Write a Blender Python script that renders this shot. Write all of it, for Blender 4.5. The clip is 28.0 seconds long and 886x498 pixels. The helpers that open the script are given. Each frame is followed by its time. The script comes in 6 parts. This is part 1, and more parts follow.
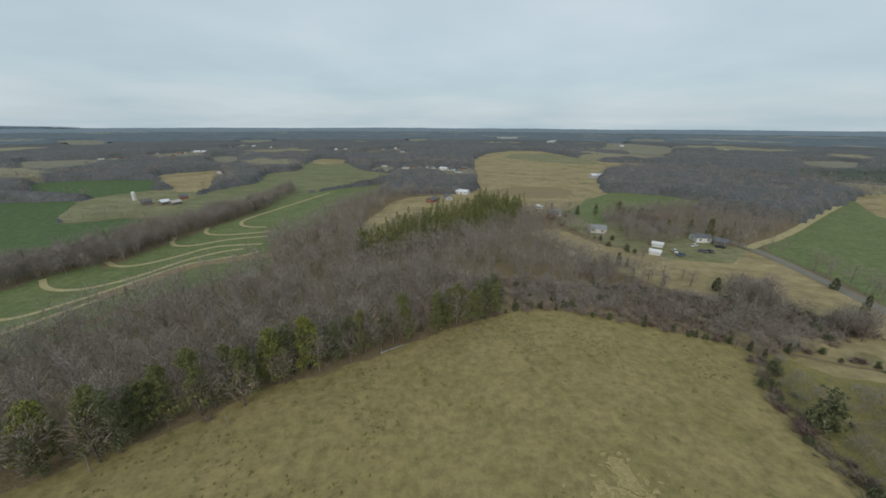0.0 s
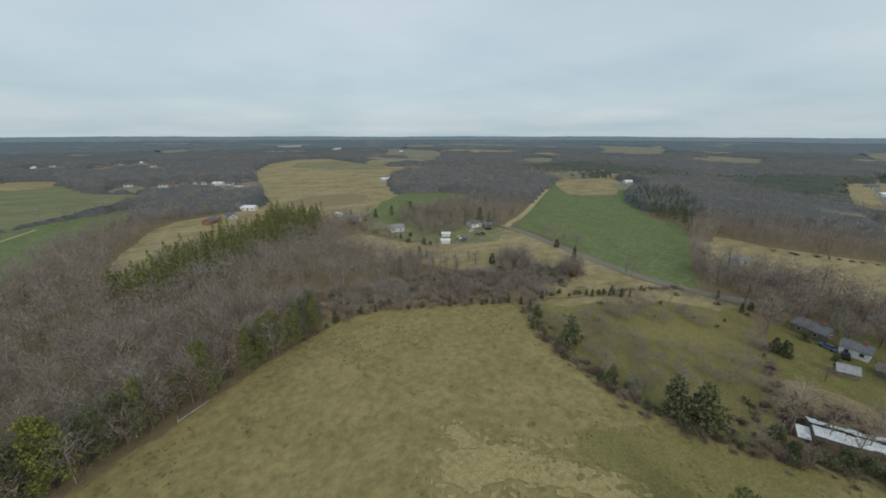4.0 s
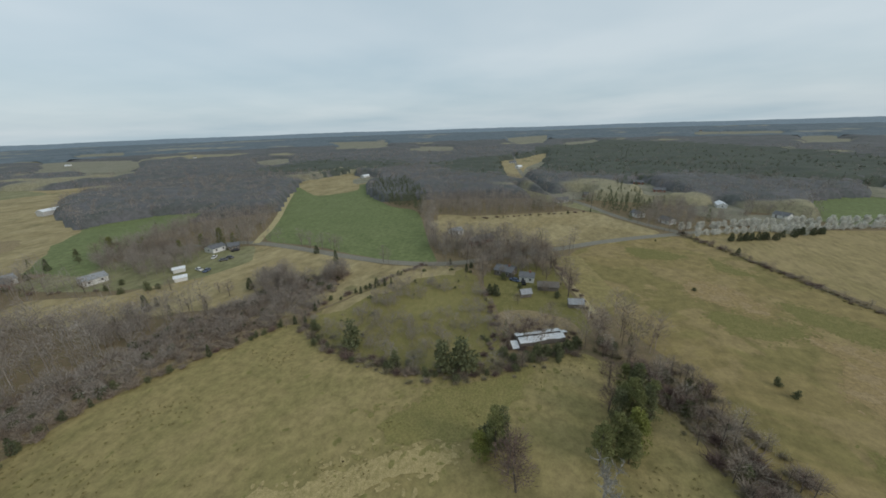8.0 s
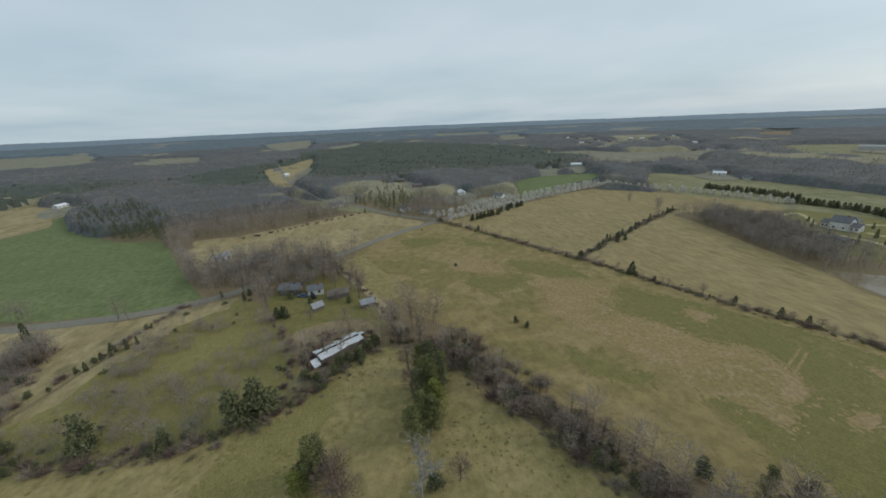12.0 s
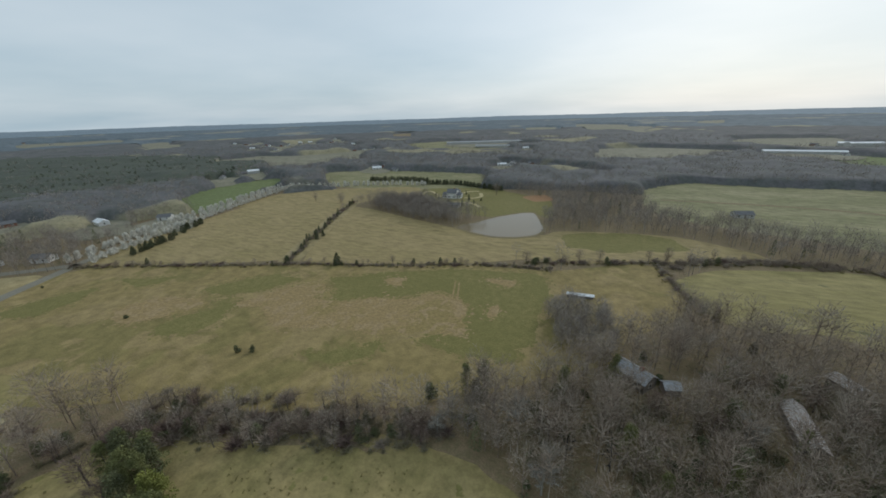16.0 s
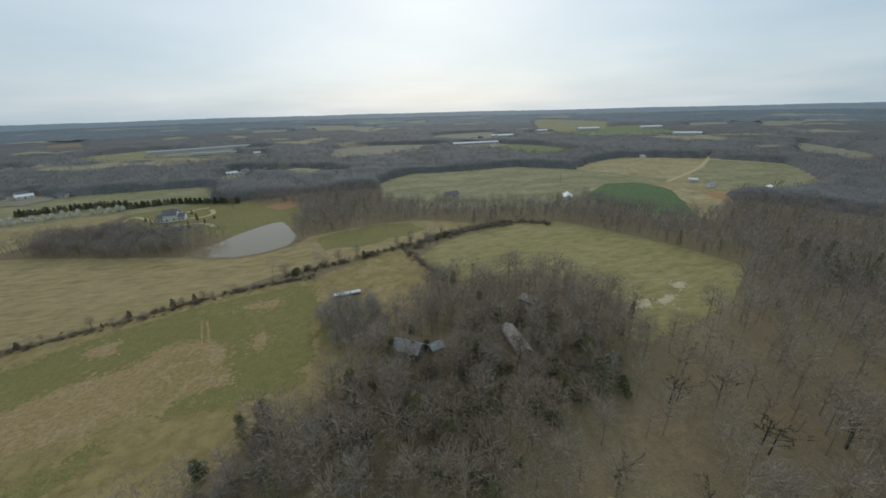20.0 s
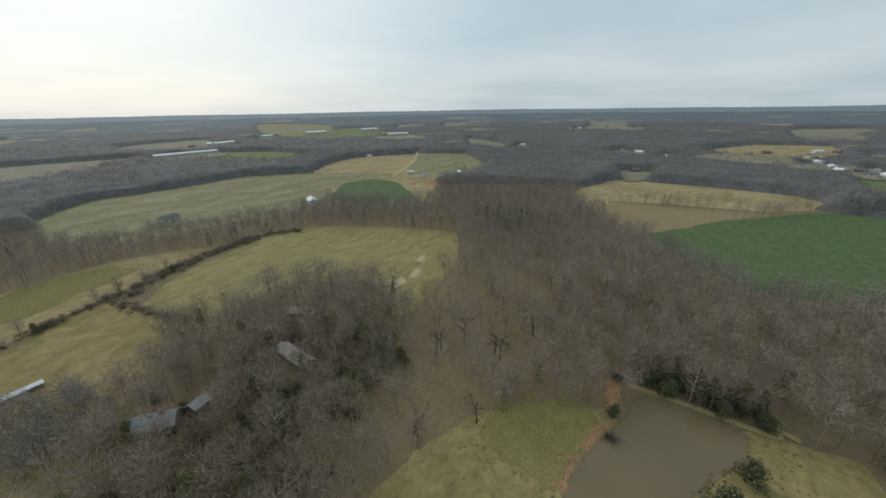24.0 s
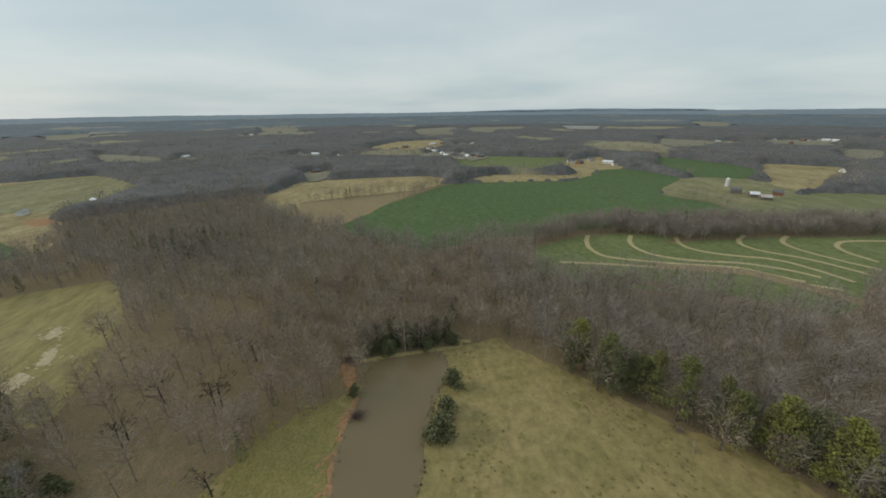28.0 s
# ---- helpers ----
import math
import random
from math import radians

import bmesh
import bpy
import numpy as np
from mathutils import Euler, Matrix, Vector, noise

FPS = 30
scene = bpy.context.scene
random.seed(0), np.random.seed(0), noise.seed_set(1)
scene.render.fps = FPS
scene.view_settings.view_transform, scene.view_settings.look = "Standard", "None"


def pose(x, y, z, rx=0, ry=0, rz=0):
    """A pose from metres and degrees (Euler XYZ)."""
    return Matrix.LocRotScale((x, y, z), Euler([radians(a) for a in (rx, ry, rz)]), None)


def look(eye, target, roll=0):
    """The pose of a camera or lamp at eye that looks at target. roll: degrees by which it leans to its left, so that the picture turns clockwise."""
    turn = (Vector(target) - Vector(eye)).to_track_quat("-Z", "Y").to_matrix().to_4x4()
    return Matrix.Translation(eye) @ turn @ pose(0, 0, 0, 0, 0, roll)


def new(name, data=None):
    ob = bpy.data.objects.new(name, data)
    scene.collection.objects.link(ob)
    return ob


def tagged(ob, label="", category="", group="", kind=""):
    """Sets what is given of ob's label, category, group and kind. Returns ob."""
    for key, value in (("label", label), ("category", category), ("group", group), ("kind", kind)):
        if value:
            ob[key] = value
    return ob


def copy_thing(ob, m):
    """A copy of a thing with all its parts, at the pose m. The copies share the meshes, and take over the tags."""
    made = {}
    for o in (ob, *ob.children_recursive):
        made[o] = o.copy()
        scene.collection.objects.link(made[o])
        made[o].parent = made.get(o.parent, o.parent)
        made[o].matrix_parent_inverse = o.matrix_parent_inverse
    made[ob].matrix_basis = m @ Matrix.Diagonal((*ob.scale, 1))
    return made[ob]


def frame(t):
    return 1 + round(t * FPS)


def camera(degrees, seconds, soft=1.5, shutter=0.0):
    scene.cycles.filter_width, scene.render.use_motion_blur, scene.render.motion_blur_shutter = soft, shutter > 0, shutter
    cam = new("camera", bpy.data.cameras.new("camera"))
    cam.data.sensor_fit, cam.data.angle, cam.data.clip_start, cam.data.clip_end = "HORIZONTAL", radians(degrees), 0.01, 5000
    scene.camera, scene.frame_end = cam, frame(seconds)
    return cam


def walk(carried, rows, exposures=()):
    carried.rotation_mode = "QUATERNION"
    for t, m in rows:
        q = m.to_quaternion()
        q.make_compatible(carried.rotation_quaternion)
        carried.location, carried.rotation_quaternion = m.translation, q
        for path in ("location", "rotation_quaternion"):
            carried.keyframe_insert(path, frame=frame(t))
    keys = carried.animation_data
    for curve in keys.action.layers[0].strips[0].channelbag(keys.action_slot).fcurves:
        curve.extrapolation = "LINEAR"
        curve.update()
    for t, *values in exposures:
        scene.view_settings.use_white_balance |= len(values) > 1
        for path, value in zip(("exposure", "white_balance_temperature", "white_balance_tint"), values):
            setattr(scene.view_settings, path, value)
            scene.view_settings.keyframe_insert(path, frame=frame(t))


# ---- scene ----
# ---- camera: a drone that hovers at 60 m and turns clockwise ----
cam = camera(102.3, 28.0, soft=1.7)
TURN = [
    (0.0, 0.00, -19.11, 0.26, -0.0, -0.0, 60.0),
    (0.5, -3.45, -18.95, 0.46, -0.2, 0.1, 60.0),
    (1.0, -6.92, -18.74, 0.76, -0.4, 0.1, 60.0),
    (1.5, -11.15, -18.62, 0.53, -0.6, 0.2, 60.0),
    (2.0, -16.50, -18.36, 0.52, -0.7, 0.2, 60.0),
    (2.5, -20.36, -18.20, 0.50, -0.9, 0.3, 60.0),
    (3.0, -23.82, -18.14, 0.38, -1.1, 0.3, 60.0),
    (3.5, -27.61, -18.01, 0.30, -1.3, 0.4, 60.0),
    (5.5, -46.59, -18.18, -1.03, -1.4, 0.2, 61.7),
    (6.0, -50.24, -18.32, -1.24, -1.3, 0.1, 62.3),
    (6.5, -54.88, -18.48, -1.48, -1.3, 0.0, 62.9),
    (7.0, -61.10, -18.62, -1.62, -1.2, -0.1, 63.5),
    (7.5, -67.14, -18.78, -1.75, -1.2, -0.2, 64.0),
    (8.0, -70.98, -18.99, -1.88, -1.1, -0.2, 64.6),
    (8.5, -75.03, -19.05, -1.85, -1.1, -0.6, 64.8),
    (9.0, -79.81, -19.14, -1.98, -1.1, -1.0, 65.0),
    (9.5, -85.27, -19.19, -2.15, -1.0, -1.3, 65.2),
    (10.0, -90.73, -19.38, -2.34, -1.0, -1.7, 65.4),
    (10.5, -94.17, -19.53, -2.41, -1.0, -2.0, 65.6),
    (11.0, -97.62, -19.66, -2.44, -1.0, -2.4, 65.8),
    (11.5, -101.37, -19.61, -2.47, -0.9, -2.8, 65.9),
    (13.5, -123.33, -20.23, -2.02, -0.9, -2.5, 65.8),
    (14.0, -129.67, -20.42, -1.98, -0.9, -2.3, 65.7),
    (14.5, -135.44, -20.58, -1.97, -0.9, -2.1, 65.5),
    (15.0, -141.16, -20.62, -1.91, -0.9, -1.9, 65.4),
    (15.5, -147.57, -20.71, -1.83, -0.9, -1.7, 65.3),
    (16.0, -153.91, -20.61, -1.68, -0.9, -1.5, 65.2),
    (16.5, -159.01, -20.66, -1.63, -1.1, -1.8, 65.2),
    (17.0, -163.23, -20.82, -1.71, -1.3, -2.0, 65.3),
    (17.5, -167.88, -20.89, -1.68, -1.6, -2.3, 65.3),
    (18.0, -173.47, -21.08, -1.68, -1.8, -2.5, 65.4),
    (18.5, -180.35, -21.20, -1.58, -2.0, -2.8, 65.4),
    (19.0, -187.59, -21.39, -1.64, -2.2, -3.0, 65.4),
    (19.5, -191.41, -21.49, -1.49, -2.5, -3.3, 65.5),
    (20.0, -193.23, -21.44, -1.50, -2.7, -3.5, 65.5),
    (20.5, -196.99, -21.49, -1.42, -2.6, -3.3, 65.5),
    (21.0, -201.85, -21.51, -1.36, -2.6, -3.1, 65.5),
    (21.5, -207.15, -21.37, -1.30, -2.5, -3.0, 65.6),
    (23.5, -227.01, -21.68, -0.99, -2.3, -2.2, 65.6),
    (24.0, -233.34, -21.68, -0.93, -2.2, -2.0, 65.7),
    (24.5, -238.58, -21.60, -0.92, -2.4, -1.6, 65.5),
    (25.0, -244.22, -21.60, -0.90, -2.6, -1.1, 65.3),
    (25.5, -250.81, -21.46, -0.99, -2.8, -0.7, 65.1),
    (26.0, -256.98, -21.36, -0.93, -3.0, -0.3, 64.9),
    (26.5, -263.43, -21.47, -0.92, -3.1, 0.1, 64.7),
    (27.0, -269.64, -21.51, -0.92, -3.3, 0.5, 64.5),
    (27.5, -275.12, -21.51, -0.71, -3.5, 0.9, 64.3),
    (28.0, -280.34, -21.45, -0.70, -3.7, 1.4, 64.2)]  # seconds, yaw, pitch, roll, x, y, z
walk(cam, [(t, pose(x, y, z, 90 + pitch, 0, yaw) @ pose(0, 0, 0, 0, 0, roll)) for t, yaw, pitch, roll, x, y, z in TURN],
     exposures=[(0.0, 0.0, 6500, 10), (9.0, 0.0, 6450, 10), (14.0, -0.05, 6300, 10), (20.0, -0.06, 6250, 10), (24.0, 0.02, 6550, 10), (28.0, 0.04, 6900, 10)])

# ---- world: bright overcast, thin cloud, the veiled sun in the south ----
SUN_AZ, SUN_EL = -193.0, 28.0


def make_world():
    w = bpy.data.worlds.new("overcast")
    scene.world = w
    w.use_nodes = True
    nt = w.node_tree
    nt.nodes.clear()
    N, L = nt.nodes.new, nt.links.new
    out, bg = N("ShaderNodeOutputWorld"), N("ShaderNodeBackground")
    sky = N("ShaderNodeTexSky")
    sky.sky_type, sky.sun_disc = "NISHITA", False
    sky.sun_elevation, sky.sun_rotation = radians(SUN_EL), radians(-SUN_AZ)
    sky.air_density, sky.dust_density, sky.ozone_density = 1.0, 2.0, 1.0
    co = N("ShaderNodeTexCoord")
    sep = N("ShaderNodeSeparateXYZ")
    L(co.outputs["Generated"], sep.inputs[0])
    # cloud sheet: stretch the view direction onto a flat layer
    add = N("ShaderNodeMath")
    add.operation, add.inputs[1].default_value = "ADD", 0.12
    L(sep.outputs["Z"], add.inputs[0])
    div = N("ShaderNodeVectorMath")
    div.operation = "DIVIDE"
    comb = N("ShaderNodeCombineXYZ")
    for k in range(3):
        L(add.outputs[0], comb.inputs[k])
    L(co.outputs["Generated"], div.inputs[0])
    L(comb.outputs[0], div.inputs[1])
    n1 = N("ShaderNodeTexNoise")
    n1.inputs["Scale"].default_value, n1.inputs["Detail"].default_value = 0.45, 4
    n1.inputs["Roughness"].default_value = 0.5
    L(div.outputs[0], n1.inputs["Vector"])
    ramp = N("ShaderNodeValToRGB")
    e = ramp.color_ramp.elements
    e[0].position, e[0].color = 0.30, (*CLOUD_LOW, 1)
    e[1].position, e[1].color = 0.72, (*CLOUD_HIGH, 1)
    L(n1.outputs["Fac"], ramp.inputs[0])
    # the sheet is brighter and warmer round the veiled sun
    dot = N("ShaderNodeVectorMath")
    dot.operation = "DOT_PRODUCT"
    a, b = radians(SUN_AZ), radians(SUN_EL)
    dot.inputs[1].default_value = (-math.sin(a) * math.cos(b), math.cos(a) * math.cos(b), math.sin(b))
    L(co.outputs["Generated"], dot.inputs[0])
    glow = N("ShaderNodeMapRange")
    glow.interpolation_type = "SMOOTHERSTEP"
    for k, v in zip(("From Min", "From Max", "To Min", "To Max"), (0.5, 1.0, 0.0, 1.0)):
        glow.inputs[k].default_value = v
    L(dot.outputs["Value"], glow.inputs["Value"])
    lit = N("ShaderNodeMixRGB")
    lit.blend_type = "ADD"
    lit.inputs[2].default_value = (*SUN_GLOW, 1)
    L(glow.outputs[0], lit.inputs[0])
    L(ramp.outputs[0], lit.inputs[1])
    mix = N("ShaderNodeMixRGB")
    mix.inputs[0].default_value = 0.82
    skyk = N("ShaderNodeMixRGB")
    skyk.blend_type = "MULTIPLY"
    skyk.inputs[0].default_value = 1
    skyk.inputs[2].default_value = (0.09, 0.09, 0.09, 1)
    L(sky.outputs[0], skyk.inputs[1])
    L(skyk.outputs[0], mix.inputs[1])
    L(lit.outputs[0], mix.inputs[2])
    L(mix.outputs[0], bg.inputs["Color"])
    bg.inputs["Strength"].default_value = 1.0
    L(bg.outputs[0], out.inputs[0])


CLOUD_LOW, CLOUD_HIGH, SUN_GLOW = (0.46, 0.59, 0.665), (0.65, 0.74, 0.785), (0.12, 0.12, 0.12)
make_world()
sun = new("sun", bpy.data.lights.new("sun", "SUN"))
sun.data.energy, sun.data.angle, sun.data.color = 0.88, radians(14), (1.0, 0.96, 0.90)
_a, _b = radians(SUN_AZ), radians(SUN_EL)
sun.matrix_world = look((0, 0, 300), (math.sin(_a) * 100, -math.cos(_a) * 100, 300 - 100 * math.tan(_b)))

# ---- materials ----
def mat(name, colours, scales, rough=0.9, bump=0.0, bump_scale=2.0, per="place", metal=0.0, stretch=None, spots=None, crisp=False):
    """Two noises of unlike size mix the three colours; per: 'island' or 'object' adds a random brightness."""
    m = bpy.data.materials.new(name)
    m.use_nodes = True
    nt = m.node_tree
    N, L = nt.nodes.new, nt.links.new
    p = nt.nodes["Principled BSDF"]
    p.inputs["Roughness"].default_value, p.inputs["Metallic"].default_value = rough, metal
    p.inputs["Specular IOR Level"].default_value = 0.2
    pos = N("ShaderNodeNewGeometry")
    src = pos.outputs["Position"]
    if stretch:
        mp = N("ShaderNodeMapping")
        mp.inputs["Rotation"].default_value[2] = radians(stretch[0])
        mp.inputs["Scale"].default_value = (stretch[1], 1, 1)
        L(src, mp.inputs["Vector"])
        src = mp.outputs[0]
    col = None
    for k, s in enumerate(scales):
        n = N("ShaderNodeTexNoise")
        n.inputs["Scale"].default_value, n.inputs["Detail"].default_value = s, 4 if k else 6
        n.inputs["Roughness"].default_value = 0.6
        L(src, n.inputs["Vector"])
        r = N("ShaderNodeValToRGB")
        r.color_ramp.elements[0].position, r.color_ramp.elements[1].position = (0.525, 0.56) if crisp else (0.38, 0.62)
        n.inputs["Distortion"].default_value = 0.6 if crisp else 0.0
        L(n.outputs["Fac"], r.inputs[0])
        mx = N("ShaderNodeMixRGB")
        if col is None:
            mx.inputs[1].default_value = (*colours[0], 1)
        else:
            L(col, mx.inputs[1])
        mx.inputs[2].default_value = (*colours[k + 1], 1)
        L(r.outputs[0], mx.inputs[0])
        col = mx.outputs[0]
    if spots:
        sn = N("ShaderNodeTexNoise")
        sn.inputs["Scale"].default_value, sn.inputs["Detail"].default_value = spots[0], 3
        L(src, sn.inputs["Vector"])
        sr = N("ShaderNodeValToRGB")
        sr.color_ramp.elements[0].position, sr.color_ramp.elements[1].position = spots[1], spots[1] + 0.03
        L(sn.outputs["Fac"], sr.inputs[0])
        sm = N("ShaderNodeMixRGB")
        sm.inputs[2].default_value = (*spots[2], 1)
        L(sr.outputs[0], sm.inputs[0])
        L(col, sm.inputs[1])
        col = sm.outputs[0]
    if per == "place":
        g = N("ShaderNodeTexNoise")
        g.inputs["Scale"].default_value, g.inputs["Detail"].default_value, g.inputs["Roughness"].default_value = scales[-1] * 4.5, 5, 0.75
        L(src, g.inputs["Vector"])
        gr = N("ShaderNodeMapRange")
        for key, val in zip(("From Min", "From Max", "To Min", "To Max"), (0.3, 0.7, 0.68, 1.32)):
            gr.inputs[key].default_value = val
        L(g.outputs["Fac"], gr.inputs["Value"])
        gm = N("ShaderNodeVectorMath")
        gm.operation = "SCALE"
        L(col, gm.inputs[0])
        L(gr.outputs[0], gm.inputs["Scale"])
        col = gm.outputs[0]
    if per != "place":
        rnd = pos.outputs["Random Per Island"] if per == "island" else N("ShaderNodeObjectInfo").outputs["Random"]
        mr = N("ShaderNodeMapRange")
        mr.inputs["To Min"].default_value, mr.inputs["To Max"].default_value = 0.72, 1.28
        L(rnd, mr.inputs["Value"])
        mul = N("ShaderNodeVectorMath")
        mul.operation = "SCALE"
        L(col, mul.inputs[0])
        L(mr.outputs[0], mul.inputs["Scale"])
        col = mul.outputs[0]
    L(col, p.inputs["Base Color"])
    if bump:
        n = N("ShaderNodeTexNoise")
        n.inputs["Scale"].default_value, n.inputs["Detail"].default_value = bump_scale, 6
        L(pos.outputs["Position"], n.inputs["Vector"])
        bp = N("ShaderNodeBump")
        bp.inputs["Strength"].default_value, bp.inputs["Distance"].default_value = bump, 0.4
        L(n.outputs["Fac"], bp.inputs["Height"])
        L(bp.outputs[0], p.inputs["Normal"])
    return m


M = {}
M["litter"] = mat("leaf_litter", [(0.211, 0.151, 0.0894), (0.256, 0.186, 0.11), (0.191, 0.152, 0.0811)], (0.05, 0.6), bump=0.6)
M["pasture"] = mat("pasture", [(0.282, 0.22, 0.0918), (0.319, 0.248, 0.112), (0.249, 0.204, 0.0829)], (0.016, 0.09), bump=0.2, bump_scale=1.2, spots=(0.24, 0.66, (0.20, 0.175, 0.062)))
M["patchy"] = mat("patchy_pasture", [(0.259, 0.196, 0.0809), (0.22, 0.177, 0.0676), (0.286, 0.214, 0.0957)], (0.02, 0.045), bump=0.5, crisp=True)
M["slope"] = mat("mown_slope", [(0.20, 0.20, 0.098), (0.235, 0.225, 0.115), (0.17, 0.175, 0.08)], (0.01, 0.04), bump=0.3, stretch=(30, 0.3))
M["pine_mass"] = mat("pine_mass", [(0.16, 0.171, 0.124), (0.19, 0.198, 0.139), (0.141, 0.15, 0.112)], (0.02, 0.2), per="island")
M["straw"] = mat("dry_grass", [(0.314, 0.242, 0.118), (0.239, 0.189, 0.0911), (0.365, 0.291, 0.151)], (0.012, 0.05), bump=0.5, stretch=(20, 0.65), spots=(0.03, 0.66, (0.21, 0.18, 0.085)))
M["sedge"] = mat("dead_sedge", [(0.295, 0.21, 0.0966), (0.265, 0.197, 0.081), (0.32, 0.23, 0.118)], (0.07, 0.2), bump=0.5, crisp=True)
M["bare"] = mat("bleached_grass", [(0.37, 0.29, 0.13), (0.28, 0.225, 0.095), (0.42, 0.325, 0.155)], (0.22, 0.9), bump=0.5, bump_scale=2.5)
M["olive"] = mat("damp_olive_grass", [(0.237, 0.198, 0.0721), (0.264, 0.218, 0.0861), (0.209, 0.181, 0.0641)], (0.05, 0.4), bump=0.5)
# tan greyed in its base colour to paint haze over far fields
M["hazed_tan"] = mat("hazed_fields", [(0.232, 0.211, 0.15), (0.262, 0.238, 0.175), (0.20, 0.187, 0.125)], (0.008, 0.05), bump=0.3)
M["streaked"] = mat("streaked_dry_grass", [(0.301, 0.232, 0.108), (0.261, 0.206, 0.0909), (0.316, 0.242, 0.116)], (0.025, 0.07), bump=0.5, stretch=(8, 0.4), spots=(0.10, 0.66, (0.255, 0.197, 0.09)))
M["contoured"] = mat("contoured_meadow", [(0.267, 0.222, 0.0909), (0.243, 0.207, 0.0805), (0.287, 0.237, 0.103)], (0.022, 0.06), bump=0.5, stretch=(-25, 0.4), spots=(0.12, 0.67, (0.17, 0.155, 0.07)))
M["brown"] = mat("brown_sedge", [(0.26, 0.195, 0.105), (0.21, 0.165, 0.085), (0.30, 0.225, 0.125)], (0.06, 0.6), bump=0.5)
M["wheat"] = mat("winter_wheat", [(0.155, 0.182, 0.07), (0.175, 0.197, 0.08), (0.142, 0.165, 0.064)], (0.012, 0.08), bump=0.3)
M["lush"] = mat("young_wheat", [(0.085, 0.134, 0.047), (0.098, 0.146, 0.053), (0.088, 0.128, 0.049)], (0.01, 0.06), bump=0.3)
M["green"] = mat("green_grass", [(0.194, 0.169, 0.0572), (0.226, 0.19, 0.0698), (0.171, 0.152, 0.0509)], (0.04, 0.4), bump=0.4)
M["pale"] = mat("pale_meadow", [(0.237, 0.217, 0.113), (0.279, 0.249, 0.137), (0.191, 0.182, 0.0862)], (0.012, 0.05), bump=0.3, stretch=(-15, 0.6), spots=(0.03, 0.66, (0.19, 0.175, 0.08)))
M["track"] = mat("dirt_track", [(0.50, 0.41, 0.24), (0.45, 0.35, 0.19), (0.38, 0.33, 0.16)], (0.1, 0.7), bump=0.3)
M["asphalt"] = mat("worn_asphalt", [(0.235, 0.212, 0.164), (0.267, 0.242, 0.19), (0.202, 0.184, 0.142)], (0.2, 2.0), rough=0.95)
M["red_dirt"] = mat("red_clay", [(0.34, 0.175, 0.085), (0.25, 0.145, 0.08), (0.38, 0.225, 0.115)], (0.1, 0.9), bump=0.5)
M["mud"] = mat("bank_mud", [(0.22, 0.17, 0.09), (0.28, 0.21, 0.12), (0.17, 0.14, 0.07)], (0.2, 1.0), bump=0.5)
M["twig"] = mat("bare_twigs", [(0.301, 0.245, 0.19), (0.377, 0.321, 0.258), (0.265, 0.203, 0.153)], (0.035, 0.2), per="island")
# greyer twig copy: paints in distance and sun side; also grey saplings' own tone
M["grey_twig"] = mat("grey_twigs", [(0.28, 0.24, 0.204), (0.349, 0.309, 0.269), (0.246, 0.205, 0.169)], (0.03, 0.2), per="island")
M["sand"] = mat("bare_sand", [(0.44, 0.365, 0.22), (0.37, 0.30, 0.17), (0.50, 0.42, 0.27)], (0.2, 0.9), bump=0.4)
# far treetops, base colour nudged bluer to take up some haze
M["canopy"] = mat("bare_canopy", [(0.114, 0.108, 0.108), (0.144, 0.136, 0.136), (0.102, 0.105, 0.0949)], (0.006, 0.07), bump=0.5, bump_scale=0.3, spots=(0.0045, 0.60, (0.27, 0.24, 0.15)))
M["pine_canopy"] = mat("pine_canopy", [(0.0725, 0.0825, 0.0611), (0.085, 0.095, 0.065), (0.08, 0.085, 0.0676)], (0.012, 0.09), bump=0.6, bump_scale=0.4)
M["pale_twig"] = mat("pale_twigs", [(0.302, 0.282, 0.246), (0.361, 0.341, 0.301), (0.236, 0.216, 0.186)], (0.3, 1.0), per="island")
M["bark"] = mat("bark", [(0.13, 0.11, 0.09), (0.19, 0.165, 0.14), (0.10, 0.08, 0.065)], (0.5, 3.0), bump=0.5, bump_scale=6)
M["pine"] = mat("pine_needles", [(0.185, 0.188, 0.0717), (0.222, 0.222, 0.0874), (0.155, 0.162, 0.065)], (0.08, 0.6), per="island")
M["cedar"] = mat("cedar_foliage", [(0.0952, 0.108, 0.0572), (0.118, 0.13, 0.0682), (0.101, 0.105, 0.0594)], (0.1, 0.8), per="island")
M["holly"] = mat("evergreen_leaves", [(0.142, 0.15, 0.072), (0.175, 0.18, 0.09), (0.12, 0.126, 0.066)], (0.1, 0.8), per="island")
M["blossom"] = mat("white_blossom", [(0.72, 0.69, 0.61), (0.78, 0.75, 0.68), (0.62, 0.59, 0.51)], (0.3, 1.5), per="island")
# the haze of distance is put into these two base colours
M["haze_blue_hill"] = mat("haze_blue_hill", [(0.19, 0.235, 0.27), (0.21, 0.25, 0.285), (0.18, 0.225, 0.255)], (0.002, 0.01))
M["hazy"] = mat("haze_tinted_hills", [(0.115, 0.142, 0.162), (0.145, 0.168, 0.184), (0.11, 0.137, 0.148)], (0.0025, 0.012), spots=(0.003, 0.60, (0.24, 0.225, 0.18)))
M["reddish"] = mat("red_twigs", [(0.21, 0.15, 0.125), (0.26, 0.19, 0.155), (0.17, 0.115, 0.095)], (0.2, 1.0), per="island")

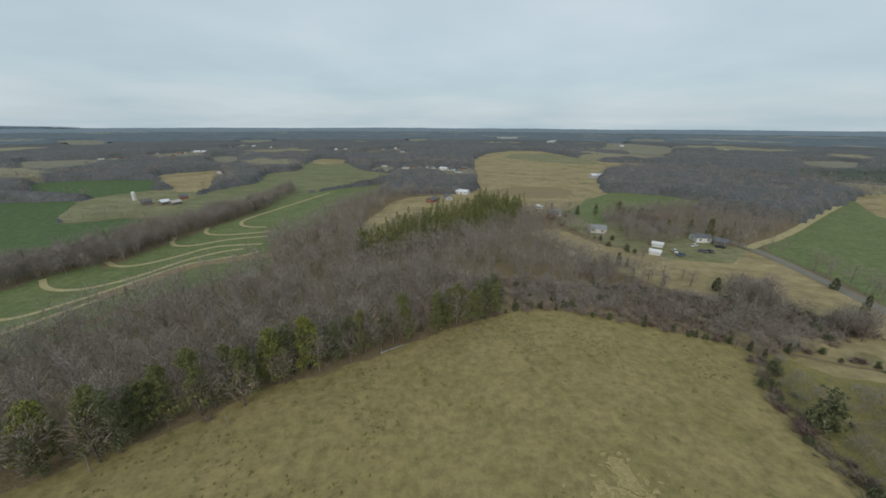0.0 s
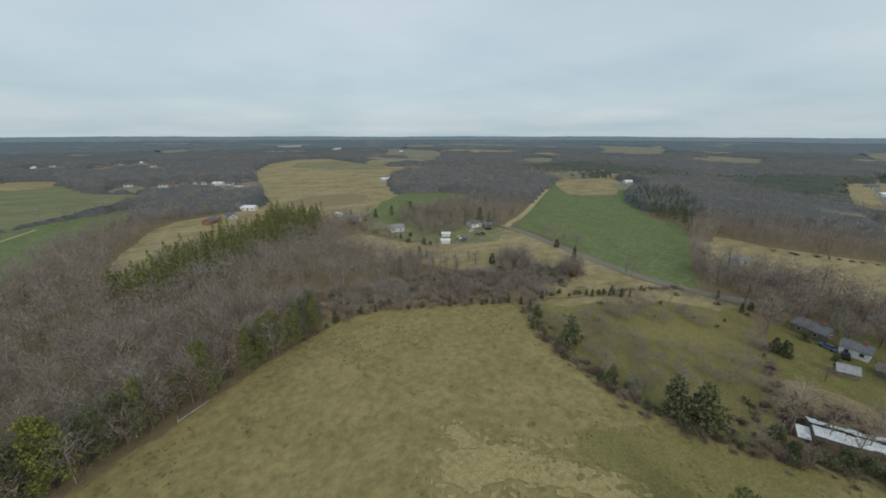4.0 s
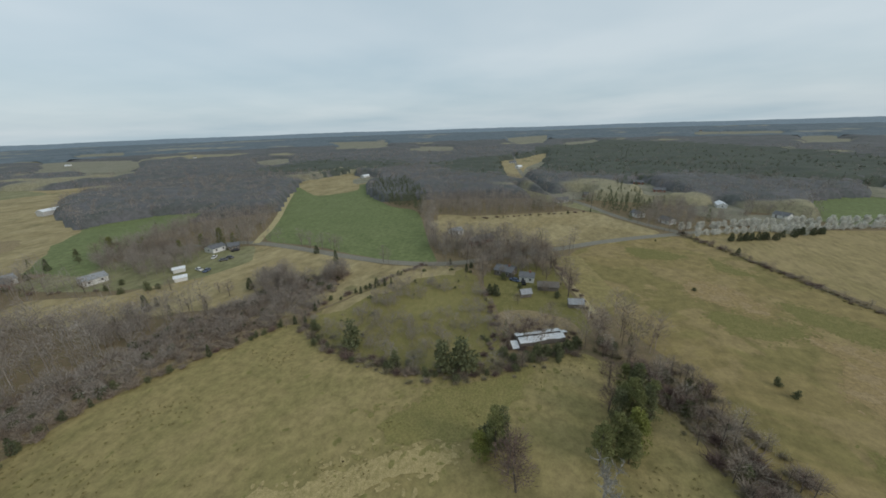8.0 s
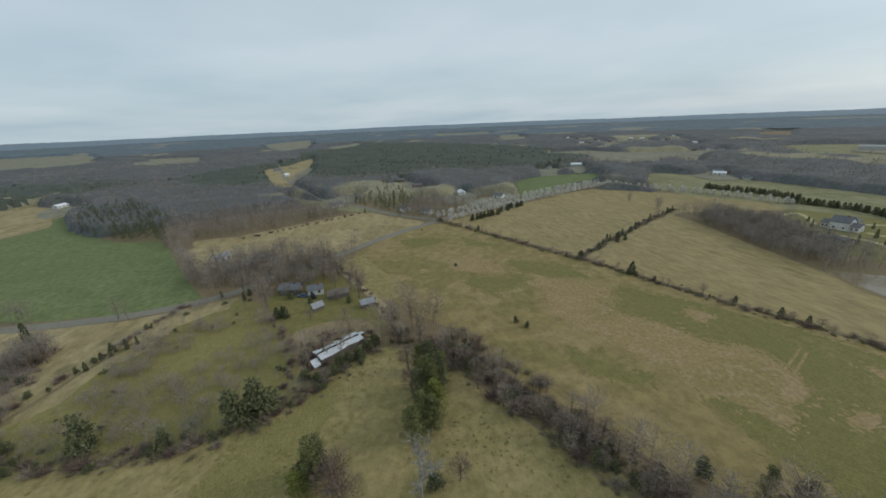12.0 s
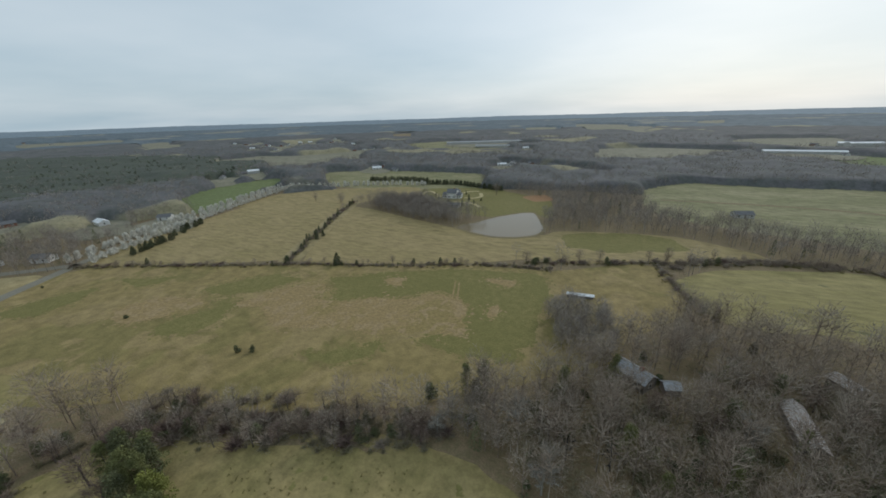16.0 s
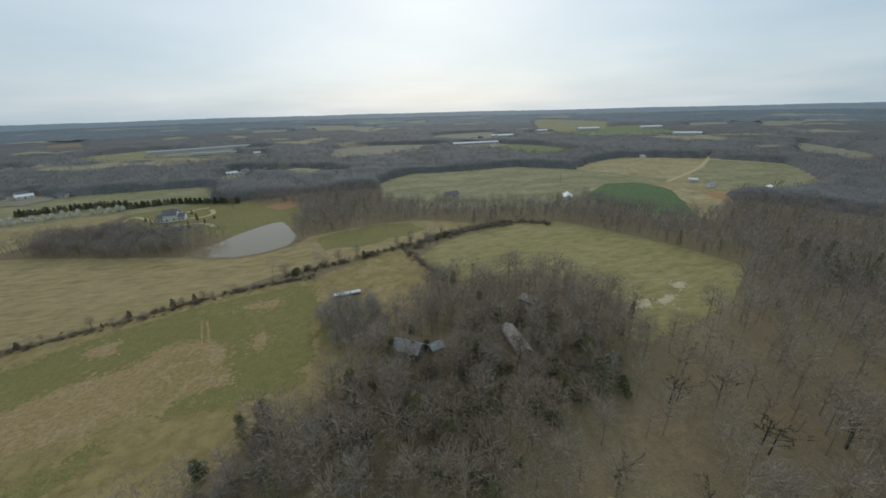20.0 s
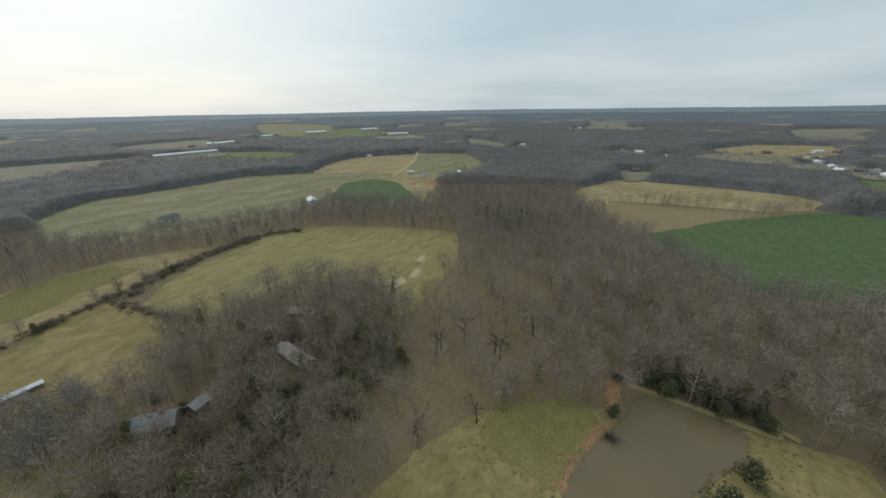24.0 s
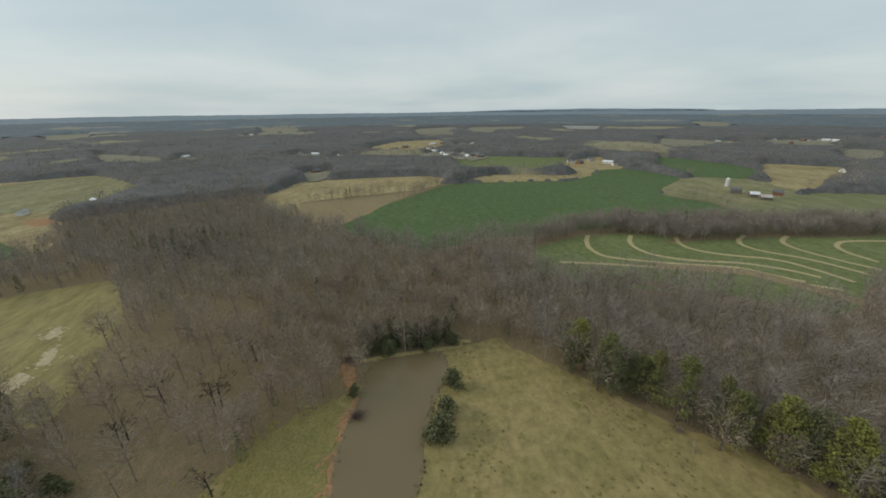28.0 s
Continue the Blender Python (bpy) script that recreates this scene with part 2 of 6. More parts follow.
M["siding"] = mat("white_siding", [(0.72, 0.71, 0.68), (0.78, 0.77, 0.75), (0.62, 0.60, 0.56)], (0.4, 3.0), rough=0.7)
M["old_siding"] = mat("weathered_siding", [(0.50, 0.49, 0.46), (0.56, 0.55, 0.53), (0.40, 0.385, 0.355)], (0.4, 3.0), rough=0.8)
M["brick"] = mat("brick_wall", [(0.28, 0.13, 0.09), (0.33, 0.17, 0.12), (0.22, 0.11, 0.08)], (0.6, 5.0), rough=0.85)
M["shingle"] = mat("grey_shingles", [(0.16, 0.16, 0.165), (0.22, 0.22, 0.22), (0.12, 0.12, 0.125)], (0.5, 4.0), bump=0.3, bump_scale=8)
M["tin"] = mat("galvanised_roof", [(0.35, 0.36, 0.375), (0.43, 0.44, 0.455), (0.27, 0.26, 0.25)], (0.4, 3.0), rough=0.45, metal=0.3)
M["rust"] = mat("rusting_tin", [(0.50, 0.46, 0.43), (0.36, 0.26, 0.20), (0.57, 0.53, 0.50)], (0.35, 2.0), rough=0.7)
M["white_roof"] = mat("white_roof_sheet", [(0.78, 0.79, 0.80), (0.85, 0.85, 0.85), (0.65, 0.65, 0.65)], (0.3, 2.0), rough=0.5)
M["old_wood"] = mat("weathered_boards", [(0.20, 0.175, 0.15), (0.26, 0.235, 0.21), (0.14, 0.115, 0.095)], (0.6, 4.0), bump=0.3)
M["dark"] = mat("near_black", [(0.03, 0.03, 0.032), (0.045, 0.042, 0.04), (0.02, 0.02, 0.02)], (0.5, 3.0), rough=0.6)
M["pane"] = mat("window_pane", [(0.04, 0.045, 0.05), (0.06, 0.065, 0.07), (0.05, 0.05, 0.05)], (0.3, 2.0), rough=0.08)
M["paint_blue"] = mat("dull_blue_paint", [(0.12, 0.16, 0.24), (0.15, 0.19, 0.27), (0.10, 0.12, 0.18)], (0.5, 3.0), rough=0.4)
M["tyre"] = mat("rubber", [(0.03, 0.03, 0.03), (0.04, 0.04, 0.04), (0.025, 0.025, 0.025)], (1.0, 5.0))
M["yellowish"] = mat("yellow_green_needles", [(0.226, 0.231, 0.06), (0.264, 0.267, 0.072), (0.187, 0.198, 0.056)], (0.1, 0.8), per="island")
M["dark_pine"] = mat("dark_pine_needles", [(0.125, 0.138, 0.074), (0.155, 0.165, 0.088), (0.108, 0.118, 0.068)], (0.02, 0.2), per="island")
M["bramble"] = mat("dry_brambles", [(0.275, 0.23, 0.16), (0.32, 0.27, 0.19), (0.25, 0.221, 0.125)], (0.08, 0.5), per="island")
M["tuft"] = mat("grass_tufts", [(0.212, 0.179, 0.069), (0.265, 0.21, 0.092), (0.175, 0.156, 0.0552)], (0.08, 0.5), per="island")


# ---- ground, fields, water ----
def hill(x, y):
    """The land rolls only in the distance and climbs to the skyline."""
    r = np.hypot(x, y)
    az = np.degrees(np.arctan2(-x, y))
    far = np.clip((r - 1500) / 3300, 0, 1) ** 1.2
    roll = np.sin(az * 0.11 + 1.0) * 0.25 + np.sin(az * 0.29 + r / 900) * 0.2 + np.sin(az * 0.83) * 0.08
    return far * 20 * (1 + 0.5 * roll)


def link_mesh(name, verts, faces, mats, parent=None, label="", mat_index=None, smooth=False):
    me = bpy.data.meshes.new(name)
    me.from_pydata(verts if isinstance(verts, list) else verts.tolist(), [], faces if isinstance(faces, list) else faces.tolist())
    for m in mats if isinstance(mats, (list, tuple)) else [mats]:
        me.materials.append(m)
    if mat_index is not None:
        me.polygons.foreach_set("material_index", np.asarray(mat_index, dtype=np.int32))
    if smooth:
        me.polygons.foreach_set("use_smooth", np.ones(len(me.polygons), dtype=bool))
    ob = new(name, me)
    if parent:
        ob.parent = parent
    if label:
        ob["label"] = label
    return ob


def polar(rs, n, height):
    a = np.linspace(0, 2 * np.pi, n, endpoint=False)
    R, A = np.meshgrid(rs, a, indexing="ij")
    x, y = -R * np.sin(A), R * np.cos(A)
    v = np.stack([x, y, height(x, y)], -1).reshape(-1, 3)
    i, j = np.meshgrid(np.arange(len(rs) - 1), np.arange(n), indexing="ij")
    k = (j + 1) % n
    f = np.stack([i * n + j, i * n + k, (i + 1) * n + k, (i + 1) * n + j], -1).reshape(-1, 4)
    return v, f


rings = np.concatenate([np.linspace(1, 1400, 30), np.linspace(1500, 4900, 40)])
gv, gf = polar(rings, 180, hill)
ground = link_mesh("ground", np.vstack([gv, [[0, 0, 0]]]), gf.tolist() + [[j, (j + 1) % 180, len(gv)][::-1] for j in range(180)], M["litter"], smooth=True)
tagged(ground, "rolling farmland ground under dead leaves and grass", "ground", kind="structure")

OPEN = []          # outlines that hold no wood


def inside(p, poly):
    x, y = p[:, 0], p[:, 1]
    lo, hi = poly.min(0), poly.max(0)
    res = np.zeros(len(p), dtype=bool)
    sel = np.where((x >= lo[0]) & (x <= hi[0]) & (y >= lo[1]) & (y <= hi[1]))[0]
    if len(sel) == 0:
        return res
    xs, ys = x[sel], y[sel]
    r = np.zeros(len(sel), dtype=bool)
    q = np.roll(poly, -1, 0)
    for (x0, y0), (x1, y1) in zip(poly, q):
        if y0 == y1:
            continue
        c = ((y0 > ys) != (y1 > ys)) & (xs < (x1 - x0) * (ys - y0) / (y1 - y0) + x0)
        r ^= c
    res[sel] = r
    return res


def in_open(p):
    r = np.zeros(len(p), dtype=bool)
    for poly in OPEN:
        r |= inside(p, poly)
    return r


def smooth_line(pts, closed, rounds=2):
    p = np.array(pts, dtype=float)
    for k in range(rounds):
        q = np.roll(p, -1, 0) if closed else p[1:]
        b = p if closed else p[:-1]
        c = 0.25 if not closed else (0.13, 0.25, 0.25)[min(k, 2)]
        new_p = np.stack([b * (1 - c) + q * c, b * c + q * (1 - c)], 1).reshape(-1, 2)
        p = new_p if closed else np.vstack([p[:1], new_p, p[-1:]])
    return p


def rough_line(p, amp):
    """Small natural wobble across a line, set by place."""
    if amp <= 0:
        return p
    if amp > 1.5:
        q = [p[0]]
        for a, c in zip(p, np.vstack([p[1:], p[:1]])):
            k = int(min(60, max(1, np.hypot(*(c - a)) / 1.6)))
            q += [a + (c - a) * (i + 1) / k for i in range(k)]
        p = np.array(q[:-1])
        w = [noise.noise_vector(Vector((x * 0.45, y * 0.45, 2.1))) for x, y in p]
        p = p + np.array([[v.x, v.y] for v in w]) * min(amp, 3) * 0.5
    w = [noise.noise_vector(Vector((x * 0.09, y * 0.09, 0.3))) for x, y in p]
    return p + np.array([[v.x, v.y] for v in w]) * amp


LAYER = [0]


def patch(name, pts, material, label, category="field", amp=1.0, is_open=True, rounds=2, lift=0.0, pull=True):
    LAYER[0] += 1
    q = np.array(pts, dtype=float)
    rr = np.hypot(q[:, 0], q[:, 1])
    if rr.mean() > 430 and is_open and pull:      # the treetops in front hide the near edge
        q[rr < rr.mean()] *= 0.88
    p = rough_line(smooth_line(q, True, rounds), amp)
    if is_open:
        OPEN.append(p)
    z = 0.01 + 0.0009 * LAYER[0] + lift
    far = np.hypot(p[:, 0], p[:, 1]).max()
    zz = hill(p[:, 0], p[:, 1]) + z + (0.5 if far > 1300 else 0)
    from_poly = [Vector((x, y, 0)) for x, y in p]
    import_tess = geometry_tess([from_poly])
    ob = link_mesh(name, [(x, y, h) for (x, y), h in zip(p, zz)], [list(t) for t in import_tess], M[material])
    return tagged(ob, label, category, kind="structure")


import mathutils
geometry_tess = mathutils.geometry.tessellate_polygon


def strip(name, pts, width, material, label, category="road", amp=0.3, lift=0.0, is_open=True):
    LAYER[0] += 1
    p = rough_line(smooth_line(pts, False, 3), amp)
    d = np.gradient(p, axis=0)
    d /= np.maximum(np.hypot(d[:, 0], d[:, 1]), 1e-6)[:, None]
    nrm = np.stack([-d[:, 1], d[:, 0]], 1) * width / 2
    a, b = p + nrm, p - nrm
    if is_open:
        OPEN.append(np.vstack([a, b[::-1]]))
    n = len(p)
    z = 0.012 + 0.0009 * LAYER[0] + lift
    v = [(x, y, hill(x, y) + z) for x, y in np.vstack([a, b])]
    ob = link_mesh(name, v, [[i, i + 1, n + i + 1, n + i][::-1] for i in range(n - 1)], M[material])
    return tagged(ob, label, category, kind="structure")


near_field = [(37, 110), (55, 104), (71, 96), (85, 89), (89, 83), (78, 63), (77, 54), (75, 46), (74, 35), (74, 24), (83, 13), (90, 1), (97, -5), (96, -11), (88, -26), (72, -32), (55, -38), (45, -44),
              (45, -41), (32, -45), (69, -37), (36, -48), (17, -50), (4, -47), (-33, -38), (-41, -38), (-54, -36), (-67, -23), (-74, -11), (-89, 25), (-90, 35), (-85, 35), (-72, 46), (-62, 53),
              (-56, 58), (-49, 64), (-41, 71), (-30, 75), (-18, 84), (-3, 94), (8, 99), (24, 109)]
patch("field_hilltop", near_field, "pasture", "close-grazed olive-green pasture on the hilltop", amp=2.0)

scrub_lot = [(91, 87), (113, 76), (138, 70), (154, 62), (152, 40), (128, 26), (99, 15), (84, 14), (75, 26), (75, 44), (77, 59), (82, 75)]
patch("field_scrub_lot", scrub_lot, "olive", "overgrown lot of rank grass and brambles", amp=2)
patch("field_scrub_tan", [(93, 86), (113, 75), (138, 69), (152, 61), (151, 46), (143, 45), (138, 58), (118, 66), (100, 76)], "straw", "tan dead grass along the top of the lot", amp=4, is_open=False)
brush_zone = [(-3, 135), (18, 139), (43, 131), (66, 129), (78, 128), (98, 120), (122, 113), (132, 94), (103, 86), (92, 88), (72, 98), (56, 106), (37, 112), (25, 111)]
patch("field_brush", brush_zone, "brown", "brown brushy ground below the pasture", amp=4)
patch("field_cottage_meadow", [(50, 205), (72, 213), (86, 177), (109, 169), (127, 195), (158, 174), (155, 123), (146, 81), (150, 54), (154, 40), (139, 52), (129, 71), (115, 77), (94, 87), (88, 100), (87, 129), (65, 159), (56, 186)],
      "straw", "tan meadow around the cottages below the road")
patch("field_cottage_yard", [(77, 243), (102, 242), (136, 207), (158, 174), (134, 153), (110, 160), (92, 176), (80, 210)], "pale", "rough lawn round the cottages")
patch("field_wheat_road", [(163, 176), (270, 250), (412, 347), (446, 259), (325, 195), (272, 141), (265, 112), (181, 71), (153, 55), (151, 74), (156, 104), (165, 140)], "wheat", "green winter wheat field across the road")
patch("field_wheat_head", [(424, 356), (457, 266), (386, 226), (343, 299)], "straw", "unsown tan head of the wheat field", is_open=False)
patch("field_wheat_slope", [(80, 272), (129, 319), (166, 344), (204, 327), (228, 282), (187, 272), (153, 264), (123, 246), (96, 217), (92, 253)], "wheat", "narrow green wheat field by the wood", amp=2.0, pull=False)
patch("field_broom", [(29, 281), (42, 464), (52, 669), (97, 837), (173, 938), (247, 922), (259, 783), (281, 637), (365, 612), (269, 550), (230, 513), (180, 419), (157, 353), (155, 332), (126, 309), (88, 253), (65, 245), (51, 277)], "straw", "wide tan broomsedge field", amp=2.0, pull=False)
patch("field_broom_green", [(155, 841), (227, 845), (276, 703), (265, 599), (205, 614), (151, 673), (117, 720)], "pale", "greener band in the broomsedge field", amp=4, is_open=False, pull=False)
patch("field_broom_brown", [(42, 347), (80, 375), (120, 369), (128, 343), (96, 308), (59, 318)], "brown", "russet sedge in the broomsedge field", amp=4, is_open=False, pull=False)
patch("field_wood_clearing", [(-49, 186), (-51, 228), (-43, 282), (-32, 311), (-7, 319), (24, 334), (36, 360), (33, 293), (14, 244), (-9, 229), (-29, 211), (-38, 186)], "straw", "tan clearing behind the pine stand", amp=2.0, pull=False)
patch("field_terraces", [(-157, 75), (-168, 111), (-166, 137), (-156, 152), (-148, 143), (-146, 181), (-142, 209), (-135, 242), (-134, 319), (-112, 346), (-85, 371), (-69, 386), (-50, 351), (-70, 305), (-83, 281), (-81, 222), (-92, 197), (-92, 181), (-77, 146), (-88, 134), (-101, 121), (-111, 108), (-118, 97), (-123, 86), (-100, 111), (-112, 87), (-124, 68), (-130, 62)], "wheat", "terraced field of green wheat on a slope", amp=2.0, pull=False)
patch("field_lush", [(-228, -27), (-254, -7), (-275, 23), (-303, 45), (-325, 69), (-320, 122), (-310, 174), (-329, 211), (-364, 246), (-365, 272), (-335, 283), (-301, 293), (-255, 226), (-236, 218), (-214, 235), (-180, 224), (-180, 176), (-177, 136), (-176, 101), (-175, 68), (-175, 53), (-168, 36), (-163, 24), (-179, 6), (-198, -15)], "lush", "wide field of deep green young wheat", amp=2.0, pull=False)
patch("field_farmstead", [(-301, 293), (-255, 226), (-239, 221), (-216, 238), (-185, 238), (-215, 306), (-231, 341), (-256, 348), (-277, 342), (-294, 323)], "pale", "pale meadow round the farmstead", amp=2.0, pull=False)
patch("field_slope", [(-202, 258), (-221, 319), (-217, 356), (-201, 386), (-229, 466), (-200, 503), (-235, 633), (-162, 617), (-114, 507), (-62, 472), (-61, 411), (-96, 370), (-128, 330), (-135, 277), (-160, 259), (-169, 214), (-189, 198)], "slope", "long pale green meadow above the terraces", amp=2.0, pull=False)
patch("field_far_green", [(-351, 296), (-439, 380), (-396, 405), (-338, 406), (-316, 399), (-277, 342), (-296, 313), (-307, 298)], "lush", "far green wheat field beside the farm", amp=2.0, pull=False)
patch("field_far_tan", [(-359, 450), (-336, 474), (-311, 506), (-278, 464), (-258, 405), (-220, 336), (-247, 329), (-314, 395)], "straw", "far tan stubble field", amp=2.0, pull=False)
patch("field_far_tan", [(-235, 633), (-228, 689), (-175, 669), (-160, 598), (-193, 579)], "straw", "tan meadow beside the village", amp=2.0, pull=False)
patch("field_tan_hollow", [(-301, -88), (-348, -79), (-371, -68), (-372, -36), (-374, 9), (-372, 55), (-346, 69), (-325, 59), (-305, 38), (-299, 16), (-295, -12), (-287, -37), (-279, -57), (-238, -52), (-254, -69)], "straw", "tan stubble field above the wood", amp=2.0, pull=False)
patch("field_brush_hollow", [(-276, -58), (-283, -28), (-295, 16), (-300, 38), (-274, 16), (-231, -10), (-206, -31), (-229, -47)], "brown", "brown brushy hollow below the stubble", amp=2.0, pull=False)
patch("field_tan_strip", [(-331, 70), (-363, 119), (-352, 159), (-338, 189), (-368, 232), (-372, 248), (-329, 211), (-313, 175), (-320, 122)], "straw", "tan grass margin above the wheat", amp=2.0, pull=False)
patch("field_road_yards", [(-375, 202), (-431, 239), (-471, 312), (-422, 292), (-363, 279), (-361, 241), (-343, 210)], "straw", "tan yards round the houses by the road", amp=2.0, pull=False)
patch("field_far_green", [(-498, 106), (-513, 168), (-475, 229), (-471, 268), (-413, 229), (-359, 174), (-378, 131), (-380, 93)], "wheat", "far green field below the village", amp=2.0, pull=False)
patch("field_far_tan", [(-685, -11), (-803, 47), (-831, 150), (-683, 136), (-588, 92), (-574, 33), (-619, -11)], "straw", "tan slope below the village", amp=2.0, pull=False)
patch("field_far_open", [(-1259, 132), (-1396, 296), (-1192, 290), (-1047, 125)], "hazed_tan", "far tan field", amp=2.0, pull=False)
patch("field_far_open", [(-1335, 428), (-1318, 568), (-1092, 447), (-1070, 347)], "hazed_tan", "far tan field", amp=2.0, pull=False)
patch("field_ridge", [(-282, -394), (-345, -421), (-398, -391), (-431, -372), (-469, -303), (-406, -235), (-357, -201), (-302, -203), (-267, -211), (-265, -198), (-203, -169), (-185, -187), (-165, -236), (-234, -355)], "straw", "tan grassland over the ridge", amp=2.0, pull=False)
patch("field_ridge_green", [(-420, -363), (-463, -299), (-406, -235), (-357, -201), (-302, -203), (-286, -239), (-320, -291), (-371, -317)], "pale", "pale green field on a ridge", amp=2.0, pull=False)
patch("field_ridge_tan", [(-282, -394), (-345, -421), (-398, -391), (-422, -359), (-335, -295), (-288, -285), (-262, -298), (-258, -353), (-238, -361)], "straw", "tan pasture on a ridge", amp=2.0, pull=False)
patch("field_long_pasture", [(-20, -350), (-56, -398), (-117, -392), (-191, -401), (-231, -362), (-267, -309), (-285, -275), (-260, -261), (-211, -273), (-187, -263), (-151, -216), (-103, -233), (-42, -253), (-22, -280)], "pale", "long pale pasture on a ridge", amp=2.0, pull=False)
patch("field_ridge_wheat", [(-165, -236), (-218, -279), (-250, -272), (-250, -237), (-200, -167), (-185, -187)], "lush", "small green field below the ridge", amp=2.0, pull=False)
patch("field_ridge_clay", [(-261, -283), (-286, -226), (-265, -200), (-205, -163), (-202, -170), (-250, -237)], "straw", "straw yard on the ridge", amp=2.0, pull=False)
patch("field_ridge_red", [(-269, -225), (-276, -213), (-260, -197), (-252, -205)], "red_dirt", "bare red clay yard on the ridge", is_open=False, pull=False)
patch("field_far_open", [(40, -724), (-47, -763), (-183, -723), (-164, -663), (-75, -625), (10, -597)], "hazed_tan", "far tan field", amp=2.0, pull=False)
patch("field_far_strip", [(344, -357), (264, -392), (138, -400), (123, -367), (109, -300), (172, -286), (229, -280), (265, -280)], "pale", "pale green strip behind the large house", amp=2.0, pull=False)
patch("field_far_strip", [(153, -492), (114, -503), (24, -455), (3, -428), (35, -428), (110, -454)], "hazed_tan", "tan verge along a row of far houses", amp=2.0, pull=False)
patch("field_far_open", [(42, -695), (-44, -731), (-169, -669), (-74, -637), (13, -586)], "hazed_tan", "far tan field", amp=2.0, pull=False)
patch("field_far_open", [(-193, -641), (-258, -699), (-330, -618), (-346, -504), (-272, -458), (-222, -549)], "wheat", "far green field", amp=2.0, pull=False)
patch("field_far_open", [(-221, -928), (-350, -947), (-393, -811), (-291, -720), (-196, -775)], "hazed_tan", "far pale field by white sheds", amp=2.0, pull=False)
patch("field_far_open", [(-486, -913), (-939, -1111), (-757, -696), (-578, -680), (-478, -810)], "wheat", "far meadow by white sheds", amp=2.0, pull=False)
patch("field_behind_pears", [(356, -183), (378, -228), (375, -277), (362, -304), (318, -280), (311, -233), (276, -172), (274, -154)], "wheat", "green field behind the pear trees", amp=2.0, pull=False)
patch("field_far_open", [(641, -403), (628, -495), (509, -506), (491, -412), (573, -372)], "hazed_tan", "far tan field", amp=2.0, pull=False)
patch("field_corner_north", [(235, 91), (253, 63), (275, 13), (288, -19), (233, -60), (194, 0), (198, 23), (199, 46), (184, 66)], "straw", "tan field between the road and the woods", amp=2.0, pull=False)
patch("field_far_open", [(557, 89), (649, 63), (730, 46), (622, 29), (507, 38), (447, 60)], "hazed_tan", "tan clearing along the far road", amp=2.0, pull=False)
patch("field_far_open", [(339, 19), (373, -6), (363, -31), (326, -16)], "hazed_tan", "tan clearing along the far road", amp=2.0, pull=False)
patch("field_cattle", [(-23, -154), (-43, -176), (-90, -193), (-119, -191), (-151, -139), (-160, -105), (-136, -97), (-108, -92), (-92, -93), (-75, -129), (-63, -133), (-45, -126), (-34, -133)], "contoured", "striped cattle pasture on a hill")
patch("field_patchy", [(188, -3), (232, -56), (220, -80), (158, -100), (128, -115), (98, -124), (75, -134), (54, -143), (20, -149), (18, -150), (-12, -171), (-24, -171), (-33, -135), (-12, -109), (-10, -110), (-7, -93), (2, -86), (9, -80), (19, -70), (28, -66),
      (36, -57), (55, -50), (68, -41), (93, -37), (119, -19)], "patchy", "wide winter pasture mottled tan and green")
patch("field_fenced_west", [(235, -66), (259, -144), (274, -230), (197, -227), (146, -131), (141, -114), (198, -86)], "streaked", "fenced tan pasture with dark weed patches")
patch("field_fenced_east", [(132, -113), (187, -222), (114, -201), (72, -189), (31, -197), (26, -209), (-32, -221), (-64, -207), (-71, -194), (-38, -180), (14, -161), (28, -162), (63, -140), (111, -123)], "streaked", "tan pasture running down to the pond")
patch("field_green_brow", [(25, -203), (-13, -217), (-31, -214), (-41, -199), (-1, -180), (17, -183)], "green", "light green slope beside the pond", is_open=False, amp=4)
patch("field_fenced_head", [(282, -175), (281, -236), (243, -271), (180, -303), (158, -295), (174, -259), (183, -229), (192, -223), (235, -204)], "streaked", "head of the fenced pasture below the pears", pull=False)
patch("field_mansion_lawn", [(168, -297), (106, -319), (68, -299), (41, -284), (32, -230), (47, -241), (70, -222), (102, -229), (130, -250)], "green", "mown lawn round the large house")
patch("field_red_clay", [(69, -292), (50, -305), (39, -286), (54, -276)], "red_dirt", "bare red clay on the lawn", is_open=False)
patch("field_corner_tan", [(243, 58), (250, 41), (281, -20), (235, -61), (207, -27), (192, -1), (217, 19), (242, 44)], "straw", "tan field between two roads")
patch("field_cattle", [(-76, -78), (-80, -74), (-93, -77), (-107, -81), (-123, -85), (-156, -104), (-144, -115), (-119, -116)], "contoured", "foot of the striped cattle pasture")
patch("field_shed_yard", [(115, 19), (119, 8), (115, -5), (105, -11), (97, -9), (94, 5), (97, 15), (104, 19)], "brown", "bare brown ground round the fallen shed", is_open=False, amp=1.5, lift=0.02)
patch("field_house_yard", [(145, 33), (164, 20), (168, 3), (124, -10), (108, -13), (105, -3), (101, 10), (98, 15), (114, 19)], "green", "shaggy yard round the old farmhouse")
patch("field_far_open", [(-963, -1871), (-1062, -1380), (-761, -1012), (-574, -1092)], "pale", "far meadow")
patch("field_far_open", [(487, -785), (396, -915), (198, -799), (238, -721), (381, -700)], "pale", "far meadow before the long shed")
patch("field_far_open", [(565, -475), (494, -598), (438, -547), (488, -436)], "hazed_tan", "far tan field below the houses")
patch("field_far_open", [(555, -444), (528, -495), (470, -521), (432, -466), (477, -425)], "hazed_tan", "far tan field")
patch("field_far_open", [(1205, 507), (1174, 350), (1060, 315), (1059, 410)], "hazed_tan", "far tan clearing")
